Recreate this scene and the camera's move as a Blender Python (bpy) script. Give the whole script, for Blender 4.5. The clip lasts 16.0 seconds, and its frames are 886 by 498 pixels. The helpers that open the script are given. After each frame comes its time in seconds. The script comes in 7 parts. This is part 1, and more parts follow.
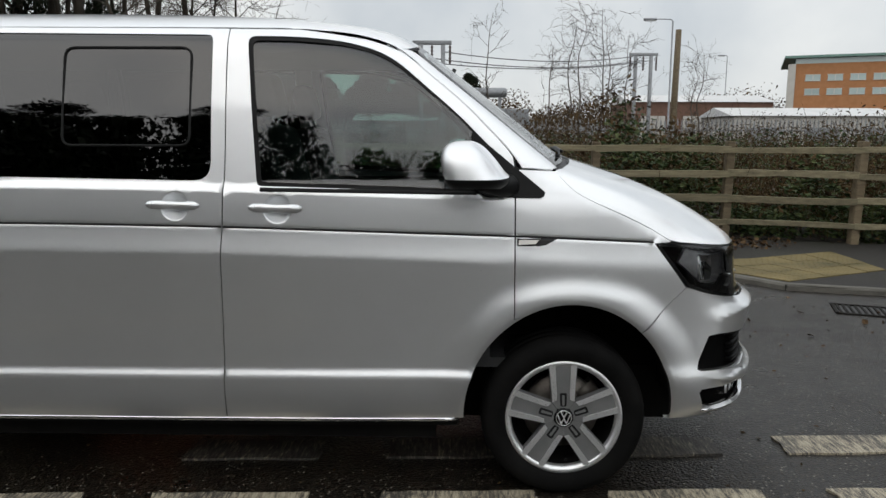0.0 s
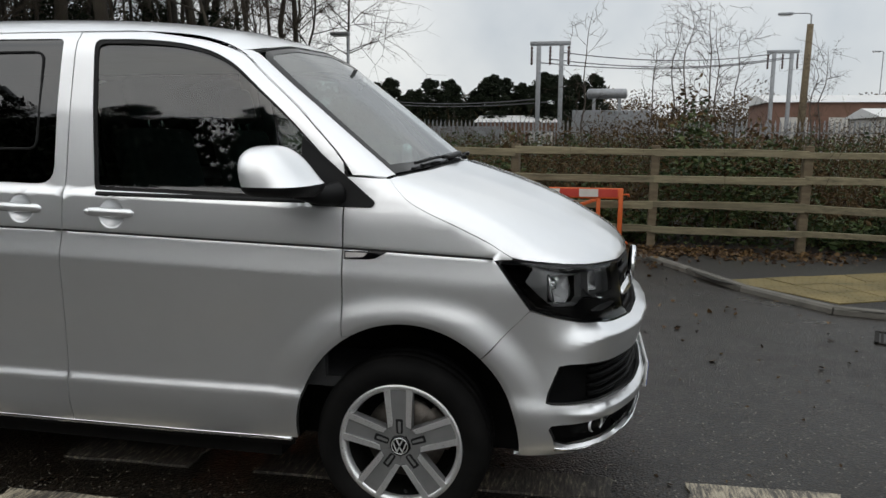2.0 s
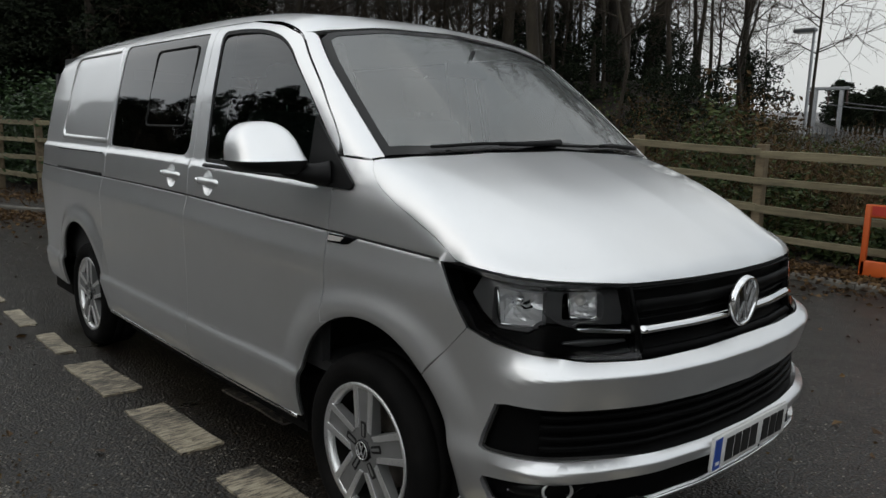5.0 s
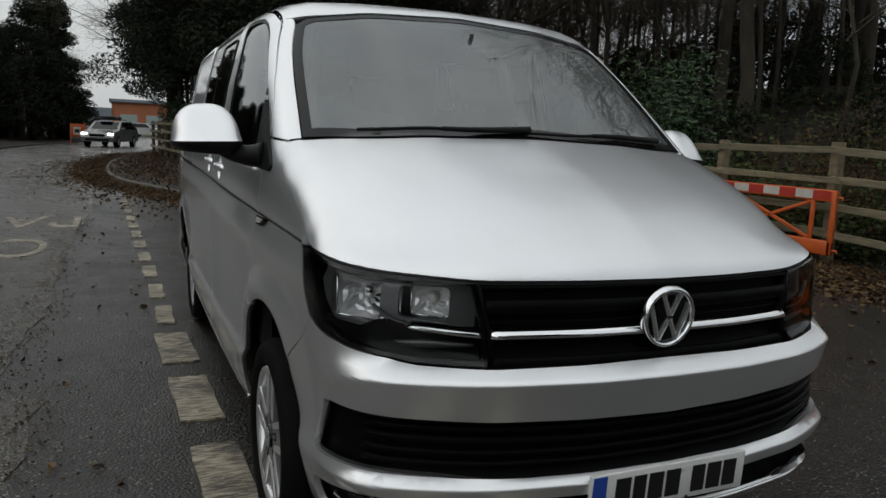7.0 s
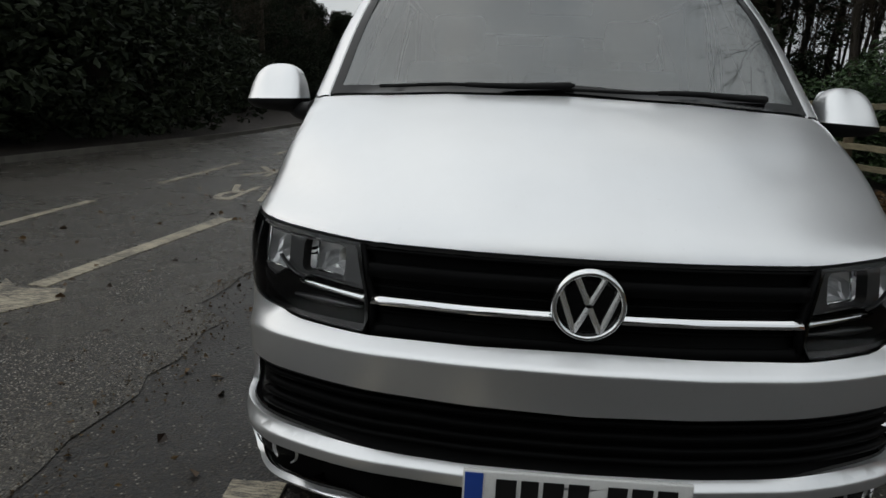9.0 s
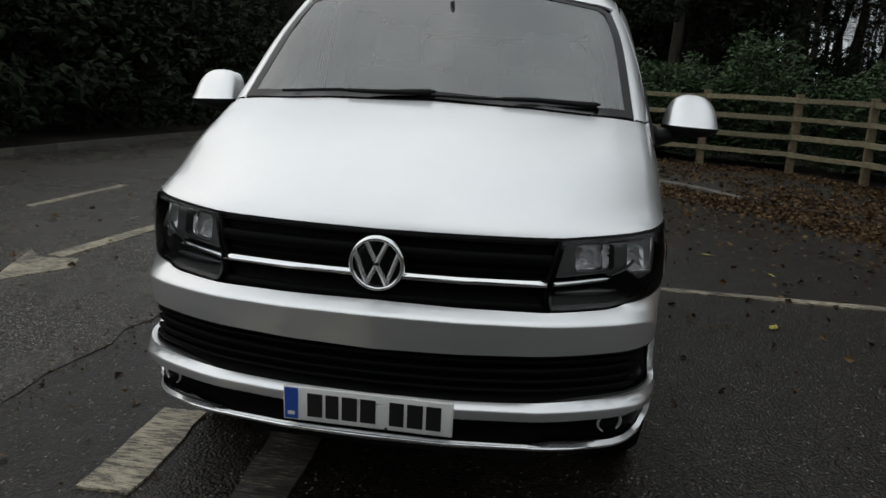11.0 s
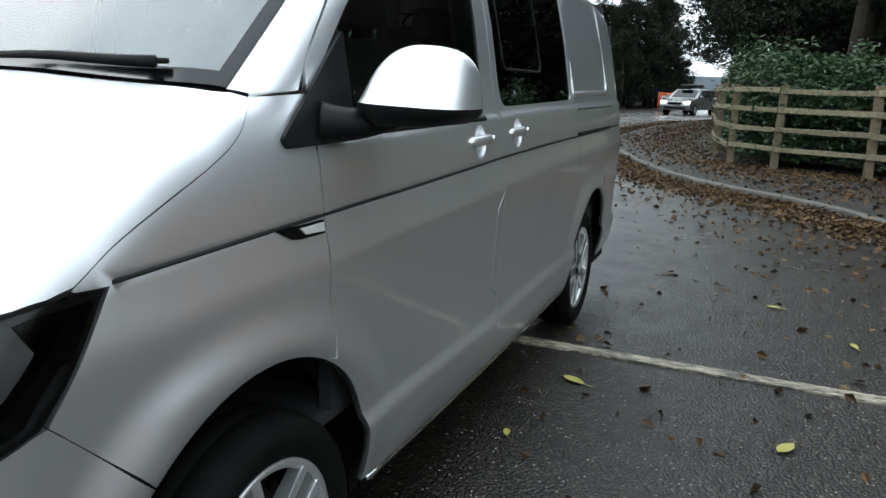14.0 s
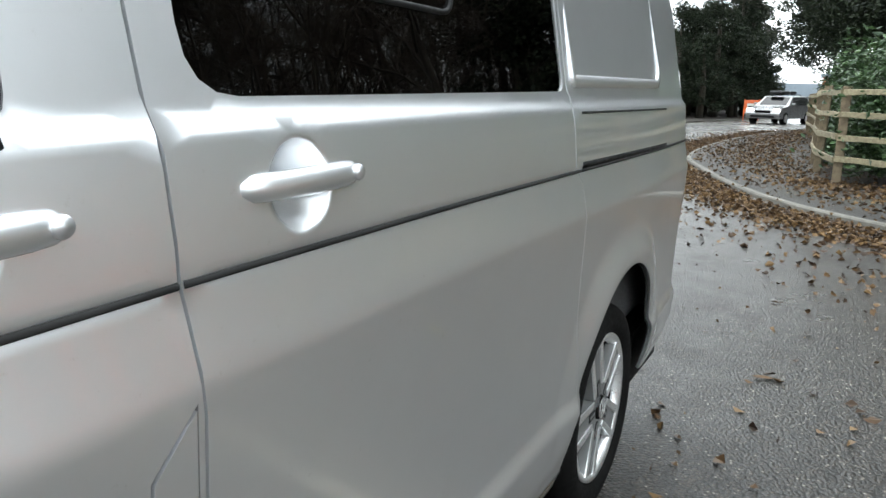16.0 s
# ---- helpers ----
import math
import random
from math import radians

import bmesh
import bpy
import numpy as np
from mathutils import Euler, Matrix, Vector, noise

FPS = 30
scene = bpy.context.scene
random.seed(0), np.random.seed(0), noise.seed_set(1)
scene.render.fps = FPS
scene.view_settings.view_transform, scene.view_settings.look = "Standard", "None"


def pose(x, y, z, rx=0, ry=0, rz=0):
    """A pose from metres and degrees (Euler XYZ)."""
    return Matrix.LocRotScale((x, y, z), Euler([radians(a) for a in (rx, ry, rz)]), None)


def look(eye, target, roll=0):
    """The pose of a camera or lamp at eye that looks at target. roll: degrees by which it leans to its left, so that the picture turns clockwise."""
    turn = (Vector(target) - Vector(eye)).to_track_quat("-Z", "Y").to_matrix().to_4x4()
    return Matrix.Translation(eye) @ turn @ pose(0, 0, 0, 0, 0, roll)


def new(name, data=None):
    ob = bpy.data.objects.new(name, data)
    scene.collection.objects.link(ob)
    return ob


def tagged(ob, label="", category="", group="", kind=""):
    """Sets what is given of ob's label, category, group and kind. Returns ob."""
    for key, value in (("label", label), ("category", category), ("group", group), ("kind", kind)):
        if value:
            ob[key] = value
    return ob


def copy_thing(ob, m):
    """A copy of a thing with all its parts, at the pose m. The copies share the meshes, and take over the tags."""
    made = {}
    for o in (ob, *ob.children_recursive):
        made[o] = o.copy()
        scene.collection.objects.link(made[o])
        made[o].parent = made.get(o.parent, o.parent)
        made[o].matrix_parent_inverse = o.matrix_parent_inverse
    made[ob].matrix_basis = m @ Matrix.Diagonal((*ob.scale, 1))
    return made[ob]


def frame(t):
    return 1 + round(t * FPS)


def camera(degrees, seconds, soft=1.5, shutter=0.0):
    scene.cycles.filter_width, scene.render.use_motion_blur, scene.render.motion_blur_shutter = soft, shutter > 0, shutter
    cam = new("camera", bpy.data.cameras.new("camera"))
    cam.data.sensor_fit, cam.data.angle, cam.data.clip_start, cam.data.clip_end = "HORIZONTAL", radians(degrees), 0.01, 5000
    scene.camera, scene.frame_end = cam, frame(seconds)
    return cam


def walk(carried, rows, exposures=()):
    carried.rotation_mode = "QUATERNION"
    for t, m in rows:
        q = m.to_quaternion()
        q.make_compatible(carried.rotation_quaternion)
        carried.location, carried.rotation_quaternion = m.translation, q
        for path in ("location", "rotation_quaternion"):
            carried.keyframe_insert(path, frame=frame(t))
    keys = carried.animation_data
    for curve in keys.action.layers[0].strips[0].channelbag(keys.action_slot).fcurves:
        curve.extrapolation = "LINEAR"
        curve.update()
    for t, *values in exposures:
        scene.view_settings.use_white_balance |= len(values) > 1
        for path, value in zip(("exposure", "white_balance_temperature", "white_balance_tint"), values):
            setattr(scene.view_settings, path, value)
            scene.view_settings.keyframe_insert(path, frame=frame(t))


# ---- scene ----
# ---------------------------------------------------------------- camera
cam = camera(62.8, 16.0)
PATH = [
    (0, (-0.446, -3.714, 1.461), (-0.478, -1.738, 1.154), 0.2),
    (0.5, (-0.126, -3.727, 1.484), (-0.203, -1.752, 1.181), 0.3),
    (1, (0.137, -3.591, 1.460), (0.055, -1.616, 1.158), 0.3),
    (1.5, (0.352, -3.483, 1.467), (0.258, -1.508, 1.167), 0.3),
    (2, (0.653, -3.397, 1.477), (0.269, -1.458, 1.173), 0.4),
    (2.5, (0.867, -3.269, 1.468), (0.219, -1.402, 1.157), 0.6),
    (3, (1.082, -3.094, 1.490), (0.317, -1.273, 1.179), 0.7),
    (3.5, (1.348, -2.934, 1.474), (0.314, -1.251, 1.158), 0.7),
    (3.7, (1.447, -2.872, 1.484), (0.31, -1.259, 1.161), 0.9),
    (5.8, (2.072, -1.931, 1.377), (0.482, -0.752, 1.088), 2.3),
    (6, (2.104, -1.843, 1.376), (0.471, -0.726, 1.086), 2.4),
    (6.5, (2.278, -1.621, 1.371), (0.546, -0.668, 1.073), 2.5),
    (7, (2.363, -1.343, 1.363), (0.558, -0.538, 1.060), 2.6),
    (7.5, (2.353, -1.091, 1.365), (0.471, -0.498, 1.034), 2.2),
    (8, (2.444, -0.797, 1.367), (0.483, -0.616, 1.017), 2.1),
    (8.5, (2.437, -0.478, 1.350), (0.481, -0.551, 0.939), 2.4),
    (9, (2.459, -0.248, 1.375), (0.509, -0.355, 0.946), 2.6),
    (9.2, (2.52, -0.142, 1.382), (0.571, -0.243, 0.946), 2.4),
    (11.3, (2.914, 0.599, 1.457), (0.987, 0.31, 1.008), 2.8),
    (11.5, (2.863, 0.696, 1.449), (0.937, 0.394, 1.004), 2.5),
    (12, (2.631, 0.933, 1.441), (0.71, 0.604, 0.993), 2.2),
    (12.5, (2.355, 1.259, 1.424), (0.453, 0.826, 0.985), 1.9),
    (13, (1.946, 1.46, 1.377), (0.059, 0.968, 0.930), 1.9),
    (13.5, (1.489, 1.657, 1.354), (-0.361, 1.04, 0.913), 1.8),
    (14, (1.122, 1.754, 1.366), (-0.676, 1.001, 0.919), 1.9),
    (14.5, (0.553, 1.789, 1.353), (-1.219, 0.974, 0.908), 1.9),
    (15, (0.084, 1.752, 1.338), (-1.658, 0.875, 0.895), 1.7),
    (15.5, (-0.404, 1.608, 1.321), (-2.134, 0.704, 0.882), 1.8),
    (16, (-0.883, 1.475, 1.299), (-2.596, 0.535, 0.873), 1.4),
]
EXPOSURES = [(0.0, 0.08, 6500, 10), (3.5, 0.0, 6500, 10), (6.0, -0.33, 6500, 9), (9.0, -0.42, 6500, 9), (12.5, -0.3, 6350, 8), (13.0, -0.1, 6150, 8), (13.5, 0.65, 5850, 3), (14.0, 1.05, 5900, 4), (14.5, 1.45, 6050, 6), (15.5, 1.95, 6200, 6), (16.0, 2.0, 6200, 6)]
walk(cam, [(t, look(eye, target, roll)) for t, eye, target, roll in PATH], EXPOSURES)

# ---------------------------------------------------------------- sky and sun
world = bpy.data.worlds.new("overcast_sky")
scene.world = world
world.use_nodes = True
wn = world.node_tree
sky = wn.nodes.new("ShaderNodeTexSky")
sky.sky_type, sky.sun_disc = "NISHITA", False
sky.sun_elevation, sky.sun_rotation = radians(40), radians(196)
sky.air_density, sky.dust_density = 1.0, 3.0
cloud_at = wn.nodes.new("ShaderNodeTexCoord")
cloud = wn.nodes.new("ShaderNodeTexNoise")
cloud.inputs["Scale"].default_value, cloud.inputs["Detail"].default_value = 3.0, 6
wn.links.new(cloud_at.outputs["Generated"], cloud.inputs["Vector"])
tone = wn.nodes.new("ShaderNodeValToRGB")
tone.color_ramp.elements[0].position, tone.color_ramp.elements[0].color = 0.35, (5.9, 6.35, 6.75, 1)
tone.color_ramp.elements[1].position, tone.color_ramp.elements[1].color = 0.65, (8.9, 9.05, 8.95, 1)
wn.links.new(cloud.outputs["Fac"], tone.inputs["Fac"])
veil = wn.nodes.new("ShaderNodeMix")
veil.data_type = "RGBA"
veil.inputs["Factor"].default_value = 0.9
wn.links.new(sky.outputs["Color"], veil.inputs[6])
wn.links.new(tone.outputs["Color"], veil.inputs[7])
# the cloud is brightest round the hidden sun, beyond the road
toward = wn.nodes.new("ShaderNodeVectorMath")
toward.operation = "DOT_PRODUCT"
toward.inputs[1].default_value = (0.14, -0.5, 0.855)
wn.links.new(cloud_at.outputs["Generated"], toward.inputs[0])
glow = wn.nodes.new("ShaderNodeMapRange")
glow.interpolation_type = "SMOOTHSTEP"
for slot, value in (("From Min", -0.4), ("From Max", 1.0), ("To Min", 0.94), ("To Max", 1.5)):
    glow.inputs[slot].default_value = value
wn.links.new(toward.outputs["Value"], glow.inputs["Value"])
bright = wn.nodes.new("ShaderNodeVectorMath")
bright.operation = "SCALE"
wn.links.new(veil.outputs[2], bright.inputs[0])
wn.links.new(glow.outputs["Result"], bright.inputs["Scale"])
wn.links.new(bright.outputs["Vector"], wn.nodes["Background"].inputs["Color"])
wn.nodes["Background"].inputs["Strength"].default_value = 0.1
sun_data = bpy.data.lights.new("sun", "SUN")
sun_data.energy, sun_data.angle, sun_data.color = 0.5, radians(175), (1.0, 0.97, 0.93)
sun = new("sun", sun_data)
sun.matrix_world = look((0, 0, 12), (-4, 14, 0))

# ---------------------------------------------------------------- helpers
from mathutils.geometry import delaunay_2d_cdt
rng = np.random.default_rng(7)


def thing(name, label, category, group="", kind="", at=(0, 0, 0), turn=0):
    ob = new(name)
    ob.matrix_world = pose(*at, 0, 0, turn)
    return tagged(ob, label, category, group, kind)


def mesh_of(name, verts, faces, material=None, normals=None, smooth=False):
    me = bpy.data.meshes.new(name)
    me.from_pydata(np.asarray(verts, float).tolist(), [], [list(map(int, f)) for f in faces] if not isinstance(faces, np.ndarray) else faces.tolist())
    if material is not None:
        me.materials.append(material)
    if smooth or normals is not None:
        me.polygons.foreach_set("use_smooth", [True] * len(me.polygons))
    if normals is not None:
        me.normals_split_custom_set_from_vertices(np.asarray(normals, float).tolist())
    me.update()
    return me


def part(name, data, material, parent, label="", smooth=True):
    """Links a bmesh or (verts, faces) or a mesh as one object under a thing or a part."""
    if isinstance(data, bmesh.types.BMesh):
        me = bpy.data.meshes.new(name)
        if smooth:
            for f in data.faces:
                f.smooth = True
        data.to_mesh(me)
        data.free()
        me.materials.append(material)
    elif isinstance(data, tuple):
        me = mesh_of(name, data[0], data[1], material, smooth=smooth)
    else:
        me = data
    ob = new(name, me)
    ob.parent = parent
    if label:
        ob["label"] = label
    return ob


def alone(name, data, material, label, category, group="", kind="", smooth=False):
    """A top-level thing of a single mesh."""
    return tagged(part(name, data, material, None, "", smooth), label, category, group, kind)


def join(*pieces):
    verts, faces = [], []
    for v, f in pieces:
        n = len(verts)
        verts.extend([tuple(p) for p in v])
        faces.extend([tuple(i + n for i in q) for q in f])
    return verts, faces


def moved(piece, m):
    return [tuple(m @ Vector(v)) for v in piece[0]], piece[1]


def block(x0, x1, y0, y1, z0, z1, bevel=0.0, seg=2):
    """A box, its edges rounded by bevel."""
    bm = bmesh.new()
    bmesh.ops.create_cube(bm, size=1)
    for v in bm.verts:
        v.co = Vector(((x0 + x1) / 2 + v.co.x * (x1 - x0), (y0 + y1) / 2 + v.co.y * (y1 - y0), (z0 + z1) / 2 + v.co.z * (z1 - z0)))
    if bevel:
        bmesh.ops.bevel(bm, geom=list(bm.edges), offset=bevel, segments=seg, profile=0.5, affect="EDGES")
    out = [tuple(v.co) for v in bm.verts], [tuple(v.index for v in f.verts) for f in bm.faces]
    bm.free()
    return out


def lathe(profile, n=48, start=0.0, sweep=math.tau):
    """Turns (radius, y) points round the y axis."""
    full = abs(sweep - math.tau) < 1e-6
    k, m = len(profile), n if full else n + 1
    verts = [(r * math.cos(start + sweep * i / n), y, r * math.sin(start + sweep * i / n)) for i in range(m) for r, y in profile]
    faces = [(i * k + j, i * k + j + 1, (i + 1) % m * k + j + 1, (i + 1) % m * k + j) for i in range(n) for j in range(k - 1)]
    return verts, faces


def tube(points, radii, n=8, cap=True):
    """A round bar along points, with a radius for each."""
    pts = [Vector(p) for p in points]
    if not hasattr(radii, "__len__"):
        radii = [radii] * len(pts)
    verts, faces, side = [], [], None
    for i, p in enumerate(pts):
        d = (pts[min(i + 1, len(pts) - 1)] - pts[max(i - 1, 0)]).normalized()
        if side is None:
            side = d.orthogonal().normalized()
        side = (side - d * side.dot(d)).normalized()
        up = d.cross(side)
        verts += [tuple(p + (side * math.cos(a) + up * math.sin(a)) * radii[i]) for a in (math.tau * j / n for j in range(n))]
    for i in range(len(pts) - 1):
        faces += [(i * n + j, i * n + (j + 1) % n, (i + 1) * n + (j + 1) % n, (i + 1) * n + j) for j in range(n)]
    if cap:
        faces += [tuple(range(n - 1, -1, -1)), tuple(range((len(pts) - 1) * n, len(pts) * n))]
    return verts, faces


def prism(outline, y0, y1, scale=1.0):
    """An outline in x, z drawn from y0 to y1; the far face may be scaled about its middle."""
    n = len(outline)
    c = np.mean(outline, 0)
    verts = [(p[0], y0, p[1]) for p in outline] + [(c[0] + (p[0] - c[0]) * scale, y1, c[1] + (p[1] - c[1]) * scale) for p in outline]
    faces = [tuple(range(n)), tuple(range(2 * n - 1, n - 1, -1))] + [(i, i + n, (i + 1) % n + n, (i + 1) % n) for i in range(n)]
    return verts, faces


def spline(points, n=8, closed=False):
    """A smooth line (Catmull-Rom) through points of any dimension."""
    p = np.array(points, float)
    k = len(p)
    out = []
    for i in range(k if closed else k - 1):
        a, b, c, d = (p[(i + j) % k] if closed else p[min(max(i + j, 0), k - 1)] for j in (-1, 0, 1, 2))
        for t in np.linspace(0, 1, n, endpoint=False):
            out.append(0.5 * (2 * b + (c - a) * t + (2 * a - 5 * b + 4 * c - d) * t**2 + (3 * b - a - 3 * c + d) * t**3))
    if not closed:
        out.append(p[-1])
    return [tuple(q) for q in out]


def rounded(points, radius, n=5):
    """A closed outline with its corners rounded; radius: one, or one a corner."""
    p = [np.array(q, float) for q in points]
    k, out = len(p), []
    for i in range(k):
        r = radius[i] if hasattr(radius, "__len__") else radius
        a, b, c = p[i - 1], p[i], p[(i + 1) % k]
        u, v = (a - b), (c - b)
        lu, lv = np.linalg.norm(u), np.linalg.norm(v)
        d = min(r, 0.45 * lu, 0.45 * lv)
        if d < 1e-4:
            out.append(tuple(b))
            continue
        s, e = b + u / lu * d, b + v / lv * d
        out += [tuple((1 - t) ** 2 * s + 2 * t * (1 - t) * b + t * t * e) for t in np.linspace(0, 1, n)]
    return out


def inside(points, poly):
    x, y = points[:, 0], points[:, 1]
    res = np.zeros(len(points), bool)
    q = np.array(poly)
    for (x0, y0), (x1, y1) in zip(q, np.roll(q, -1, 0)):
        if y0 != y1:
            res ^= ((y0 > y) != (y1 > y)) & (x < (x1 - x0) * (y - y0) / (y1 - y0) + x0)
    return res


def near_edge(points, loops):
    best = np.full(len(points), 1e9)
    for q in loops:
        a = np.array(q)
        for p0, p1 in zip(a, np.roll(a, -1, 0)):
            d = p1 - p0
            t = np.clip(((points - p0) @ d) / max(d @ d, 1e-12), 0, 1)
            best = np.minimum(best, np.hypot(*(points - p0 - t[:, None] * d).T))
    return best


def resample(loop, step):
    out, q = [], np.array(loop, float)
    for a, b in zip(q, np.roll(q, -1, 0)):
        n = max(1, int(math.ceil(np.linalg.norm(b - a) / step)))
        out += [tuple(a + (b - a) * i / n) for i in range(n)]
    return out


def fill(outline, holes=(), step=0.03, extra=()):
    """Triangles that fill a flat outline with holes: 2D points, triangles and the boundary loops as indices."""
    loops = [resample(q, step) for q in (outline, *holes)]
    lo, hi = np.min(outline, 0), np.max(outline, 0)
    gx, gy = np.meshgrid(np.arange(lo[0], hi[0], step), np.arange(lo[1], hi[1], step))
    pts = np.column_stack([gx.ravel(), gy.ravel()])
    if len(extra):
        ex = np.array(extra)
        ex = ex[np.all((ex > lo) & (ex < hi), 1)]
        cells = {(int(u), int(v)) for a, b in ((0, 0), (0.4, 0), (-0.4, 0), (0, 0.4), (0, -0.4)) for u, v in np.floor((ex - lo) / step + 0.5 + (a, b))}
        mine = np.floor((pts - lo) / step + 0.5).astype(int)
        pts = np.vstack([pts[[(u, v) not in cells for u, v in mine.tolist()]], ex])
    ok = inside(pts, outline)
    for h in holes:
        ok &= ~inside(pts, h)
    pts = pts[ok]
    pts = pts[near_edge(pts, (outline, *holes)) > step * 0.3]
    edge, loop_ids, n = [], [], 0
    for q in loops:
        ids = list(range(n, n + len(q)))
        loop_ids.append(ids)
        edge += [(ids[i], ids[(i + 1) % len(ids)]) for i in range(len(ids))]
        n += len(q)
    verts = [Vector(p) for q in loops for p in q] + [Vector(p) for p in pts]
    co, _, tris, orig, _, _ = delaunay_2d_cdt(verts, edge, [], 0, 1e-6)
    co = np.array([tuple(c) for c in co])
    tris = np.array([t for t in tris if len(t) == 3])
    mid = co[tris].mean(1)
    ok = inside(mid, loops[0])
    for h in loops[1:]:
        ok &= ~inside(mid, h)
    back = {}
    for i, o in enumerate(orig):
        for j in o:
            back[j] = i
    return co, tris[ok], [[back[i] for i in ids] for ids in loop_ids]

# ---------------------------------------------------------------- materials
def material(name, colour=(0.5, 0.5, 0.5), rough=0.5, metal=0.0, coat=0.0, coat_rough=0.03, spec=0.5):
    m = bpy.data.materials.new(name)
    m.use_nodes = True
    b = m.node_tree.nodes["Principled BSDF"]
    b.inputs["Base Color"].default_value = (*colour, 1)
    b.inputs["Roughness"].default_value = rough
    b.inputs["Metallic"].default_value = metal
    b.inputs["Coat Weight"].default_value = coat
    b.inputs["Coat Roughness"].default_value = coat_rough
    b.inputs["Specular IOR Level"].default_value = spec
    return m


class Nodes:
    """Short ways to add and link nodes of a material."""

    def __init__(self, m):
        self.t, self.n = m.node_tree, m.node_tree.nodes
        self.b = self.n.get("Principled BSDF")

    def add(self, kind, **values):
        node = self.n.new(kind)
        for k, v in values.items():
            node.inputs[k.replace("_", " ")].default_value = v
        return node

    def link(self, a, b):
        self.t.links.new(a, b)

    def coords(self, scale=(1, 1, 1), generated=False, obj=True):
        tc = self.n.new("ShaderNodeTexCoord")
        mp = self.n.new("ShaderNodeMapping")
        mp.inputs["Scale"].default_value = scale
        if obj:
            self.link(tc.outputs["Object"], mp.inputs["Vector"])
        else:
            geo = self.n.new("ShaderNodeNewGeometry")
            self.link(geo.outputs["Position"], mp.inputs["Vector"])
        return mp.outputs["Vector"]

    def noise(self, vec, scale, detail=4.0, rough=0.55, distort=0.0):
        n = self.add("ShaderNodeTexNoise", Scale=scale, Detail=detail, Roughness=rough, Distortion=distort)
        self.link(vec, n.inputs["Vector"])
        return n.outputs["Fac"]

    def voronoi(self, vec, scale, feature="F1", out="Distance"):
        n = self.add("ShaderNodeTexVoronoi", Scale=scale)
        n.feature = feature
        self.link(vec, n.inputs["Vector"])
        return n.outputs[out]

    def ramp(self, fac, stops, interp="LINEAR"):
        r = self.n.new("ShaderNodeValToRGB")
        r.color_ramp.interpolation = interp
        e = r.color_ramp.elements
        while len(e) < len(stops):
            e.new(0.5)
        for el, (p, c) in zip(e, stops):
            el.position = p
            el.color = (*c, 1) if hasattr(c, "__len__") else (c, c, c, 1)
        self.link(fac, r.inputs["Fac"])
        return r.outputs["Color"]

    def mix(self, fac, a, b, mode="MIX"):
        m = self.n.new("ShaderNodeMix")
        m.data_type, m.blend_type = "RGBA", mode
        for v, s in ((fac, m.inputs["Factor"]), (a, m.inputs[6]), (b, m.inputs[7])):
            if hasattr(v, "is_linked"):
                self.link(v, s)
            else:
                s.default_value = v if not hasattr(v, "__len__") else (*v, 1)
        return m.outputs[2]

    def math(self, op, a, b=0.5):
        m = self.n.new("ShaderNodeMath")
        m.operation = op
        for v, s in ((a, m.inputs[0]), (b, m.inputs[1])):
            if hasattr(v, "is_linked"):
                self.link(v, s)
            else:
                s.default_value = v
        return m.outputs[0]

    def bump(self, height, strength=0.3, dist=0.01):
        b = self.add("ShaderNodeBump", Strength=strength, Distance=dist)
        self.link(height, b.inputs["Height"])
        self.link(b.outputs["Normal"], self.b.inputs["Normal"])

    def set(self, name, out):
        self.link(out, self.b.inputs[name])


def grained(name, colours, scale=6.0, rough=0.7, fine=40.0, bump=0.2, dist=0.01, metal=0.0, stretch=(1, 1, 1), by_object=0.0, by_island=0.0, spec=0.5):
    """A surface of several tones mottled at two scales, with fine relief."""
    m = material(name, colours[0], rough, metal, spec=spec)
    k = Nodes(m)
    v = k.coords(stretch)
    big = k.noise(v, scale)
    small = k.noise(v, fine, 3)
    fac = k.math("ADD", k.math("MULTIPLY", big, 0.65), k.math("MULTIPLY", small, 0.35))
    n = len(colours)
    col = k.ramp(fac, [(0.32 + 0.36 * i / max(1, n - 1), c) for i, c in enumerate(colours)])
    if by_object:
        info = k.n.new("ShaderNodeObjectInfo")
        col = k.mix(1.0, col, k.ramp(info.outputs["Random"], [(0, 1 - by_object), (1, 1 + by_object)]), "MULTIPLY")
    if by_island:
        geo = k.n.new("ShaderNodeNewGeometry")
        col = k.mix(1.0, col, k.ramp(geo.outputs["Random Per Island"], [(0, 1 - by_island), (1, 1 + by_island)]), "MULTIPLY")
    k.set("Base Color", col)
    k.set("Roughness", k.ramp(small, [(0.3, max(0, rough - 0.12)), (0.7, min(1, rough + 0.12))]))
    if bump:
        k.bump(small, bump, dist)
    return m


def make_paint():
    m = material("silver_paint", (0.8, 0.8, 0.8), 0.4, 0.92, coat=1.0, coat_rough=0.03)
    k = Nodes(m)
    v = k.coords()
    flake = k.noise(v, 900, 2)
    dust = k.noise(v, 2.5, 5, 0.65)
    spots = k.noise(v, 55, 4, 0.7)
    film = k.mix(k.ramp(dust, [(0.35, 0.0), (0.75, 0.5)]), (0.84, 0.85, 0.86), (0.77, 0.775, 0.78))
    k.set("Base Color", k.mix(k.ramp(spots, [(0.66, 0.0), (0.8, 0.3)]), film, (0.5, 0.48, 0.44)))
    k.set("Roughness", k.ramp(flake, [(0.3, 0.36), (0.7, 0.44)]))
    k.set("Coat Roughness", k.ramp(dust, [(0.3, 0.015), (0.7, 0.07)]))
    return m


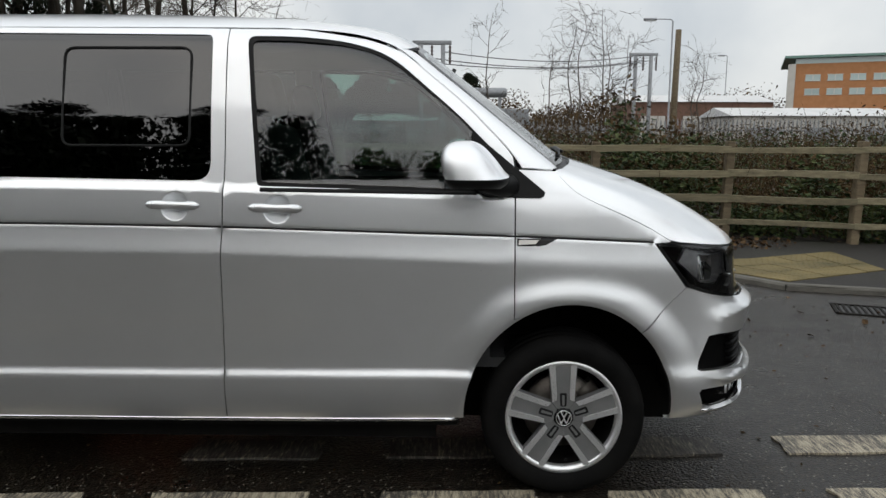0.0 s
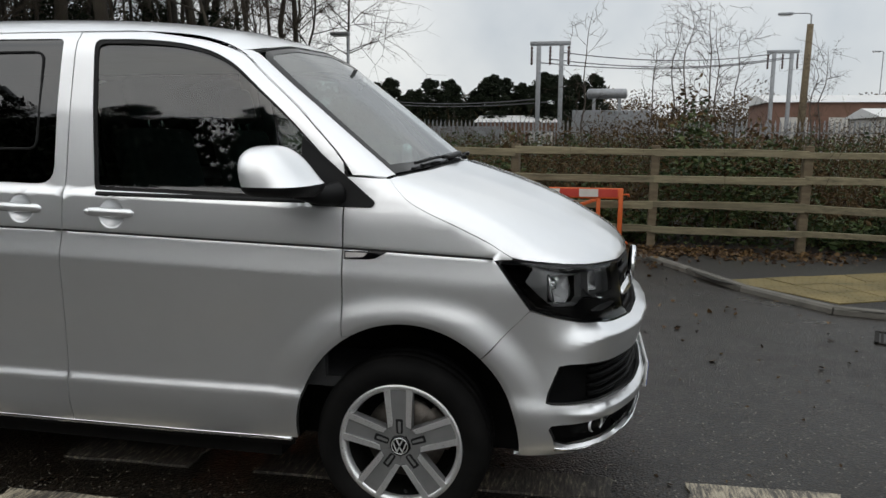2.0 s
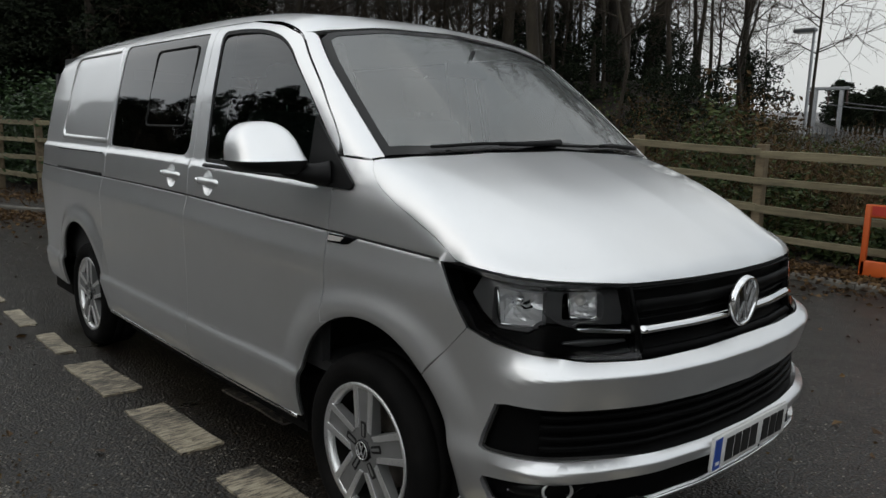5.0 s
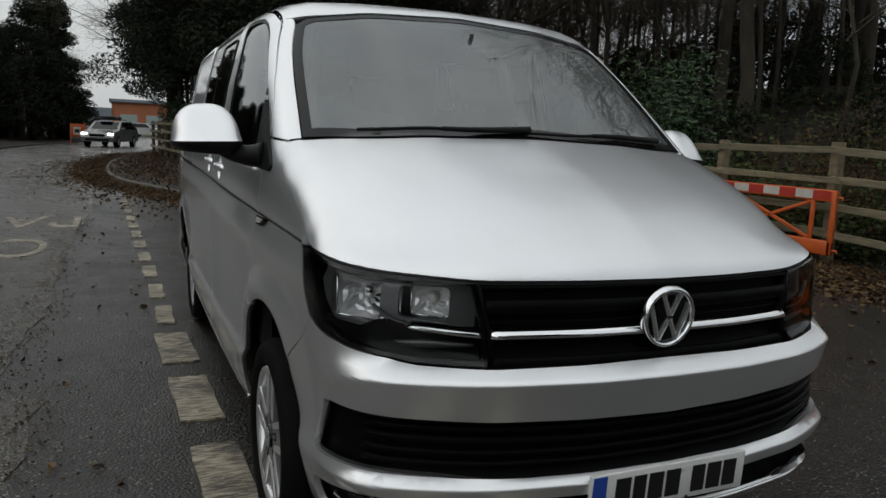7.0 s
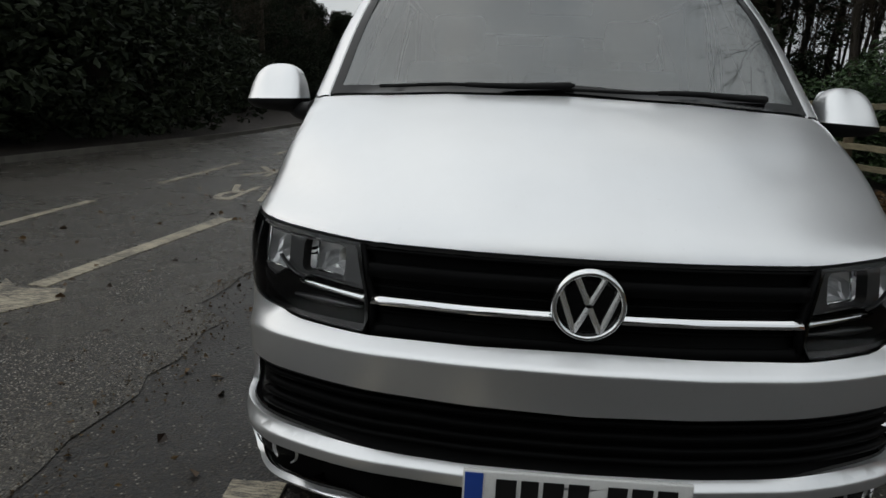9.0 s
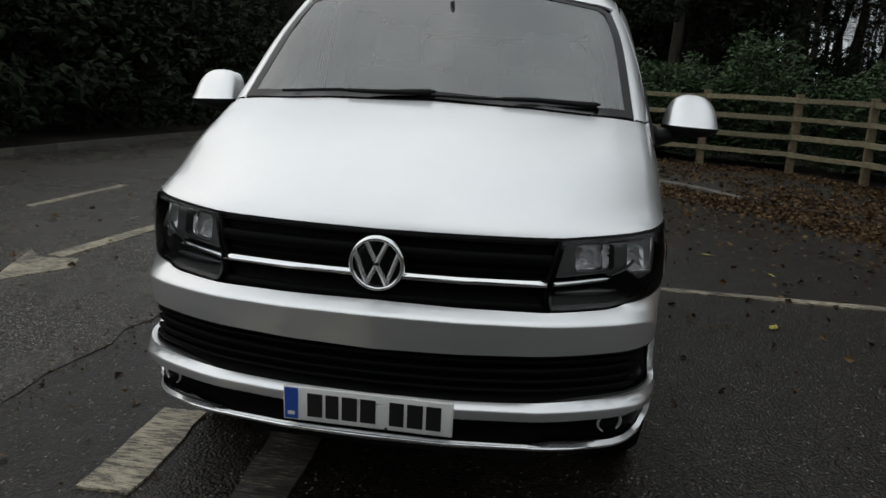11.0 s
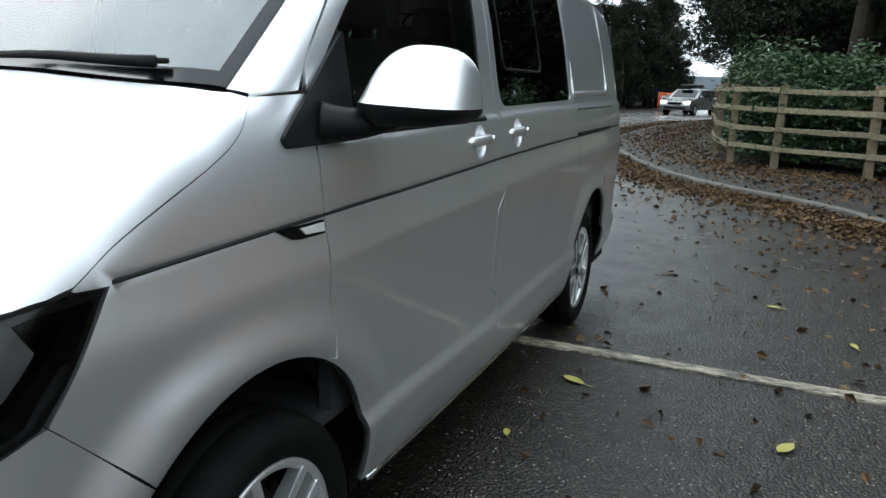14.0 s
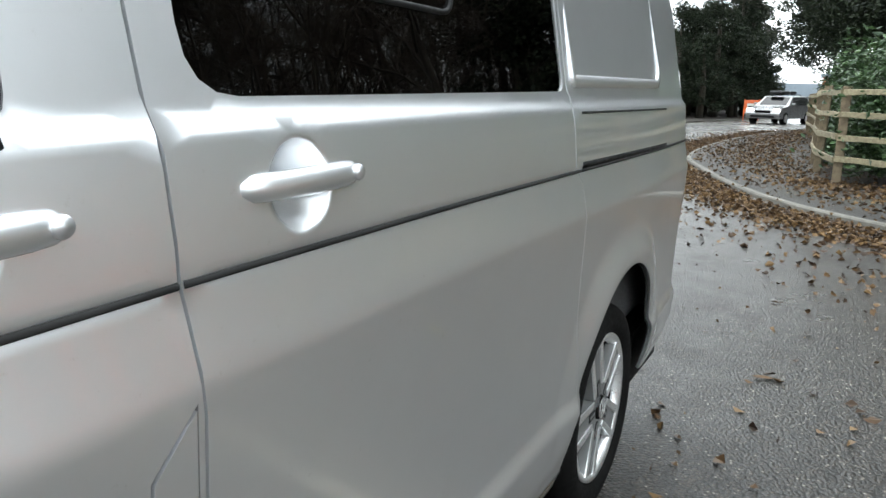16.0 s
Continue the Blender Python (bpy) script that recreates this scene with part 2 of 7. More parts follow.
def make_glass(name, tint, gloss=1.0, ior=1.85, sky_haze=0.0):
    m = bpy.data.materials.new(name)
    m.use_nodes = True
    k = Nodes(m)
    k.n.remove(k.b)
    k.b = None
    out = k.n["Material Output"]
    tr = k.add("ShaderNodeBsdfTransparent", Color=(*tint, 1))
    see = tr.outputs[0]
    # pale diffuse film stands in for the sky's hazy reflection
    if sky_haze:
        fog = k.add("ShaderNodeBsdfDiffuse", Color=(0.62, 0.67, 0.66, 1))
        blur = k.noise(k.coords(), 3.0, 4, 0.6)
        film = k.n.new("ShaderNodeMixShader")
        k.link(k.ramp(blur, [(0.3, sky_haze * 0.6), (0.7, sky_haze * 1.3)]), film.inputs[0])
        k.link(see, film.inputs[1])
        k.link(fog.outputs[0], film.inputs[2])
        see = film.outputs[0]
    gl = k.add("ShaderNodeBsdfGlossy", Roughness=0.012)
    gl.inputs["Color"].default_value = (gloss, gloss, gloss, 1)
    fr = k.add("ShaderNodeFresnel", IOR=ior)
    mx = k.n.new("ShaderNodeMixShader")
    k.link(fr.outputs[0], mx.inputs[0])
    k.link(see, mx.inputs[1])
    k.link(gl.outputs[0], mx.inputs[2])
    k.link(mx.outputs[0], out.inputs["Surface"])
    return m


def make_asphalt(name, dark, pale, patchy, speck_from, rough, film, relief):
    m = material(name, dark, 0.5)
    k = Nodes(m)
    v = k.coords(obj=False)
    cell = k.voronoi(v, 78)
    cells = k.voronoi(v, 78, out="Color")
    grit = k.noise(v, 260, 3)
    patch = k.noise(v, 0.45, 5, 0.6)
    fine = k.noise(v, 3.0, 5, 0.7)
    sep = k.n.new("ShaderNodeSeparateColor")
    k.link(cells, sep.inputs[0])
    grey = k.math("ADD", k.math("MULTIPLY", sep.outputs[1], 0.7), k.math("MULTIPLY", grit, 0.3))
    stone = k.ramp(grey, [(0.25, dark), (0.6, [(a + b) / 2 for a, b in zip(dark, pale)]), (0.85, pale)])
    # pale aggregate stones, coloured brighter to include the glints of wet stone
    glint_speck = k.ramp(sep.outputs[0], [(speck_from, 0.0), (speck_from + 0.07, 1.0)])
    core = k.ramp(cell, [(0.2, 1.0), (0.5, 0.0)])
    stone = k.mix(k.math("MULTIPLY", glint_speck, core), stone, (0.42, 0.39, 0.33))
    stone = k.mix(k.ramp(cell, [(0.35, 0.0), (0.62, 0.9)]), stone, [a * 0.4 for a in dark])
    stone = k.mix(k.ramp(patch, [(0.35, 0.0), (0.65, 0.35)]), stone, patchy)
    stone = k.mix(k.ramp(fine, [(0.62, 0.0), (0.8, 0.6)]), stone, (0.010, 0.009, 0.008))
    k.set("Base Color", stone)
    wet = k.math("ADD", k.math("MULTIPLY", patch, 0.6), k.math("MULTIPLY", fine, 0.4))
    k.set("Roughness", k.ramp(wet, [(0.36, rough - 0.12), (0.5, rough), (0.62, rough + 0.16)]))
    h = k.math("ADD", k.math("MULTIPLY", cell, -1.0), k.math("MULTIPLY", grit, 0.4))
    k.b.inputs["Specular IOR Level"].default_value = 0.4
    k.set("Coat Weight", k.ramp(wet, [(0.38, film), (0.6, film * 0.35)]))
    k.b.inputs["Coat Roughness"].default_value = 0.2
    k.bump(h, relief, 0.01)
    film_bump = k.add("ShaderNodeBump", Strength=relief * 0.7, Distance=0.01)
    k.link(h, film_bump.inputs["Height"])
    k.link(film_bump.outputs["Normal"], k.b.inputs["Coat Normal"])
    return m


def make_marking(name, worn=0.0):
    m = material(name, (0.6, 0.58, 0.53), 0.6)
    k = Nodes(m)
    v = k.coords(obj=False)
    wear = k.noise(k.coords((3.6, 0.6, 1), obj=False), 22, 5, 0.7)
    grit = k.noise(v, 180, 3)
    big = k.noise(v, 3.5, 3)
    w = k.math("ADD", k.math("MULTIPLY", wear, 0.6), k.math("ADD", k.math("MULTIPLY", grit, 0.25), k.math("MULTIPLY", big, 0.3)))
    k.set("Base Color", k.ramp(w, [(0.40 - worn, (0.54, 0.485, 0.375)), (0.53 - worn, (0.39, 0.34, 0.245)), (0.62 - worn, (0.09, 0.08, 0.066)), (0.72 - worn, (0.025, 0.022, 0.019))]))
    k.bump(grit, 0.5, 0.004)
    return m


PAINT = make_paint()
WINDSCREEN = make_glass("windscreen_glass", (0.62, 0.68, 0.66), 0.95, 2.1, 0.13)
SIDE_GLASS = make_glass("green_side_glass", (0.36, 0.5, 0.455), 0.95)
DARK_GLASS = make_glass("privacy_glass", (0.035, 0.04, 0.042), 0.95)
LENS = make_glass("clear_lens", (0.97, 0.98, 0.98), 0.9, 1.27)
RUBBER = grained("black_rubber", [(0.006, 0.006, 0.006), (0.012, 0.012, 0.012)], 8, 0.6, 60, 0.1, 0.002, spec=0.2)
# dark grey of the gap seals, also the shade drawn in the waist groove
GROOVE = grained("dark_seal_and_groove_shade", [(0.016, 0.016, 0.016), (0.032, 0.031, 0.03)], 8, 0.7, 60, 0.1, 0.002, spec=0.1)
TYRE = grained("tyre_rubber", [(0.004, 0.004, 0.004), (0.011, 0.0105, 0.01)], 9, 0.75, 70, 0.25, 0.003, spec=0.06)
TRIM = grained("black_plastic", [(0.007, 0.007, 0.0075), (0.012, 0.012, 0.012)], 12, 0.45, 300, 0.15, 0.0008, spec=0.15)
GRILLE = grained("black_grille_plastic", [(0.0025, 0.0025, 0.0027), (0.0045, 0.0045, 0.0045)], 12, 0.45, 300, 0.1, 0.0006, spec=0.04)
GLOSS_BLACK = material("gloss_black", (0.003, 0.003, 0.0033), 0.12, 0, spec=0.3)
DARK = grained("dark_underside", [(0.006, 0.006, 0.006), (0.012, 0.011, 0.01)], 6, 0.9, 40, 0.2, spec=0.1)
CHROME = material("chrome", (0.83, 0.84, 0.85), 0.06, 1.0)
BADGE = material("satin_chrome", (0.86, 0.87, 0.88), 0.22, 0.9)
ALLOY = grained("machined_alloy", [(0.82, 0.82, 0.82), (0.88, 0.88, 0.88)], 30, 0.36, 300, 0.0, 0.0004, metal=0.85)
ALLOY_GREY = grained("grey_wheel_paint", [(0.2, 0.2, 0.2), (0.25, 0.248, 0.245)], 14, 0.45, 200, 0.0, 0.0004, metal=0.5)
DISC = grained("brake_steel", [(0.1, 0.085, 0.07), (0.22, 0.2, 0.18)], 20, 0.45, 150, 0.1, 0.001, metal=0.8)
CABIN = grained("dark_cabin_plastic", [(0.018, 0.018, 0.019), (0.03, 0.03, 0.031)], 10, 0.7, 150, 0.2, 0.001)
CLOTH = grained("grey_seat_cloth", [(0.022, 0.022, 0.024), (0.045, 0.045, 0.047)], 25, 0.95, 400, 0.3, 0.001)
LINER = grained("grey_headlining", [(0.34, 0.34, 0.33), (0.42, 0.42, 0.41)], 8, 0.95, 200, 0.1, 0.001)
PLATE_WHITE = grained("white_plate", [(0.66, 0.66, 0.64), (0.72, 0.72, 0.7)], 18, 0.35, 200, 0.02, 0.0005)
PLATE_BLUE = material("plate_blue", (0.02, 0.07, 0.35), 0.35)
INK = material("plate_black", (0.008, 0.008, 0.008), 0.4)
LAMP_GLASS = material("reflector_bowl", (0.88, 0.88, 0.89), 0.2, 0.4)
LAMP_GREY = material("smoked_lamp_bezel", (0.12, 0.12, 0.123), 0.3, 0.6)
AMBER = material("indicator_lens", (0.75, 0.72, 0.68), 0.15, 0.3, coat=1.0)
ASPHALT = make_asphalt("wet_asphalt", (0.0038, 0.003, 0.0021), (0.062, 0.048, 0.033), (0.010, 0.0075, 0.005), 0.9, 0.36, 0.22, 0.6)
OLD_ASPHALT = make_asphalt("worn_road_surface", (0.03, 0.0258, 0.02), (0.2, 0.177, 0.142), (0.066, 0.057, 0.045), 0.78, 0.27, 0.65, 1.0)
MARKING = make_marking("worn_road_paint")
# more worn and darker, with the shade under the van in its colour
MARKING_FAINT = make_marking("worn_shaded_road_paint", 0.09)

WOOD = grained("weathered_fence_wood", [(0.085, 0.062, 0.038), (0.15, 0.115, 0.07), (0.2, 0.16, 0.098)], 3, 0.85, 30, 0.4, 0.006, stretch=(1, 6, 6), by_object=0.18)
RAIL = grained("silvered_fence_rail", [(0.10, 0.085, 0.052), (0.18, 0.155, 0.095), (0.26, 0.225, 0.14)], 4, 0.85, 26, 0.4, 0.005, stretch=(0.6, 6, 6), by_object=0.2)
KERB = grained("worn_kerb_concrete", [(0.085, 0.08, 0.068), (0.15, 0.14, 0.12)], 5, 0.85, 60, 0.35, 0.004, by_object=0.15)
PAVE = grained("mossy_pavement", [(0.008, 0.0068, 0.005), (0.015, 0.012, 0.0085), (0.016, 0.017, 0.0065)], 0.9, 0.75, 160, 0.6, 0.006)
SOIL = grained("leaf_mould", [(0.006, 0.004, 0.0025), (0.013, 0.008, 0.0045), (0.024, 0.0145, 0.0075)], 2.5, 0.95, 28, 0.8, 0.03)
TACTILE = grained("yellow_tactile_slab", [(0.045, 0.047, 0.014), (0.15, 0.115, 0.042), (0.21, 0.162, 0.062)], 2.0, 0.8, 80, 0.3, 0.003, by_object=0.12)
GRATE = grained("cast_iron", [(0.008, 0.007, 0.006), (0.018, 0.016, 0.013)], 12, 0.75, 90, 0.3, 0.003, metal=0.1, spec=0.2)
BARK = grained("dark_bark", [(0.016, 0.012, 0.008), (0.032, 0.025, 0.017), (0.05, 0.042, 0.026)], 2.2, 0.95, 18, 0.9, 0.03, stretch=(3, 3, 0.7), by_object=0.3)
TWIG = grained("bare_twigs", [(0.03, 0.021, 0.013), (0.06, 0.043, 0.028)], 3, 0.95, 20, 0.0, by_object=0.3)
PALE_BARK = grained("pale_bark", [(0.05, 0.04, 0.032), (0.11, 0.092, 0.075)], 5, 0.9, 30, 0.3, 0.01, by_object=0.2)


def make_leaf(name, low, mid, high, rough=0.5):
    m = material(name, mid, rough, spec=0.2 if rough > 0.45 else 0.4)
    k = Nodes(m)
    geo = k.n.new("ShaderNodeNewGeometry")
    v = k.coords()
    patch = k.noise(v, 1.6, 3)
    f = k.math("ADD", k.math("MULTIPLY", geo.outputs["Random Per Island"], 0.6), k.math("MULTIPLY", patch, 0.5))
    k.set("Base Color", k.ramp(f, [(0.2, low), (0.5, mid), (0.85, high)]))
    return m


IVY = make_leaf("bramble_leaf", (0.012, 0.022, 0.007), (0.034, 0.058, 0.017), (0.09, 0.11, 0.04), 0.55)
DEAD = make_leaf("dead_stalk", (0.024, 0.0145, 0.007), (0.06, 0.037, 0.016), (0.115, 0.076, 0.035), 0.9)
LAUREL = make_leaf("laurel_leaf", (0.009, 0.021, 0.0065), (0.023, 0.05, 0.015), (0.056, 0.098, 0.034), 0.42)
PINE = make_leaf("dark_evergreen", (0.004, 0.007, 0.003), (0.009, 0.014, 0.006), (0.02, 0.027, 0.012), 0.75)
FALLEN = make_leaf("fallen_leaf", (0.012, 0.007, 0.0045), (0.055, 0.03, 0.013), (0.14, 0.085, 0.035), 0.5)
YELLOW = grained("yellow_leaf", [(0.28, 0.25, 0.05), (0.40, 0.36, 0.09)], 20, 0.6, 120, 0.2, 0.002)
ORANGE = grained("orange_plastic", [(0.5, 0.082, 0.012), (0.6, 0.115, 0.018)], 5, 0.5, 80, 0.1, 0.002)
RED_FOIL = grained("red_reflective_sheet", [(0.38, 0.03, 0.02), (0.48, 0.05, 0.03)], 8, 0.4, 160, 0.05, 0.001)
WHITE_FOIL = grained("white_reflective_sheet", [(0.5, 0.47, 0.42), (0.62, 0.6, 0.55)], 8, 0.4, 160, 0.05, 0.001)
GALV = grained("galvanised_steel", [(0.2, 0.21, 0.22), (0.32, 0.33, 0.34)], 6, 0.5, 60, 0.1, 0.003, metal=0.4)
DARK_STEEL = grained("weathered_dark_steel", [(0.03, 0.03, 0.03), (0.06, 0.06, 0.058)], 6, 0.6, 60, 0.1, 0.003, metal=0.2)
INSUL = material("brown_insulator", (0.05, 0.025, 0.02), 0.3)
WIRE = material("dull_wire", (0.10, 0.10, 0.105), 0.6, 0.4)
OLD_BRICK = grained("dull_red_brick", [(0.13, 0.07, 0.05), (0.18, 0.1, 0.07)], 1.5, 0.85, 20, 0.2, 0.01)
BRICK = grained("orange_brick", [(0.34, 0.15, 0.06), (0.43, 0.2, 0.085)], 1.5, 0.85, 20, 0.2, 0.01)
CLAD = grained("pale_cladding", [(0.42, 0.40, 0.36), (0.52, 0.5, 0.46)], 0.8, 0.7, 12, 0.1, 0.01)
ROOF_PALE = grained("pale_sheet_roof", [(0.55, 0.55, 0.54), (0.66, 0.66, 0.65)], 0.7, 0.6, 10, 0.1, 0.01)
# the sky's reflection is put into the pale base colour of the panes
WINDOW = material("far_window_sky_tone", (0.34, 0.42, 0.40), 0.1, 0.0, coat=1.0)
GREEN_TRIM = grained("green_roof_trim", [(0.10, 0.20, 0.17), (0.16, 0.27, 0.23)], 1, 0.6, 10, 0.0)
CAR_PAINT = grained("pale_car_paint", [(0.26, 0.26, 0.26), (0.31, 0.31, 0.31)], 3, 0.25, 200, 0.0, metal=0.4)
SIGN_RED = grained("red_sign_sheet", [(0.5, 0.06, 0.02), (0.6, 0.09, 0.03)], 5, 0.5, 60, 0.05)
WHITE_CAR = grained("white_car_paint", [(0.6, 0.6, 0.6), (0.68, 0.68, 0.67)], 3, 0.3, 200, 0.0)
ORANGE_CLAD = grained("orange_cladding", [(0.32, 0.11, 0.05), (0.42, 0.15, 0.07)], 0.5, 0.7, 6, 0.1)
GREY_CLAD = grained("blue_grey_cladding", [(0.14, 0.17, 0.2), (0.2, 0.23, 0.26)], 0.5, 0.6, 6, 0.1)
GRASS = grained("mown_grass", [(0.03, 0.055, 0.014), (0.06, 0.095, 0.025)], 0.7, 0.9, 25, 0.5, 0.02)
LAMP_LIT = material("car_lamp", (0.9, 0.9, 0.85), 0.2)
LAMP_LIT.node_tree.nodes["Principled BSDF"].inputs["Emission Color"].default_value = (1, 0.95, 0.85, 1)
LAMP_LIT.node_tree.nodes["Principled BSDF"].inputs["Emission Strength"].default_value = 4.0

# ---------------------------------------------------------------- the van's outer shape
def table(xs, ys, soft):
    """A curve through points, its corners softened over about soft metres."""
    x = np.linspace(xs[0] - 0.5, xs[-1] + 0.5, 3000)
    y = np.interp(x, xs, ys)
    if soft:
        w = max(1, int(soft / (x[1] - x[0])))
        ker = np.exp(-0.5 * (np.arange(-3 * w, 3 * w + 1) / w) ** 2)
        y = np.convolve(np.pad(y, 3 * w, "edge"), ker / ker.sum(), "valid")
    return lambda q: np.interp(q, x, y)


SIDE_Z = [0.2, 0.28, 0.33, 0.40, 0.488, 0.502, 0.530, 0.56, 0.70, 0.85, 0.993, 1.007, 1.085, 1.12]
SIDE_Y = [0.885, 0.905, 0.928, 0.945, 0.954, 0.953, 0.940, 0.9395, 0.9435, 0.9495, 0.9575, 0.9555, 0.940, 0.938]
SIDE = table(SIDE_Z + [1.240, 1.260, 1.56, 1.85, 2.1], SIDE_Y + [0.9272, 0.9095, 0.856, 0.785, 0.70], 0.005)
SIDE_AHEAD = table(SIDE_Z + [1.235, 1.262, 1.56, 1.85, 2.1], SIDE_Y + [0.926, 0.916, 0.856, 0.785, 0.70], 0.02)
TAPER = table([-4.2, -3.9, -3.3, -1.6, -1.0, -0.6, -0.2, 0.1, 0.35, 0.55, 0.75, 0.95], [0.06, 0.03, 0.004, 0, 0.003, 0.011, 0.026, 0.044, 0.060, 0.070, 0.095, 0.17], 0.08)
BELT = table([-4, -1.98, -1.34, -0.21, 0.345, 0.6], [1.118, 1.109, 1.10, 1.066, 1.04, 1.028], 0.15)
NOSE = [(0.66, 0.22), (0.80, 0.285), (0.88, 0.335), (0.912, 0.355), (0.914, 0.368), (0.90, 0.378), (0.895, 0.44), (0.915, 0.449), (0.934, 0.458), (0.940, 0.488)]
NOSE += [(0.925, 0.503), (0.908, 0.51), (0.899, 0.60), (0.908, 0.655), (0.920, 0.70), (0.932, 0.757), (0.926, 0.765), (0.885, 0.789), (0.86, 0.80)]
NOSE += [(0.852, 0.83), (0.846, 0.90), (0.836, 0.99), (0.822, 1.018), (0.785, 1.055), (0.70, 1.112), (0.56, 1.188), (0.40, 1.256), (0.25, 1.308), (0.12, 1.348), (0.06, 1.366)]
CROWN = [(-0.10, 1.49), (-0.26, 1.615), (-0.42, 1.737), (-0.56, 1.838), (-0.64, 1.882), (-0.76, 1.915), (-1.1, 1.948), (-1.7, 1.966), (-2.7, 1.966), (-3.5, 1.945), (-3.82, 1.915)]
TAIL = [(-3.93, 1.82), (-3.97, 1.3), (-3.985, 0.9), (-3.97, 0.4), (-3.9, 0.22)]
PROFILE = np.array(NOSE[:21] + spline(NOSE[21:], 5)[:-1] + spline([NOSE[-1]] + CROWN, 5) + TAIL)
PLAN_LOW = table([0, 0.26, 0.5, 0.6, 0.7, 0.8, 0.86, 1.0], [0, 0.010, 0.048, 0.081, 0.125, 0.18, 0.228, 0.37], 0.03)
PLAN_TOP = table([0, 0.4, 0.7, 0.85, 1.0], [0, 0.024, 0.075, 0.112, 0.16], 0.04)
DROP = table([0, 0.4, 0.7, 0.85, 1.0], [0, 0.007, 0.026, 0.045, 0.075], 0.04)
SOFT = table([0.2, 0.7, 1.0, 1.1, 1.3, 1.6, 1.8, 1.95], [0.11, 0.11, 0.07, 0.055, 0.06, 0.08, 0.14, 0.2], 0.05)
RIDGE = table([0.05, 0.5, 0.85], [0.735, 0.595, 0.465], 0.05)
DISHES = [(-1.132, 1.168), (-1.53, 1.178)]
AXLES = (0.0, -3.0)


def ramp01(x, a, b):
    t = np.clip((x - a) / (b - a), 0, 1)
    return t * t * (3 - 2 * t)


def arch_far(x, z, axle):
    """How far a point of the side lies outside a wheel opening, about."""
    u, v = (x - axle - 0.017) / 0.424, np.maximum(z - 0.33, 0) / 0.468
    r = np.hypot(u, v)
    return (r - 1) * 0.44


def half_width(x, z):
    zz = z - (BELT(x) - 1.1) * ramp01(z, 0.55, 0.95)
    k = ramp01(x, -0.36, -0.18)
    w = SIDE(zz) * (1 - k) + SIDE_AHEAD(zz) * k
    for axle in AXLES:
        far = arch_far(x, z, axle)
        near = (1 - ramp01(far, 0.03, 0.15)) * (1 - ramp01(z, 0.80, 0.95))
        w = w + near * 0.016 * ramp01(zz, 0.50, 0.74) + 0.010 * near * ramp01(zz, 0.36, 0.5) - 0.0075 * ramp01(0.018 - far, 0, 0.03)
    w = w - TAPER(x) + 0.012 * ramp01(x, 0.3, 0.6) * (1 - ramp01(z, 0.5, 0.74))
    w = w - 0.003 * np.exp(-0.5 * ((z - BELT(x)) / 0.0042) ** 2) * (x < 0.36)
    for cx, cz in DISHES:
        q = np.hypot(x - cx, z - cz) / 0.053
        w = w - 0.022 * np.clip(1 - q * q, 0, 1) ** 0.75
    return w


def profile_grid(x, z):
    """Distance from the lengthwise profile, below 0 inside it."""
    best, odd = np.full(x.shape, 1e9), np.zeros(x.shape, bool)
    for (x0, z0), (x1, z1) in zip(PROFILE, np.roll(PROFILE, -1, 0)):
        dx, dz = x1 - x0, z1 - z0
        t = np.clip(((x - x0) * dx + (z - z0) * dz) / (dx * dx + dz * dz), 0, 1)
        best = np.minimum(best, (x - x0 - t * dx) ** 2 + (z - z0 - t * dz) ** 2)
        if z0 != z1:
            odd ^= ((z0 > z) != (z1 > z)) & (x < dx * (z - z0) / dz + x0)
    return np.sqrt(best) * np.where(odd, -1, 1)


FINE = 0.004
GRID = np.concatenate([profile_grid(*np.meshgrid(q, np.arange(0.1, 2.45, FINE), indexing="ij")) for q in np.array_split(np.arange(-4.3, 1.75, FINE), 12)])


def profile_far(x, z):
    u = np.clip((x + 4.3) / FINE, 0, GRID.shape[0] - 2.001)
    v = np.clip((z - 0.1) / FINE, 0, GRID.shape[1] - 2.001)
    i, j = u.astype(int), v.astype(int)
    a, b = u - i, v - j
    return (GRID[i, j] * (1 - b) + GRID[i, j + 1] * b) * (1 - a) + (GRID[i + 1, j] * (1 - b) + GRID[i + 1, j + 1] * b) * a


def body(p):
    """Below 0 inside the van's skin, above 0 outside."""
    x, y, z = p[..., 0], np.abs(p[..., 1]), p[..., 2]
    a = y - half_width(x, z)
    k = ramp01(z, 1.03, 1.32)
    plan = (PLAN_LOW(y) * (1 - k) + PLAN_TOP(y) * k) * ramp01(x, -1.6, -0.75)
    ridge = y - RIDGE(x)
    shoulder = 0.055 * 0.5 * (ridge + np.sqrt(ridge * ridge + 0.0002)) * ramp01(z, 1.02, 1.08) * (1 - ramp01(z, 1.27, 1.34)) * ramp01(x, 0.0, 0.12)
    b = profile_far(x + plan, z + DROP(y) * ramp01(z, 0.98, 1.1) + shoulder)
    s = SOFT(z)
    h = np.maximum(s - np.abs(a - b), 0) / s
    return np.maximum(a, b) + h * h * s * 0.25


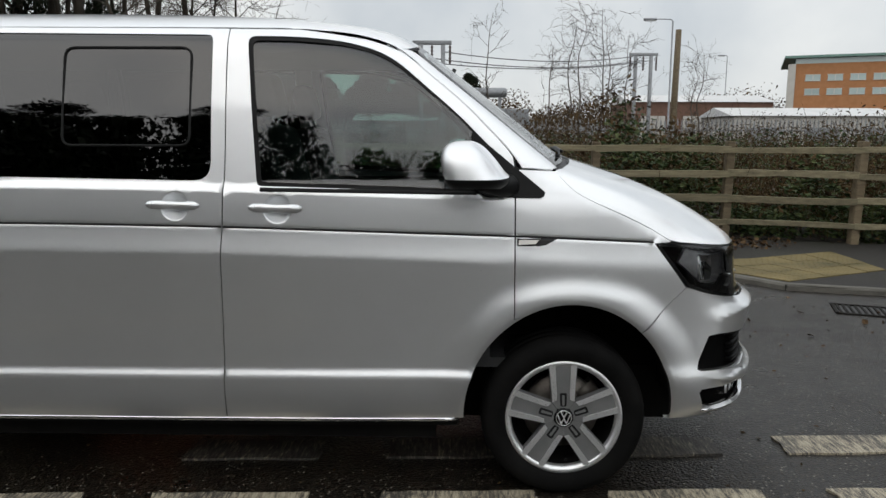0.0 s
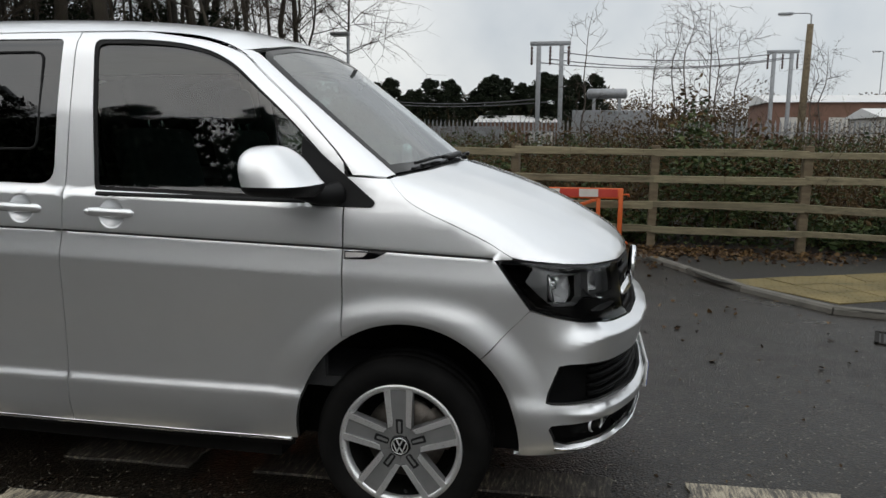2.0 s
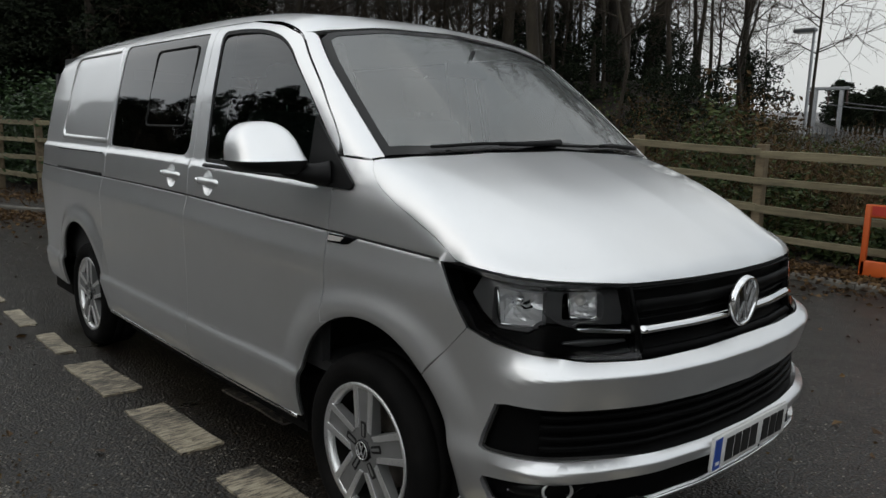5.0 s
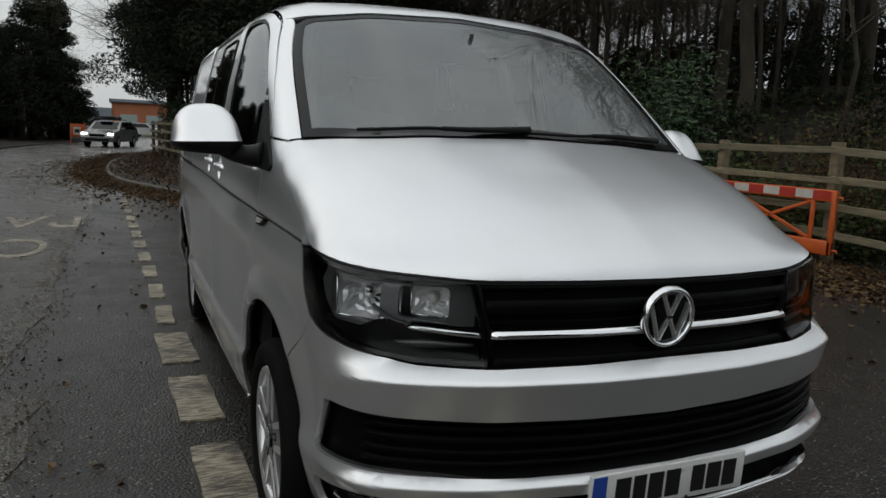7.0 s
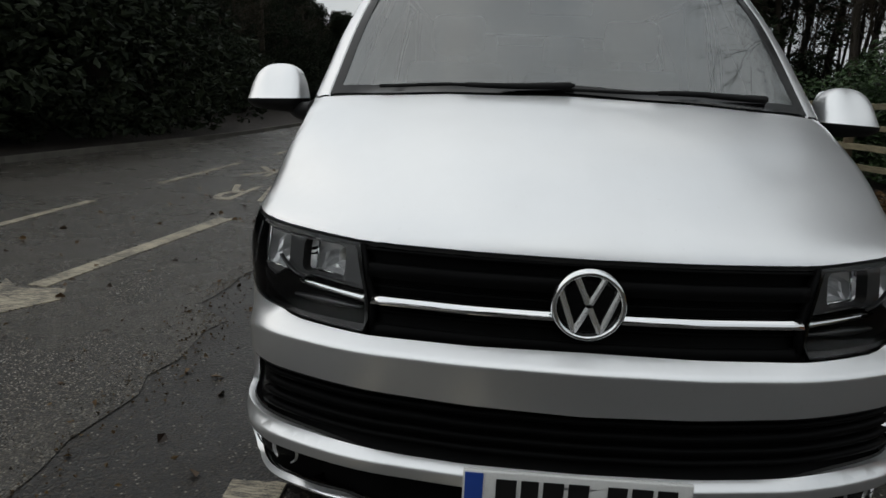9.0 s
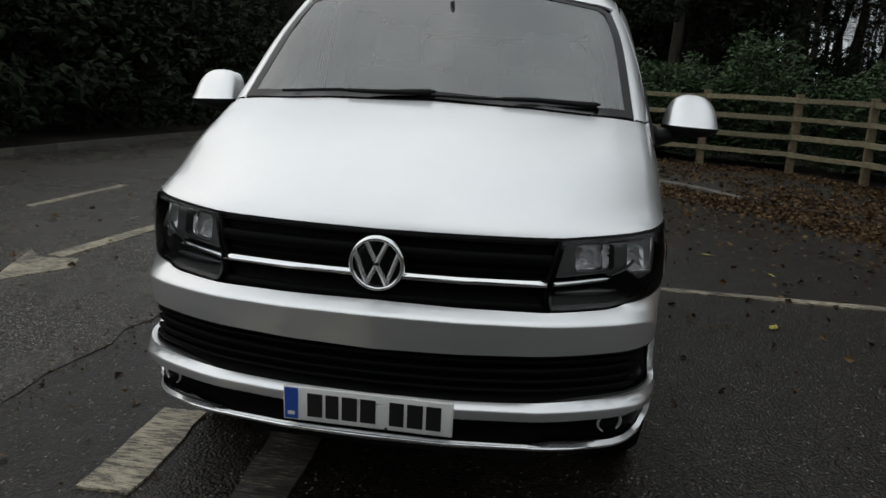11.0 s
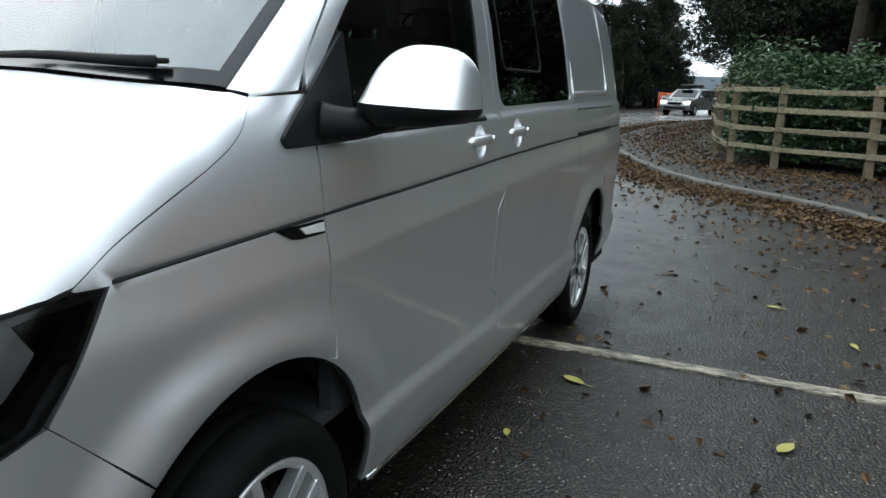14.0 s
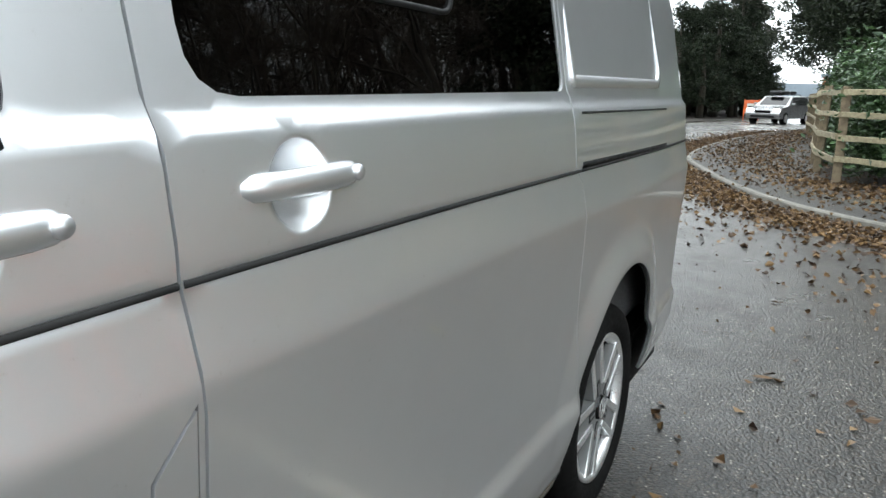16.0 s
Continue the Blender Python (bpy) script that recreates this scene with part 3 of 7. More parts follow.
def on_skin(kind, u, v):
    """The skin's points. S: over (x, z), on the left side; F: over (angle from ahead, z); T: over (x, y), from above; B: over (y, z), from behind."""
    u, v = np.asarray(u, float), np.asarray(v, float)
    zero = np.zeros_like(u)
    if kind == "S":
        start, way, lo, hi = np.stack([u, zero, v], -1), np.array([0, 1.0, 0]) + zero[..., None], 0.25, 1.25
    elif kind == "F":
        start, way, lo, hi = np.stack([zero, zero, v], -1), np.stack([np.cos(u), np.sin(u), zero], -1), 0.3, 1.5
    elif kind == "B":
        start, way, lo, hi = np.stack([zero - 2.6, u, v], -1), np.array([-1.0, 0, 0]) + zero[..., None], 0.0, 2.0
    else:
        start, way, lo, hi = np.stack([u, v, zero], -1), np.array([0, 0, 1.0]) + zero[..., None], 0.75, 2.3
    lo, hi = zero + lo, zero + hi
    for _ in range(26):
        mid = (lo + hi) / 2
        out = body(start + mid[..., None] * way) > 0
        hi, lo = np.where(out, mid, hi), np.where(out, lo, mid)
    return start + lo[..., None] * way


def skin_normal(p, e=0.0025):
    g = np.stack([body(p + e * np.eye(3)[i]) - body(p - e * np.eye(3)[i]) for i in range(3)], -1)
    return g / np.maximum(np.linalg.norm(g, axis=-1, keepdims=True), 1e-9)


def panel(name, kind, outline, mat, parent, holes=(), step=0.035, off=0.0, lip=0.012, extra=(), flip=False, label="", seal=True):
    """A sheet of the van's skin inside an outline, with turned-in edges and a dark seal behind them."""
    co, tris, loops = fill(outline, holes, step, extra)
    p = on_skin(kind, co[:, 0], co[:, 1])
    nm = skin_normal(p)
    p = p + nm * off
    a, b, c = p[tris[:, 0]], p[tris[:, 1]], p[tris[:, 2]]
    wrong = (np.cross(b - a, c - a) * nm[tris[:, 0]]).sum(1) < 0
    tris = np.where(wrong[:, None], tris[:, ::-1], tris)
    verts, norms, faces = list(p), list(nm), [tuple(t) for t in tris]
    dark_v, dark_f = [], []
    for ids in loops:
        q, n = p[ids], nm[ids]
        along = np.roll(q, -1, 0) - np.roll(q, 1, 0)
        out = np.cross(along, n)
        out /= np.maximum(np.linalg.norm(out, axis=1, keepdims=True), 1e-9)
        base, k = len(verts), len(ids)
        verts += list(q) + list(q - n * lip)
        norms += list(out * 0.97 + n * 0.15) + list(out)
        faces += [(base + i, base + k + i, base + k + (i + 1) % k, base + (i + 1) % k) for i in range(k)]
        d0 = len(dark_v)
        dark_v += list(q - n * lip + out * 0.009) + list(q - n * lip - out * 0.009)
        dark_f += [(d0 + i, d0 + k + i, d0 + k + (i + 1) % k, d0 + (i + 1) % k) for i in range(k)]
    verts, norms = np.array(verts), np.array(norms)
    if flip:
        verts, norms = verts * (1, -1, 1), norms * (1, -1, 1)
        faces = [f[::-1] for f in faces]
        dark_v = [d * (1, -1, 1) for d in dark_v]
    me = mesh_of(name, verts, faces, mat, norms)
    ob = part(name, me, mat, parent, label)
    if seal and lip:
        part("seal", (dark_v, dark_f), GROOVE, ob)
    return ob


def ribbon(kind, line, width, mat, name, parent, off=0.002, thick=0.004, flip=False, label="", tilt=0.0):
    """A narrow strip that follows the skin along a line of (u, v); width: one, or one a point."""
    line = np.array(line, float)
    w = np.broadcast_to(np.asarray(width, float), len(line))
    d = np.gradient(line, axis=0)
    d /= np.linalg.norm(d, axis=1, keepdims=True)
    side = np.stack([-d[:, 1], d[:, 0]], 1) * w[:, None] / 2
    rows = []
    for s, o in ((1, off - thick), (0.92, off), (0, off + 0.0012), (-0.92, off), (-1, off - thick)):
        q = line + side * s
        p = on_skin(kind, q[:, 0], q[:, 1])
        rows.append(p + skin_normal(p) * (o - tilt * np.sign(side[:, 1:] * s)))
    v = np.concatenate(rows)
    if flip:
        v = v * (1, -1, 1)
    n = len(line)
    faces = [(r * n + i, r * n + i + 1, (r + 1) * n + i + 1, (r + 1) * n + i) for r in range(4) for i in range(n - 1)]
    ends = [tuple(r * n for r in range(5)), tuple(r * n + n - 1 for r in range(5))]
    bm = bmesh.new()
    vs = [bm.verts.new(q) for q in v]
    for f in faces + ends:
        bm.faces.new([vs[i] for i in f])
    bmesh.ops.recalc_face_normals(bm, faces=bm.faces)
    return part(name, bm, mat, parent, label)


def angle_of(x, y):
    return math.atan2(y, x)


def arch_line(axle, z_from, z_to, n, grow=0.0):
    """Points (x, z) along a wheel opening, between angles in degrees from behind (180) to ahead (0)."""
    return [(axle + 0.017 + (0.424 + grow) * math.cos(radians(a)), 0.33 + (0.468 + grow) * math.sin(radians(a))) for a in np.linspace(z_from, z_to, n)]


van = thing("van", "silver panel van with black grille and alloy wheels, parked", "van", at=(0, 0, 0.012))

# -------------------------------- side sheets, both sides
A_LINE = [(-1.055, 1.866), (-0.874, 1.85), (-0.739, 1.818), (-0.649, 1.772), (-0.56, 1.697), (-0.42, 1.58), (-0.33, 1.491), (-0.256, 1.415), (-0.222, 1.372)]
A_CURVE = spline(A_LINE, 4)
rows_dense = [(x, BELT(x) + o) for x in np.arange(-3.9, 0.34, 0.03) for o in (-0.016, -0.009, -0.0045, 0, 0.0045, 0.009, 0.016)]
rows_low = [(x, z) for x in np.r_[np.arange(-3.9, -2.6, 0.04), np.arange(-2.6, -2.3, 0.012), np.arange(-2.3, -0.8, 0.04), np.arange(-0.8, -0.38, 0.012)] for z in (0.485, 0.494, 0.502, 0.511, 0.519, 0.528, 0.54)]
rows_crease = [(x, BELT(x) - 1.1 + z) for x in np.arange(-3.9, 0.34, 0.04) for z in (0.976, 0.987, 0.994, 1.0, 1.006, 1.013, 1.026, 1.23, 1.237, 1.243, 1.25, 1.257, 1.264, 1.272)]
dish_rows = [(cx + r * math.cos(a), cz + r * math.sin(a)) for cx, cz in DISHES for r in (0.012, 0.024, 0.034, 0.042, 0.048, 0.0515, 0.054, 0.059) for a in np.linspace(0, math.tau, 40, endpoint=False)]
side_rows = rows_dense + rows_low + rows_crease
flare_rows = [(axle + 0.017 + (0.424 + g) * math.cos(a), 0.33 + (0.468 + g) * math.sin(a)) for axle in AXLES for g in (0.012, 0.024, 0.036, 0.052, 0.07, 0.09, 0.11, 0.13, 0.15, 0.17) for a in np.linspace(0.02, math.pi - 0.02, 60)]

front_win = [(-1.262, 1.838), (-1.06, 1.836), (-0.885, 1.818), (-0.755, 1.783), (-0.667, 1.735), (-0.575, 1.655), (-0.44, 1.54), (-0.335, 1.435), (-0.262, 1.36), (-0.228, 1.315), (-0.222, 1.225), (-0.35, 1.228), (-0.8, 1.245), (-1.215, 1.256)]
front_win_edge = rounded(front_win, [0.03, 0.08, 0.08, 0.06, 0.06, 0.05, 0.1, 0.1, 0.05, 0.03, 0.02, 0.05, 0.1, 0.02], 4)
rear_win_edge = rounded([(-1.398, 1.842), (-1.394, 1.275), (-2.47, 1.292), (-2.47, 1.85)], [0.03, 0.07, 0.03, 0.03], 5)
TRI = rounded([(-0.375, 1.462), (-0.30, 1.400), (-0.094, 1.232), (-0.105, 1.212), (-0.335, 1.216), (-0.372, 1.25)], [0.01, 0.05, 0.018, 0.018, 0.02, 0.02], 4)
HL_TIP, HL_LOW = (0.345, 1.036), (0.474, 0.857)
BONNET_SEAM = spline([(-0.052, 1.314), (-0.018, 1.276), (0.025, 1.236), (0.09, 1.200), (0.2, 1.151), (0.31, 1.099), (0.37, 1.064), (0.405, 1.043)], 5)

door_edge = [(-1.338, 1.867)] + A_CURVE + [(-0.2145, 1.33), (-0.2125, 0.738)] + arch_line(0.0, 117, 181, 12) + [(-0.406, 0.318), (-1.362, 0.318), (-1.357, 0.6), (-1.352, 0.97), (-1.345, 1.1), (-1.337, 1.35)]
flap = [(-1.344, 0.985), (-1.287, 0.925), (-1.283, 0.63), (-1.35, 0.585)]
slide_edge = [(-1.3425, 1.868), (-1.3415, 1.35), (-1.3495, 1.1), (-1.3565, 0.97), (-1.3615, 0.6), (-1.3665, 0.318), (-2.572, 0.325)] + arch_line(-3.0, -1, 13, 5) + [(-2.558, 0.62), (-2.53, 1.085), (-2.49, 1.13), (-2.485, 1.30), (-2.49, 1.872)]
quarter_edge = [(-2.494, 1.872), (-2.489, 1.30), (-2.494, 1.13), (-2.534, 1.085), (-2.562, 0.62)] + arch_line(-3.0, 14, 181, 30) + [(-3.406, 0.318), (-3.88, 0.33), (-3.945, 0.5), (-3.955, 1.2), (-3.91, 1.75), (-3.86, 1.865)]
wing_edge = [(-0.208, 0.742)] + arch_line(0.0, 116.2, 48.3, 16) + [(0.3966, 0.7855), (0.4692, 0.8605), (0.339, 1.036), (0.40, 1.040)] + BONNET_SEAM[::-1] + [(-0.208, 1.322)]

for sign, word in ((1, "left"), (-1, "right")):
    fl = sign < 0
    wing = panel("front_wing", "S", wing_edge, PAINT, van, step=0.035, extra=side_rows + flare_rows, flip=fl)
    door = panel("front_door", "S", door_edge, PAINT, van, holes=[front_win_edge] + ([flap] if sign > 0 else []), step=0.04, extra=side_rows + dish_rows + flare_rows, flip=fl)
    slide = panel("sliding_door", "S", slide_edge, PAINT, van, holes=[rear_win_edge], step=0.045, extra=side_rows + dish_rows + flare_rows, flip=fl)
    quarter = panel("rear_quarter", "S", quarter_edge, PAINT, van, step=0.045, extra=side_rows + flare_rows, flip=fl)
    if sign > 0:
        panel("fuel_flap", "S", [(-1.342, 0.978), (-1.291, 0.922), (-1.287, 0.633), (-1.347, 0.593)], PAINT, door, step=0.03, off=0.0006, flip=fl)
    # swage groove along the waist, its shade laid on as a dark strip
    for owner, xa, xb in ((wing, 0.335, -0.2085), (door, -0.2115, -1.344), (slide, -1.352, -2.528), (quarter, -2.536, -3.93)):
        ribbon("S", [(x, float(BELT(x))) for x in np.linspace(xa, xb, max(8, int(abs(xb - xa) / 0.05)))], 0.0085, GROOVE, "groove_line", owner, off=0.0034, thick=0.007, flip=fl)
    # windows: a dark printed border, then the pane
    pane = panel("side_window", "S", front_win_edge, SIDE_GLASS, door, step=0.06, off=-0.006, lip=0.0, flip=fl, label="green tinted door glass")
    ring = front_win_edge
    panel("window_rubber", "S", ring, RUBBER, pane, holes=[[(-0.74 + (x + 0.74) * 0.965, 1.53 + (z - 1.53) * 0.945) for x, z in ring]], step=0.05, off=-0.003, lip=0.004, flip=fl, seal=False)
    back = panel("side_window", "S", rear_win_edge, DARK_GLASS, slide, step=0.06, off=-0.004, lip=0.006, flip=fl, label="black privacy glass")
    vent = rounded([(-1.48, 1.79), (-1.48, 1.41), (-1.98, 1.41), (-1.98, 1.79)], 0.04, 5)
    ribbon("S", vent + [vent[0]], 0.009, RUBBER, "vent_frame", back, off=0.0005, thick=0.004, flip=fl)
    # recessed blank of the quarter: its raised frame
    frame_line = rounded([(-2.535, 1.835), (-2.535, 1.315), (-3.40, 1.325), (-3.44, 1.36), (-3.36, 1.835)], [0.01, 0.01, 0.03, 0.03, 0.06], 5)
    ribbon("S", frame_line + [frame_line[0]], 0.03, PAINT, "panel_frame", quarter, off=0.006, thick=0.007, flip=fl)
    ribbon("S", [(x, 1.123) for x in np.linspace(-2.54, -3.46, 24)], 0.017, RUBBER, "door_rail", quarter, off=0.0015, thick=0.005, flip=fl)
    ribbon("S", [(x, 1.245) for x in np.linspace(-2.54, -3.46, 24)], 0.006, RUBBER, "panel_line", quarter, off=0.0008, flip=fl)
    # sill strip, coloured near-black to stand in for the shadow below the doors
    sill = panel("sill", "S", [(-0.43, 0.312), (-2.585, 0.319), (-2.59, 0.285), (-0.43, 0.278)], DARK, van, step=0.05, flip=fl)
    ribbon("S", [(x, 0.314) for x in np.linspace(-0.43, -2.58, 30)], 0.011, CHROME, "sill_edge", sill, off=0.004, tilt=0.004, flip=fl)
    # corner trim under the mirror
    tri = panel("mirror_trim", "S", TRI, TRIM, van, step=0.03, off=0.012, lip=0.014, flip=fl, label="black triangular trim at the mirror foot")
    # waist rubber under the door glass
    ribbon("S", [(x, 1.2425 + (x + 1.21) * -0.014) for x in np.linspace(-1.2, -0.36, 20)], 0.014, RUBBER, "waist_rubber", door, off=0.004, thick=0.008, flip=fl)
    # indicator on the wing
    ind = panel("indicator", "S", [(-0.203, 1.056), (-0.043, 1.0555), (-0.09, 1.031), (-0.115, 1.027), (-0.203, 1.027)], GLOSS_BLACK, wing, step=0.02, off=0.003, lip=0.004, flip=fl)
    panel("insert", "S", [(-0.198, 1.052), (-0.118, 1.050), (-0.132, 1.035), (-0.198, 1.032)], AMBER, ind, step=0.02, off=0.0065, lip=0.004, flip=fl, seal=False)
    # door handles
    for (cx, cz), owner in zip(DISHES, (door, slide)):
        y0 = float(half_width(np.array(cx - 0.1), np.array(cz + 0.09)))
        bar = []
        for i, t in enumerate(np.linspace(0, 1, 13)):
            e = math.sqrt(max(0.0, 1 - (2 * t - 1) ** 8))
            bar.append((cx - 0.112 + 0.206 * t, y0 + 0.019 + 0.012 * math.sin(math.pi * t), cz + 0.006 - 0.004 * t, 0.0165 * (0.45 + 0.55 * e)))
        v, f = tube([b[:3] for b in bar], [b[3] for b in bar], 14)
        v = [(x, y0 + 0.02 + (y - y0 - 0.02) * 0.8, z) for x, y, z in v]
        for ex in (-0.098, 0.078):
            s = tube([(cx + ex, y0 - 0.012, cz + 0.005), (cx + ex, y0 + 0.02, cz + 0.005)], 0.012, 10)
            v, f = join((v, f), s)
        v = [(x, y * sign, z) for x, y, z in v]
        handle = part("door_handle", (v, [q[::-1] for q in f] if fl else f), PAINT, owner)
        lock = moved(lathe([(0.0, 0.004), (0.009, 0.003), (0.0105, 0.0), (0.0105, -0.004)], 16), pose(cx - 0.098, (y0 + 0.035), cz + 0.007))
        part("key_cover", ([(x, y * sign, z) for x, y, z in lock[0]], lock[1]), PAINT, handle)

# -------------------------------- roof, screen, bonnet
cant = []
for x in np.linspace(-0.72, -3.84, 40):
    ys = np.linspace(0.5, 0.86, 240)
    zs = on_skin("T", np.full(240, x), ys)[:, 2]
    top = 1.874 if x > -2.5 else 1.878
    cant.append((x, float(ys[np.argmin(np.abs(zs - top))])))
cant = [(x, max(y, float(np.interp(-x, [0.70, 0.9, 1.12], [0.752, 0.745, 0.732]))) if x > -1.12 else y) for x, y in cant]
roof_front = spline([(-0.60, 0.0), (-0.604, 0.3), (-0.609, 0.5), (-0.614, 0.62), (-0.626, 0.688), (-0.66, 0.732), (-0.70, 0.752)], 5)
roof_edge = roof_front + cant + [(-3.87, 0.4), (-3.88, 0.0)]
roof_edge = roof_edge + [(x, -y) for x, y in roof_edge[::-1][1:-1]]
panel("roof", "T", roof_edge, PAINT, van, step=0.07)
screen_half = [(0.052, 0.0), (0.046, 0.25), (0.03, 0.45), (0.0, 0.63), (-0.046, 0.795)] + [(-0.14, 0.785), (-0.3, 0.768), (-0.46, 0.743), (-0.583, 0.706), (-0.600, 0.66), (-0.596, 0.5), (-0.589, 0.25), (-0.585, 0.0)]
screen_half = spline(screen_half[:5], 4) + spline(screen_half[5:9], 3) + spline(screen_half[9:], 4)
screen = screen_half + [(x, -y) for x, y in screen_half[::-1][1:-1]]
windscreen = panel("windscreen", "T", screen, WINDSCREEN, van, step=0.06, off=-0.004, lip=0.0, label="reflecting windscreen")
panel("screen_border", "T", screen, GLOSS_BLACK, windscreen, holes=[[(-0.29 + (x + 0.29) * (0.90 if x > -0.29 else 0.93), y * 0.955) for x, y in screen]], step=0.05, off=-0.002, lip=0.003, seal=False)


def onto_skin(p, n=12):
    """Moves points along the skin's slope until they lie on it."""
    for _ in range(n):
        p = p - skin_normal(p) * body(p)[..., None] * 0.9
    return p


def loft_panel(name, one, two, mat, parent, n=10, lip=0.012, flip=False):
    """A sheet of the skin between two edges given as points in space."""
    one, two = np.array(one), np.array(two)
    m = len(one)
    t = np.linspace(0, 1, n)[:, None, None]
    g = onto_skin(one[None] * (1 - t) + two[None] * t)
    nm = skin_normal(g)
    rows = np.concatenate([g[:1] - nm[:1] * lip, g, g[-1:] - nm[-1:] * lip])
    norms = np.concatenate([nm[:1], nm, nm[-1:]])
    sgn = (1, -1, 1) if flip else (1, 1, 1)
    v, k = rows.reshape(-1, 3) * sgn, norms.reshape(-1, 3) * sgn
    faces = [(r * m + i, r * m + i + 1, (r + 1) * m + i + 1, (r + 1) * m + i) for r in range(n + 1) for i in range(m - 1)]
    a, b, c = (v[faces[m * 3][j]] for j in range(3))
    if np.cross(b - a, c - a) @ k[faces[m * 3][0]] < 0:
        faces = [f[::-1] for f in faces]
    return part(name, mesh_of(name, v, faces, mat, k), mat, parent)


def even(points, n):
    p = np.array(points, float)
    d = np.r_[0, np.cumsum(np.linalg.norm(np.diff(p, axis=0), axis=1))]
    return np.stack([np.interp(np.linspace(0, d[-1], n), d, p[:, i]) for i in range(p.shape[1])], 1)


screen_side = spline([(-0.041, 0.800), (-0.14, 0.790), (-0.3, 0.773), (-0.46, 0.748), (-0.585, 0.712)], 4) + [(-0.622, 0.704), (-0.66, 0.7335), (-0.702, 0.7525)]
screen_side += [(x, float(np.interp(-x, [-q[0] for q in cant], [q[1] for q in cant])) + 0.0003) for x in (-0.78, -0.88, -0.98, -1.09)]
pillar_in = even(screen_side, 40)
pillar_in = on_skin("T", pillar_in[:, 0], pillar_in[:, 1])
door_side = [(-0.062, 1.321), (-0.12, 1.327), (-0.19, 1.329), (-0.207, 1.372)] + [(x + 0.005, z + 0.004) for x, z in A_CURVE[::-1]]
pillar_out = even([q for q in door_side if q[0] > -1.1], 40)
pillar_out = on_skin("S", pillar_out[:, 0], pillar_out[:, 1])
for fl in (False, True):
    loft_panel("windscreen_pillar", pillar_in, pillar_out, PAINT, van, 12, flip=fl)


def lip_z(phi):
    return np.interp(abs(phi), [0, 0.6, 0.85, 1.11, 1.2], [0.996, 0.998, 1.012, 1.037, 1.038])


front_line = [tuple(on_skin("F", np.array([a]), np.array([lip_z(a) + 0.004]))[0][:2]) for a in np.linspace(0, 1.10, 26)]
seam_plan = [(x, float(on_skin("S", np.array([x + 0.001]), np.array([z]))[0][1]) - 0.0005) for x, z in BONNET_SEAM]
rear_line = spline([(0.083, 0.0), (0.078, 0.25), (0.062, 0.45), (0.03, 0.63), (-0.018, 0.79)], 5)
half_bonnet = front_line + [(x, y) for x, y in seam_plan[::-1]][1:] + rear_line[::-1]
bonnet_edge = half_bonnet + [(x, -y) for x, y in half_bonnet[::-1][1:-1]]
ridge_rows = [(x, s * (float(RIDGE(x)) + o)) for x in np.arange(0.06, 0.8, 0.03) for o in (-0.03, -0.015, -0.005, 0.005, 0.015, 0.03) for s in (1, -1)]
bonnet = panel("bonnet", "T", bonnet_edge, PAINT, van, step=0.035, extra=ridge_rows)
panel("scuttle", "T", rear_line + [(x - 0.034, y) for x, y in rear_line[::-1]], TRIM, van, step=0.02, off=-0.012, seal=False, label="black scuttle below the windscreen")
panel("scuttle", "T", rear_line + [(x - 0.034, y) for x, y in rear_line[::-1]], TRIM, van, step=0.02, off=-0.012, seal=False, flip=True, label="black scuttle below the windscreen")
# wipers lie along the foot of the screen
for y0, y1, lift in ((-0.62, 0.02, 0.0), (-0.02, 0.66, 0.0)):
    pts, arm = [], []
    for t in np.linspace(0, 1, 9):
        y = y0 + (y1 - y0) * t
        x = 0.052 - 0.098 * (abs(y) / 0.75) ** 2 - 0.018 * t
        pts.append(on_skin("T", np.array([x]), np.array([y]))[0] + (0.004, 0, 0.010))
    wiper = part("wiper", tube(pts, 0.006, 6), RUBBER, van, "black windscreen wiper")
    for t in np.linspace(0.02, 0.55, 6):
        y = y1 - (y1 - y0) * t
        x = 0.062 - 0.098 * (abs(y) / 0.75) ** 2 - 0.012 * (1 - t)
        arm.append(on_skin("T", np.array([x]), np.array([y]))[0] + (0.006, 0, 0.02))
    part("wiper_arm", tube(arm, [0.013, 0.012, 0.011, 0.01, 0.009, 0.008], 6), TRIM, wiper)

# -------------------------------- nose: bumper, grilles, lamps
half_up = [(a, np.interp(a, [0, 0.56, 0.75, 0.9, 1.0, 1.07], [0.792, 0.787, 0.792, 0.812, 0.834, 0.857])) for a in np.linspace(0, 1.062, 30)]


def side_angle(x, z):
    q = on_skin("S", np.array([x]), np.array([z]))[0]
    return math.atan2(q[1], q[0])


half_back = [(side_angle(x, z), z) for x, z in [(0.4708, 0.859), (0.3982, 0.784)] + arch_line(0.0, 47.9, -3, 14)]
half_low = [(a, np.interp(a, [0, 0.5, 0.9, 1.13], [0.352, 0.350, 0.318, 0.302])) for a in np.linspace(1.11, 0, 24)]
half_bumper = half_up + half_back + half_low
bumper_edge = half_bumper + [(-a, z) for a, z in half_bumper[::-1][1:-1]]


def mirrored(half):
    return half + [(-a, z) for a, z in half[::-1] if a > 1e-6]


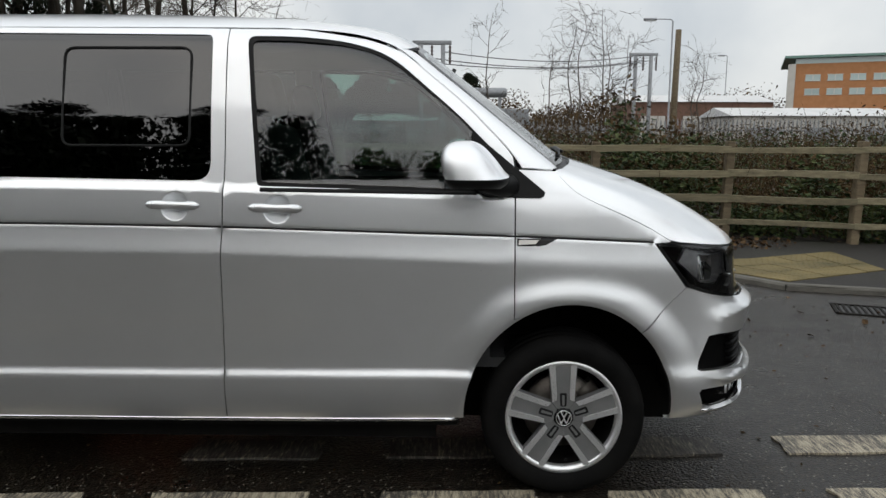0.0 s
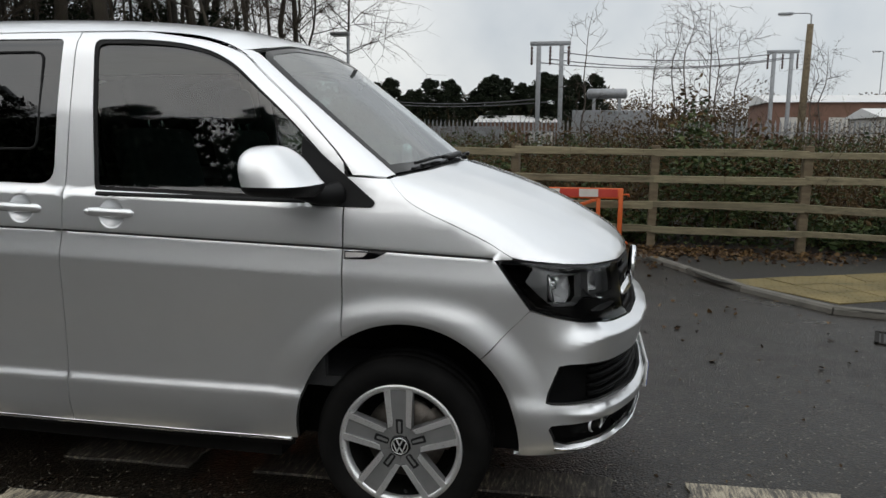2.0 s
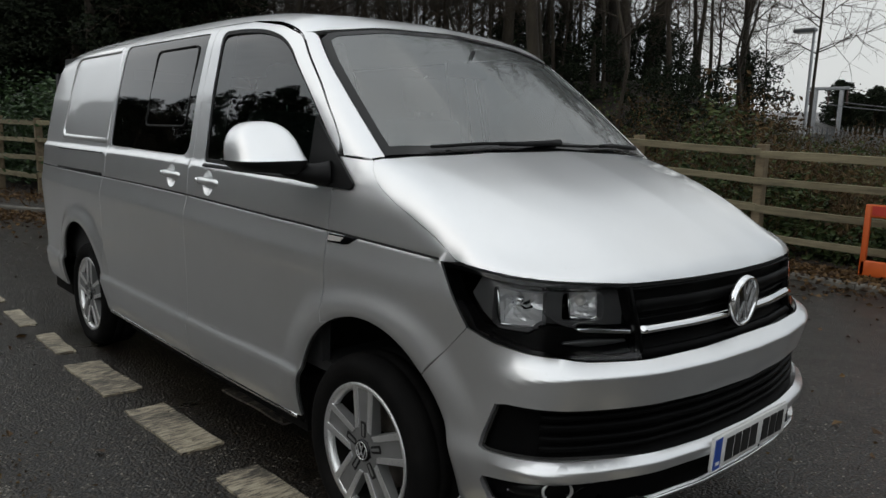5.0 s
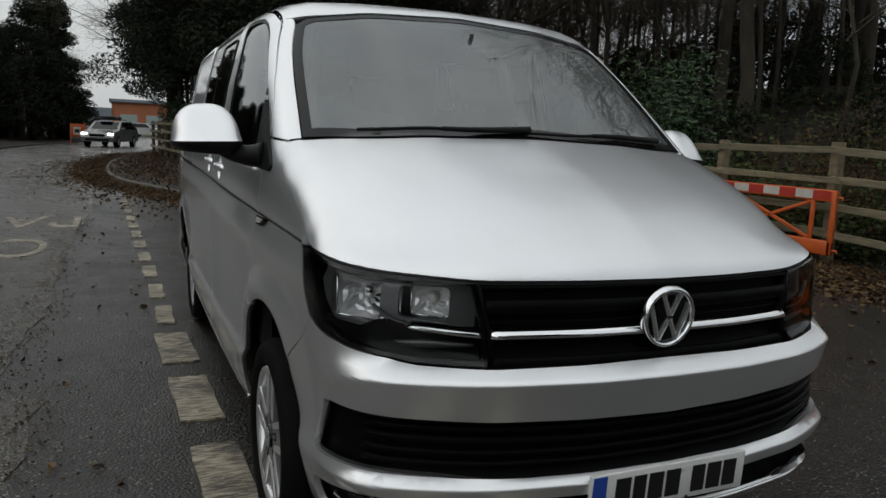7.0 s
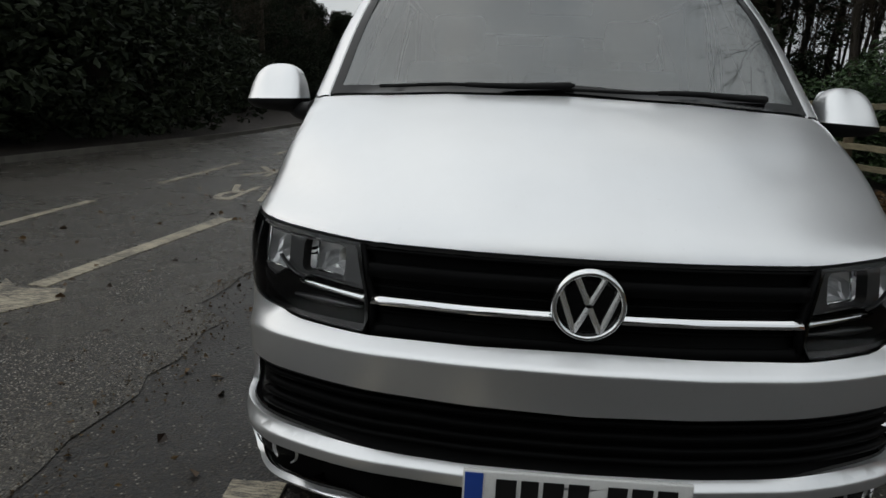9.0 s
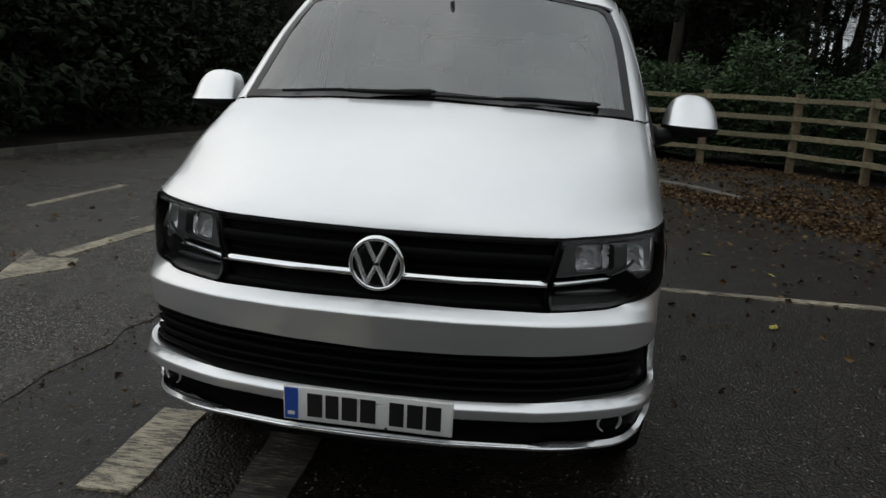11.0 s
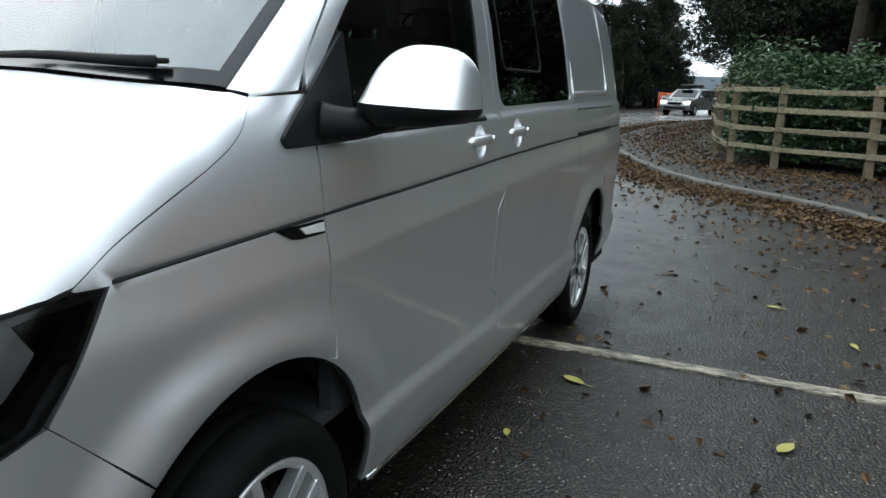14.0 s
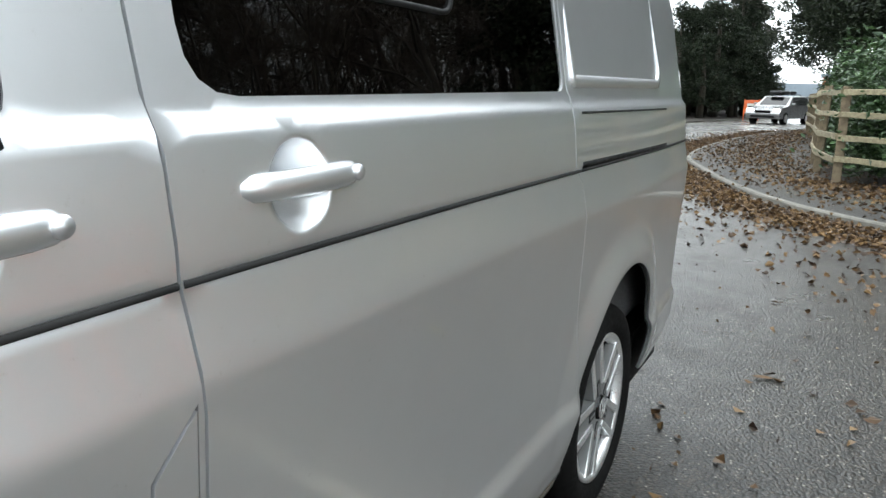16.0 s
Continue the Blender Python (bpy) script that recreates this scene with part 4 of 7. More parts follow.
low_grille = mirrored([(0, 0.648)] + [(a, np.interp(a, [0, 0.45, 0.93], [0.648, 0.656, 0.667])) for a in np.linspace(0.06, 0.95, 14)] + [(0.985, 0.660), (1.02, 0.56), (1.028, 0.524), (1.01, 0.517)] + [(a, np.interp(a, [0, 0.45, 0.97], [0.508, 0.508, 0.517])) for a in np.linspace(0.94, 0.0, 14)])
intake = mirrored([(0, 0.444)] + [(a, 0.444) for a in np.linspace(0.06, 0.98, 14)] + [(1.01, 0.441), (1.018, 0.425), (0.99, 0.36), (0.94, 0.34)] + [(a, np.interp(a, [0, 0.5, 0.9], [0.376, 0.372, 0.340])) for a in np.linspace(0.88, 0.0, 13)])
bumper_rows = [(a, z) for a in np.arange(-1.2, 1.21, 0.035) for z in (0.449, 0.454, 0.46, 0.468, 0.478, 0.486, 0.493, 0.5, 0.672, 0.69, 0.71, 0.73, 0.742, 0.75, 0.755, 0.76, 0.765, 0.77, 0.777)]
arch_rows = [(side_angle(x, z), z) for g in (0.012, 0.024, 0.036, 0.052, 0.07, 0.09, 0.11, 0.13, 0.15) for x, z in arch_line(0.0, 44, 2, 14, g)]
bumper = panel("front_bumper", "F", bumper_edge, PAINT, van, holes=[low_grille, intake], step=0.03, extra=bumper_rows + arch_rows + [(-a, z) for a, z in arch_rows], lip=0.018)
grille_low = panel("lower_grille", "F", [(a * 1.01, 0.585 + (z - 0.585) * 1.06) for a, z in low_grille], GRILLE, van, step=0.03, off=-0.036, lip=0.0)
for z in (0.535, 0.563, 0.592, 0.622):
    reach = 0.86
    ribbon("F", [(a, z + 0.012 * (a / 0.9) ** 2) for a in np.linspace(-reach, reach, 60)], 0.014, GRILLE, "slat", grille_low, off=-0.014, thick=0.02)
ribbon("F", [(a, 0.652 + 0.012 * (a / 0.9) ** 2) for a in np.linspace(-0.93, 0.93, 60)], 0.014, GRILLE, "slat", grille_low, off=-0.004, thick=0.02)
intake_back = panel("lower_intake", "F", [(a * 1.01, 0.40 + (z - 0.40) * 1.15) for a, z in intake], GRILLE, van, step=0.03, off=-0.03, lip=0.0)
ribbon("F", [(a, np.interp(abs(a), [0, 0.5, 0.9, 1.0], [0.364, 0.362, 0.331, 0.345])) for a in np.linspace(-0.985, 0.985, 70)], 0.012, CHROME, "chrome_lip", bumper, off=0.004, thick=0.006)
for s in (1, -1):
    lamp = on_skin("F", np.array([0.80]), np.array([0.408]))[0]
    fog = part("fog_lamp", moved(lathe([(0.0, -0.03), (0.02, -0.026), (0.036, -0.012), (0.041, 0.0), (0.046, 0.002), (0.048, -0.02)], 24), Matrix.Translation((lamp[0] - 0.02, s * (lamp[1] - 0.02), lamp[2])) @ Matrix.Rotation(radians(-90 + 32 * s), 4, "Z") @ Matrix.Scale(0.72, 4, (0, 0, 1))), LAMP_GLASS, intake_back)
    ribbon("F", [(s * a, 0.418 - 0.03 * (a - 0.86)) for a in np.linspace(0.72, 0.94, 10)], np.interp(np.linspace(0, 1, 10), [0, 0.2, 0.8, 1], [0.008, 0.032, 0.034, 0.012]), LENS, "fog_cover", fog, off=-0.012, thick=0.004)

# upper grille
grille_half = [(0, 0.994)] + [(a, lip_z(a) - 0.004) for a in np.linspace(0.05, 0.603, 10)] + [(0.566, 0.862), (0.556, 0.79)] + [(a, 0.789) for a in np.linspace(0.5, 0.0, 8)]
grille = panel("upper_grille", "F", mirrored(grille_half), GRILLE, van, step=0.03, off=-0.028, lip=0.0, label="black upper grille with chrome strip")
for z, w, o, mat, nm in ((0.984, 0.009, -0.004, GRILLE, "slat"), (0.935, 0.036, 0.001, GRILLE, "slat"), (0.897, 0.006, -0.014, GRILLE, "slat"), (0.838, 0.006, -0.012, GRILLE, "slat"), (0.803, 0.012, -0.004, GRILLE, "slat"), (0.868, 0.024, 0.006, CHROME, "chrome_strip")):
    reach = np.interp(z, [0.79, 0.862, 1.0], [0.552, 0.560, 0.598])
    ribbon("F", [(a, z) for a in np.linspace(-reach, reach, 50)], w, mat, nm, grille, off=o, thick=0.016, tilt=0.008 if mat is CHROME else 0.0)
for s in (1, -1):
    ribbon("F", [(s * 0.603, 0.994), (s * 0.582, 0.92), (s * 0.564, 0.862), (s * 0.556, 0.80)], 0.012, GRILLE, "divider", grille, off=0.0, thick=0.02)

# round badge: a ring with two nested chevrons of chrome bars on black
badge_at = Matrix.Translation((0.862, 0, 0.9)) @ Matrix.Rotation(radians(-90), 4, "Z") @ Matrix.Rotation(radians(-4), 4, "X")
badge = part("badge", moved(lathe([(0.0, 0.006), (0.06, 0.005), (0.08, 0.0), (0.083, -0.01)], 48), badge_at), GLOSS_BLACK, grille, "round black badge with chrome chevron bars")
part("ring", moved(lathe([(0.071, 0.002), (0.0725, 0.011), (0.078, 0.0145), (0.084, 0.011), (0.086, -0.004)], 56), badge_at), CHROME, badge)


def bar2d(a, b, w):
    """A flat bar with a low ridge along its middle, facing y."""
    a, b = np.array(a), np.array(b)
    d = (b - a) / np.linalg.norm(b - a)
    n = np.array([-d[1], d[0]]) * w / 2
    v = [(*q, y) for y in (0.003, 0.0095) for q in (a + n, a - n, b - n, b + n)] + [(*a, 0.0125), (*b, 0.0125)]
    v = [(x, y, z) for x, z, y in v]
    f = [(0, 1, 5, 4), (2, 3, 7, 6), (1, 2, 6, 5), (3, 0, 4, 7), (4, 8, 9, 7), (5, 6, 9, 8), (4, 5, 8), (6, 7, 9)]
    return v, f


for a, b in (((-0.031, 0.067), (-0.002, 0.006)), ((0.031, 0.067), (0.002, 0.006)), ((-0.066, 0.036), (-0.030, -0.062)), ((0.066, 0.036), (0.030, -0.062)), ((-0.030, -0.062), (-0.002, -0.004)), ((0.030, -0.062), (0.002, -0.004))):
    part("bar", moved(bar2d(a, b, 0.0135), badge_at), BADGE, badge, smooth=False)

# headlamps
hl_top = [(a, lip_z(a) - 0.003) for a in np.linspace(0.61, 1.10, 12)] + [(1.19, 1.034)]
hl_back = [(1.165, 0.99), (1.115, 0.915), (1.074, 0.862)]
hl_low = [(a, np.interp(a, [0.56, 0.75, 0.9, 1.0, 1.07], [0.791, 0.796, 0.816, 0.838, 0.861])) for a in np.linspace(1.055, 0.565, 14)]
hl_edge = hl_top + hl_back + hl_low + [(0.573, 0.862)]


def facet_bowl(cx, cy, w, h, depth, n=20):
    """A squarish reflector bowl of small tilted facets, facing y."""
    g = np.random.default_rng(31)
    verts, faces, rings = [], [], 6
    for r in range(rings + 1):
        t = r / rings
        for i in range(n):
            a = math.tau * (i + 0.5) / n
            e = (abs(math.cos(a)) ** 6 + abs(math.sin(a)) ** 6) ** (-1 / 6)
            rough = g.normal(0, 0.0035) if 0 < r < rings else 0.0
            verts.append((cx + w / 2 * e * t * math.cos(a), -depth * (1 - t * t) + rough, cy + h / 2 * e * t * math.sin(a)))
    faces = [(r * n + i, r * n + (i + 1) % n, (r + 1) * n + (i + 1) % n, (r + 1) * n + i) for r in range(1, rings) for i in range(n)]
    faces.append(tuple(range(n, 2 * n)))
    return verts, faces


for s in (1, -1):
    fl = s < 0
    housing = panel("headlamp", "F", hl_edge, GRILLE, van, step=0.03, off=-0.165, lip=0.0, flip=fl, label="clear headlamp with black surround")
    # smoked bezel above the blade, with openings for the two reflectors; black mask below it
    top = [(0.585 + (a - 0.61) * 0.96 + 0.012, z - 0.014) for a, z in hl_top[:-1]]
    bezel = top + [(1.10, 0.965), (1.055, 0.905), (1.0, 0.868), (0.90, 0.866), (0.85, 0.895), (0.78, 0.887), (0.60, 0.872)]
    eye_main = rounded([(0.845, 0.876), (0.845, 0.995), (1.025, 1.0), (1.025, 0.876)], 0.012, 3)
    eye_in = rounded([(0.668, 0.893), (0.668, 0.978), (0.80, 0.982), (0.80, 0.897)], 0.02, 4)
    panel("bezel", "F", bezel, LAMP_GREY, housing, holes=[eye_main, eye_in], step=0.025, off=-0.042, lip=0.03, flip=fl, seal=False, label="smoked grey lamp bezel")
    panel("mask", "F", [(0.585, 0.80), (0.75, 0.806), (0.9, 0.828), (1.0, 0.85), (1.04, 0.872), (1.0, 0.864), (0.90, 0.862), (0.85, 0.888), (0.78, 0.880), (0.59, 0.862)], GRILLE, housing, step=0.025, off=-0.035, lip=0.01, flip=fl, seal=False)
    ribbon("F", [(s * a, z) for a, z in spline([(0.77, 0.884), (0.81, 0.894), (0.845, 0.916), (0.86, 0.93)], 4)], 0.006, LAMP_GREY, "blade_tail", housing, off=-0.022, thick=0.01)
    # rim round the lens
    panel("lamp_rim", "F", hl_edge, GLOSS_BLACK, housing, holes=[[(0.83 + (a - 0.83) * 0.955, 0.912 + (z - 0.912) * 0.90) for a, z in hl_edge]], step=0.025, off=-0.001, lip=0.055, flip=fl, seal=False)
    panel("lens", "F", hl_edge, LENS, housing, step=0.035, off=0.001, lip=0.003, flip=fl, label="clear lamp lens", seal=False)
    for q, out, w, h, dp, nm in (((0.562, 0.747, 0.934), 18, 0.17, 0.135, 0.042, "main_reflector"), ((0.675, 0.605, 0.934), 16, 0.125, 0.088, 0.034, "inner_reflector")):
        main = nm == "main_reflector"
        turn = Matrix.Translation(q) @ Matrix.Rotation(radians(-90 + out), 4, "Z") @ Matrix.Rotation(radians(13), 4, "X")
        v, f = moved(facet_bowl(0, 0, w, h, dp), turn)
        v = [(x, y * s, z) for x, y, z in v]
        bowl = part(nm, (v, f), LAMP_GLASS, housing, smooth=False)
        for dx, rr in ((0.0, 0.017),):
            v, f = moved(lathe([(0.0, 0.012), (rr * 0.7, 0.008), (rr, -0.004), (rr, -dp)], 20), turn @ Matrix.Translation((dx, -0.02, 0.01)))
            part("bulb", ([(x, y * s, z) for x, y, z in v], f), CHROME if main else AMBER, bowl)
        v, f = moved(join(*[tube([(x0, 0.004, y0), (x1, 0.004, y1)], 0.003, 6) for (x0, y0), (x1, y1) in zip([(-w / 2, h / 2), (-w / 2, -h / 2 * 0.8), (w * 0.1, -h / 2 * 1.05), (w / 2, -h / 2 * 0.75)], [(-w / 2, -h / 2 * 0.8), (w * 0.1, -h / 2 * 1.05), (w / 2, -h / 2 * 0.75), (w / 2, h / 2 * 0.3)])]), turn)
        part("bright_edge", ([(x, y * s, z) for x, y, z in v], f), CHROME, bowl)
    ribbon("F", [(s * a, np.interp(a, [0.572, 0.76], [0.866, 0.884])) for a in np.linspace(0.576, 0.775, 12)], np.interp(np.linspace(0, 1, 12), [0, 0.9, 1], [0.03, 0.024, 0.006]), CHROME, "chrome_blade", housing, off=-0.010, thick=0.012, tilt=0.008)
    ribbon("F", [(s * a, 0.835 + 0.012 * (a - 0.6)) for a in np.linspace(0.60, 0.80, 10)], np.interp(np.linspace(0, 1, 10), [0, 0.6, 1], [0.006, 0.02, 0.006]), LAMP_GREY, "day_light", housing, off=-0.022, thick=0.01)

# number plate, lettering left as plain bars
plate = part("number_plate", moved(block(-0.262, 0.262, 0.0, 0.013, -0.0565, 0.0565, 0.004), Matrix.Translation((0.923, 0, 0.458)) @ Matrix.Rotation(radians(-90), 4, "Z") @ Matrix.Rotation(radians(-3), 4, "X")), PLATE_WHITE, van, "white front plate with blue band and black bars")
plate_at = Matrix.Translation((0.937, 0, 0.458)) @ Matrix.Rotation(radians(90), 4, "Z") @ Matrix.Rotation(radians(3), 4, "X")
part("blue_band", moved(block(-0.257, -0.215, -0.0012, 0.001, -0.051, 0.051), plate_at), PLATE_BLUE, plate, smooth=False)
part("small_mark", moved(block(-0.247, -0.225, -0.002, 0.0, -0.038, -0.026), plate_at), PLATE_WHITE, plate, smooth=False)
x = -0.185
for w in (0.047, 0.04, 0.047, 0.047, None, 0.044, 0.047, 0.045):
    if w is None:
        x += 0.032
        continue
    part("bar", moved(block(x, x + w, -0.0022, 0.0, -0.0385, 0.0385), plate_at), INK, plate, smooth=False)
    x += w + 0.0105
part("screw", moved(lathe([(0, -0.003), (0.005, -0.002), (0.005, 0.001)], 10), plate_at @ Matrix.Translation((0.06, 0, -0.052))), INK, plate)

# -------------------------------- mirrors
def mirror_shell(s, low):
    """The dome over the mirror (low: its black underside): steep behind, sloping ahead."""
    n, m = 44, 16
    verts = []
    for j in range(m + 1):
        t = math.sin(math.pi / 2 * j / m)
        for i in range(n):
            a = math.tau * i / n
            c, d = math.cos(a), math.sin(a)
            e = (abs(c) ** 3.2 + abs(d) ** 3.2) ** (-1 / 3.2)
            if low:
                r, h = (1 - 0.25 * t**2.2) * 1.012, -t
            else:
                r, h = max(1 - t**3.6, 0.0) ** (1 / 2.7), t
            x = -0.385 + (0.135 if c > 0 else 0.088) * r * e * c
            y = 1.066 + 0.118 * r * e * d
            u = (y - 0.948) / 0.236
            if low:
                z = 1.302 - (0.03 + 0.024 * (1 - u)) * t
            else:
                z = 1.303 + 0.131 * h
                x -= (0.03 + 0.075 * max(0.0, c) * r) * h**0.8
                y += (0.03 * max(0.0, 1 - u) - 0.018 * u) * h
            x += -0.05 * (u - 0.5)
            z += -0.010 * (u - 0.5)
            verts.append((x, y * s, z))
    faces = [(j * n + i, j * n + (i + 1) % n, (j + 1) * n + (i + 1) % n, (j + 1) * n + i) for j in range(m) for i in range(n)]
    faces.append(tuple(range(m * n, (m + 1) * n)))
    if (s < 0) != low:
        faces = [f[::-1] for f in faces]
    return verts, faces


for s in (1, -1):
    mirror = part("door_mirror", mirror_shell(s, False), PAINT, van, "silver mirror housing with black underside")
    part("lower_shell", mirror_shell(s, True), TRIM, mirror)
    foot = spline([(-0.235, 0.885, 1.262), (-0.26, 0.92, 1.258), (-0.30, 0.965, 1.262), (-0.35, 1.01, 1.275)], 4)
    v, f = tube(foot, np.linspace(0.046, 0.026, len(foot)), 14)
    part("arm", ([(x, y * s, z) for x, y, z in v], f), TRIM, mirror)
    glass = moved(prism(rounded([(-0.085, 0.012), (0.085, 0.012), (0.082, 0.118), (-0.06, 0.128)], 0.04, 5), 0.0, 0.004), Matrix.Translation((-0.474, 1.06, 1.298)) @ Matrix.Rotation(radians(90), 4, "Z"))
    part("mirror_glass", ([(x, y * s, z) for x, y, z in glass[0]], glass[1]), CHROME, mirror, smooth=False)

# -------------------------------- wheels
def wheel(axle, s):
    at = Matrix.Translation((axle, (0.907 if axle == 0 else 0.898) * s, 0.323)) @ (Matrix.Identity(4) if s > 0 else Matrix.Rotation(math.pi, 4, "Z"))
    rim = part("wheel", moved(lathe([(0.210, -0.03), (0.213, -0.012), (0.222, -0.004), (0.2365, 0.0), (0.2375, -0.008), (0.226, -0.02), (0.222, -0.19)], 72), at), ALLOY, van, "five-spoke alloy wheel")
    tread = [(0.228, -0.016), (0.240, -0.004), (0.262, 0.010), (0.29, 0.013), (0.312, 0.006), (0.326, -0.012), (0.333, -0.035), (0.335, -0.06), (0.331, -0.064), (0.331, -0.07), (0.335, -0.074), (0.336, -0.115), (0.331, -0.118), (0.331, -0.124), (0.335, -0.128), (0.333, -0.19), (0.31, -0.225), (0.23, -0.215)]
    part("tyre", moved(lathe(tread, 96), at), TYRE, rim, "black road tyre")
    part("brake_disc", moved(lathe([(0.05, -0.085), (0.155, -0.085), (0.157, -0.09), (0.157, -0.11), (0.05, -0.115)], 48), at), DISC, rim)
    part("inner_barrel", moved(lathe([(0.0, -0.14), (0.2, -0.15), (0.207, -0.12), (0.211, -0.03)], 40), at), DARK, rim)
    cal = moved(lathe([(0.10, -0.075), (0.175, -0.07), (0.18, -0.12), (0.10, -0.125)], 10, radians(130), radians(60)), at)
    part("brake_caliper", cal, DISC, rim)
    for i in range(5):
        t = at @ Matrix.Rotation(radians(-90 - 72 * i + (2 if s < 0 else 20)), 4, "Y")
        half = [(0.036, 0.0255), (0.064, 0.0455), (0.1, 0.0475), (0.16, 0.052), (0.214, 0.057), (0.226, 0.055)]
        face = [(r, -w) for r, w in half] + [(r, w) for r, w in half[::-1]]
        blade = prism(face, -0.036, -0.008, 1.0)
        v = [(x, y + (-0.014 * (1 - min(1, max(0, (x - 0.05) / 0.17)))) * (0 if y > -0.02 else 1), z) for x, y, z in blade[0]]
        spoke = part("spoke", moved((v, blade[1]), t), ALLOY_GREY, rim, smooth=False)
        for e in (1, -1):
            edge = [(0.066, 0.0445 * e), (0.1, 0.0465 * e), (0.16, 0.051 * e), (0.219, 0.0555 * e), (0.2225, 0.031 * e), (0.16, 0.0285 * e), (0.1, 0.0255 * e), (0.074, 0.027 * e)]
            if e < 0:
                edge = edge[::-1]
            part("polished_edge", moved(prism(edge, -0.03, -0.0035, 0.985), t), ALLOY, spoke, smooth=False)
        slot = rounded([(0.046, -0.0125), (0.103, -0.0145), (0.103, 0.0145), (0.046, 0.0125)], 0.006, 3)
        part("slot", moved(prism(slot, -0.03, -0.0065), t), RUBBER, spoke, smooth=False)
        part("slot_bar", moved(prism(rounded([(0.05, -0.0045), (0.094, -0.0055), (0.094, 0.0055), (0.05, 0.0045)], 0.002, 2), -0.02, -0.0052), t), ALLOY_GREY, spoke, smooth=False)
    part("valve", moved(tube([(0.196, -0.03, 0.0), (0.18, -0.012, 0.0)], 0.005, 8), at @ Matrix.Rotation(radians(95), 4, "Y")), RUBBER, rim)
    cap = part("hub_cap", moved(lathe([(0.0, 0.003), (0.03, 0.002), (0.038, -0.002), (0.041, -0.012), (0.041, -0.04)], 36), at), GLOSS_BLACK, rim)
    part("cap_ring", moved(lathe([(0.0295, 0.002), (0.031, 0.0042), (0.0325, 0.002)], 36), at), ALLOY, cap)
    sc = at @ Matrix.Scale(0.37, 4)
    bars = [bar2d(a, b, 0.013) for a, b in (((-0.031, 0.067), (0, 0.004)), ((0.031, 0.067), (0, 0.004)), ((-0.066, 0.036), (-0.030, -0.062)), ((0.066, 0.036), (0.030, -0.062)), ((-0.030, -0.062), (0, -0.004)), ((0.030, -0.062), (0, -0.004)))]
    part("cap_mark", moved(join(*bars), sc), ALLOY, cap, smooth=False)


for axle in AXLES:
    for s in (1, -1):
        wheel(axle, s)
        # dark liner of the wheel opening
        v, f = lathe([(0.44, -0.11), (0.465, -0.15), (0.465, -0.42), (0.1, -0.42)], 30, radians(0), radians(180))
        at = Matrix.Translation((axle + 0.012, 0.91 * s, 0.345)) @ (Matrix.Identity(4) if s > 0 else Matrix.Rotation(math.pi, 4, "Z"))
        part("wheel_arch_liner", moved((v, f), at), DARK, van)

# -------------------------------- tailgate
gate_half = [(float(half_width(np.array(-3.9), np.array(z))) - 0.02, z) for z in np.linspace(0.36, 1.84, 16)]
gate_window = rounded([(-0.68, 1.16), (0.68, 1.16), (0.60, 1.72), (-0.60, 1.72)], 0.06, 4)
gate = panel("tailgate", "B", gate_half + [(-y, z) for y, z in gate_half[::-1]], PAINT, van, holes=[gate_window], step=0.06)
panel("rear_window", "B", gate_window, DARK_GLASS, gate, step=0.08, off=-0.004, lip=0.004, label="dark rear glass")

# -------------------------------- underbody and cabin
part("underbody", join(block(-3.9, -3.5, -0.86, 0.86, 0.22, 0.42), block(-3.5, 0.6, -0.5, 0.5, 0.17, 0.42), block(-2.52, -0.52, -0.80, 0.80, 0.19, 0.42)), DARK, van, smooth=False)
part("engine_bay", join(block(0.08, 0.70, -0.42, 0.42, 0.40, 0.98), block(-0.15, 0.42, -0.46, 0.46, 0.42, 1.16)), DARK, van, smooth=False)
part("cabin_floor", join(block(-3.85, 0.05, -0.86, 0.86, 0.52, 0.56), block(-3.9, -3.84, -0.8, 0.8, 0.5, 1.75)), CABIN, van, smooth=False)
part("inner_wall", join(block(-3.8, -0.3, 0.84, 0.875, 0.56, 1.2), block(-3.8, -0.3, -0.875, -0.84, 0.56, 1.2), block(-3.8, -2.55, 0.73, 0.76, 1.2, 1.85), block(-3.8, -2.55, -0.76, -0.73, 1.2, 1.85)), CABIN, van, smooth=False)
part("headlining", join(block(-3.8, -0.75, -0.68, 0.68, 1.83, 1.85, 0.008)), LINER, van, smooth=False)
for s in (1, -1):
    part("pillar_trim", tube([(-1.33, 0.83 * s, 1.2), (-1.36, 0.72 * s, 1.84)], 0.05, 8), LINER, van)
    part("pillar_trim", tube([(-0.22, 0.74 * s, 1.30), (-0.60, 0.61 * s, 1.74)], 0.025, 8), CABIN, van)
dash = part("dashboard", join(block(-0.42, 0.02, -0.80, 0.80, 0.95, 1.20, 0.05, 4), block(-0.34, -0.02, -0.78, 0.78, 1.12, 1.255, 0.05, 4), block(-0.40, -0.16, -0.56, -0.18, 1.18, 1.31, 0.05, 4)), CABIN, van)
ring = [(0.19 * math.cos(a), 0.19 * math.sin(a)) for a in np.linspace(0, math.tau, 33)]
wheel_at = Matrix.Translation((-0.52, -0.37, 1.16)) @ Matrix.Rotation(radians(32), 4, "Y")
part("steering_wheel", moved(join(tube([(0, a, b) for a, b in ring], 0.015, 8, False), block(-0.03, 0.03, -0.06, 0.06, -0.05, 0.05, 0.02), tube([(0, -0.18, 0), (0, 0.18, 0)], 0.014, 8)), wheel_at), CABIN, dash)


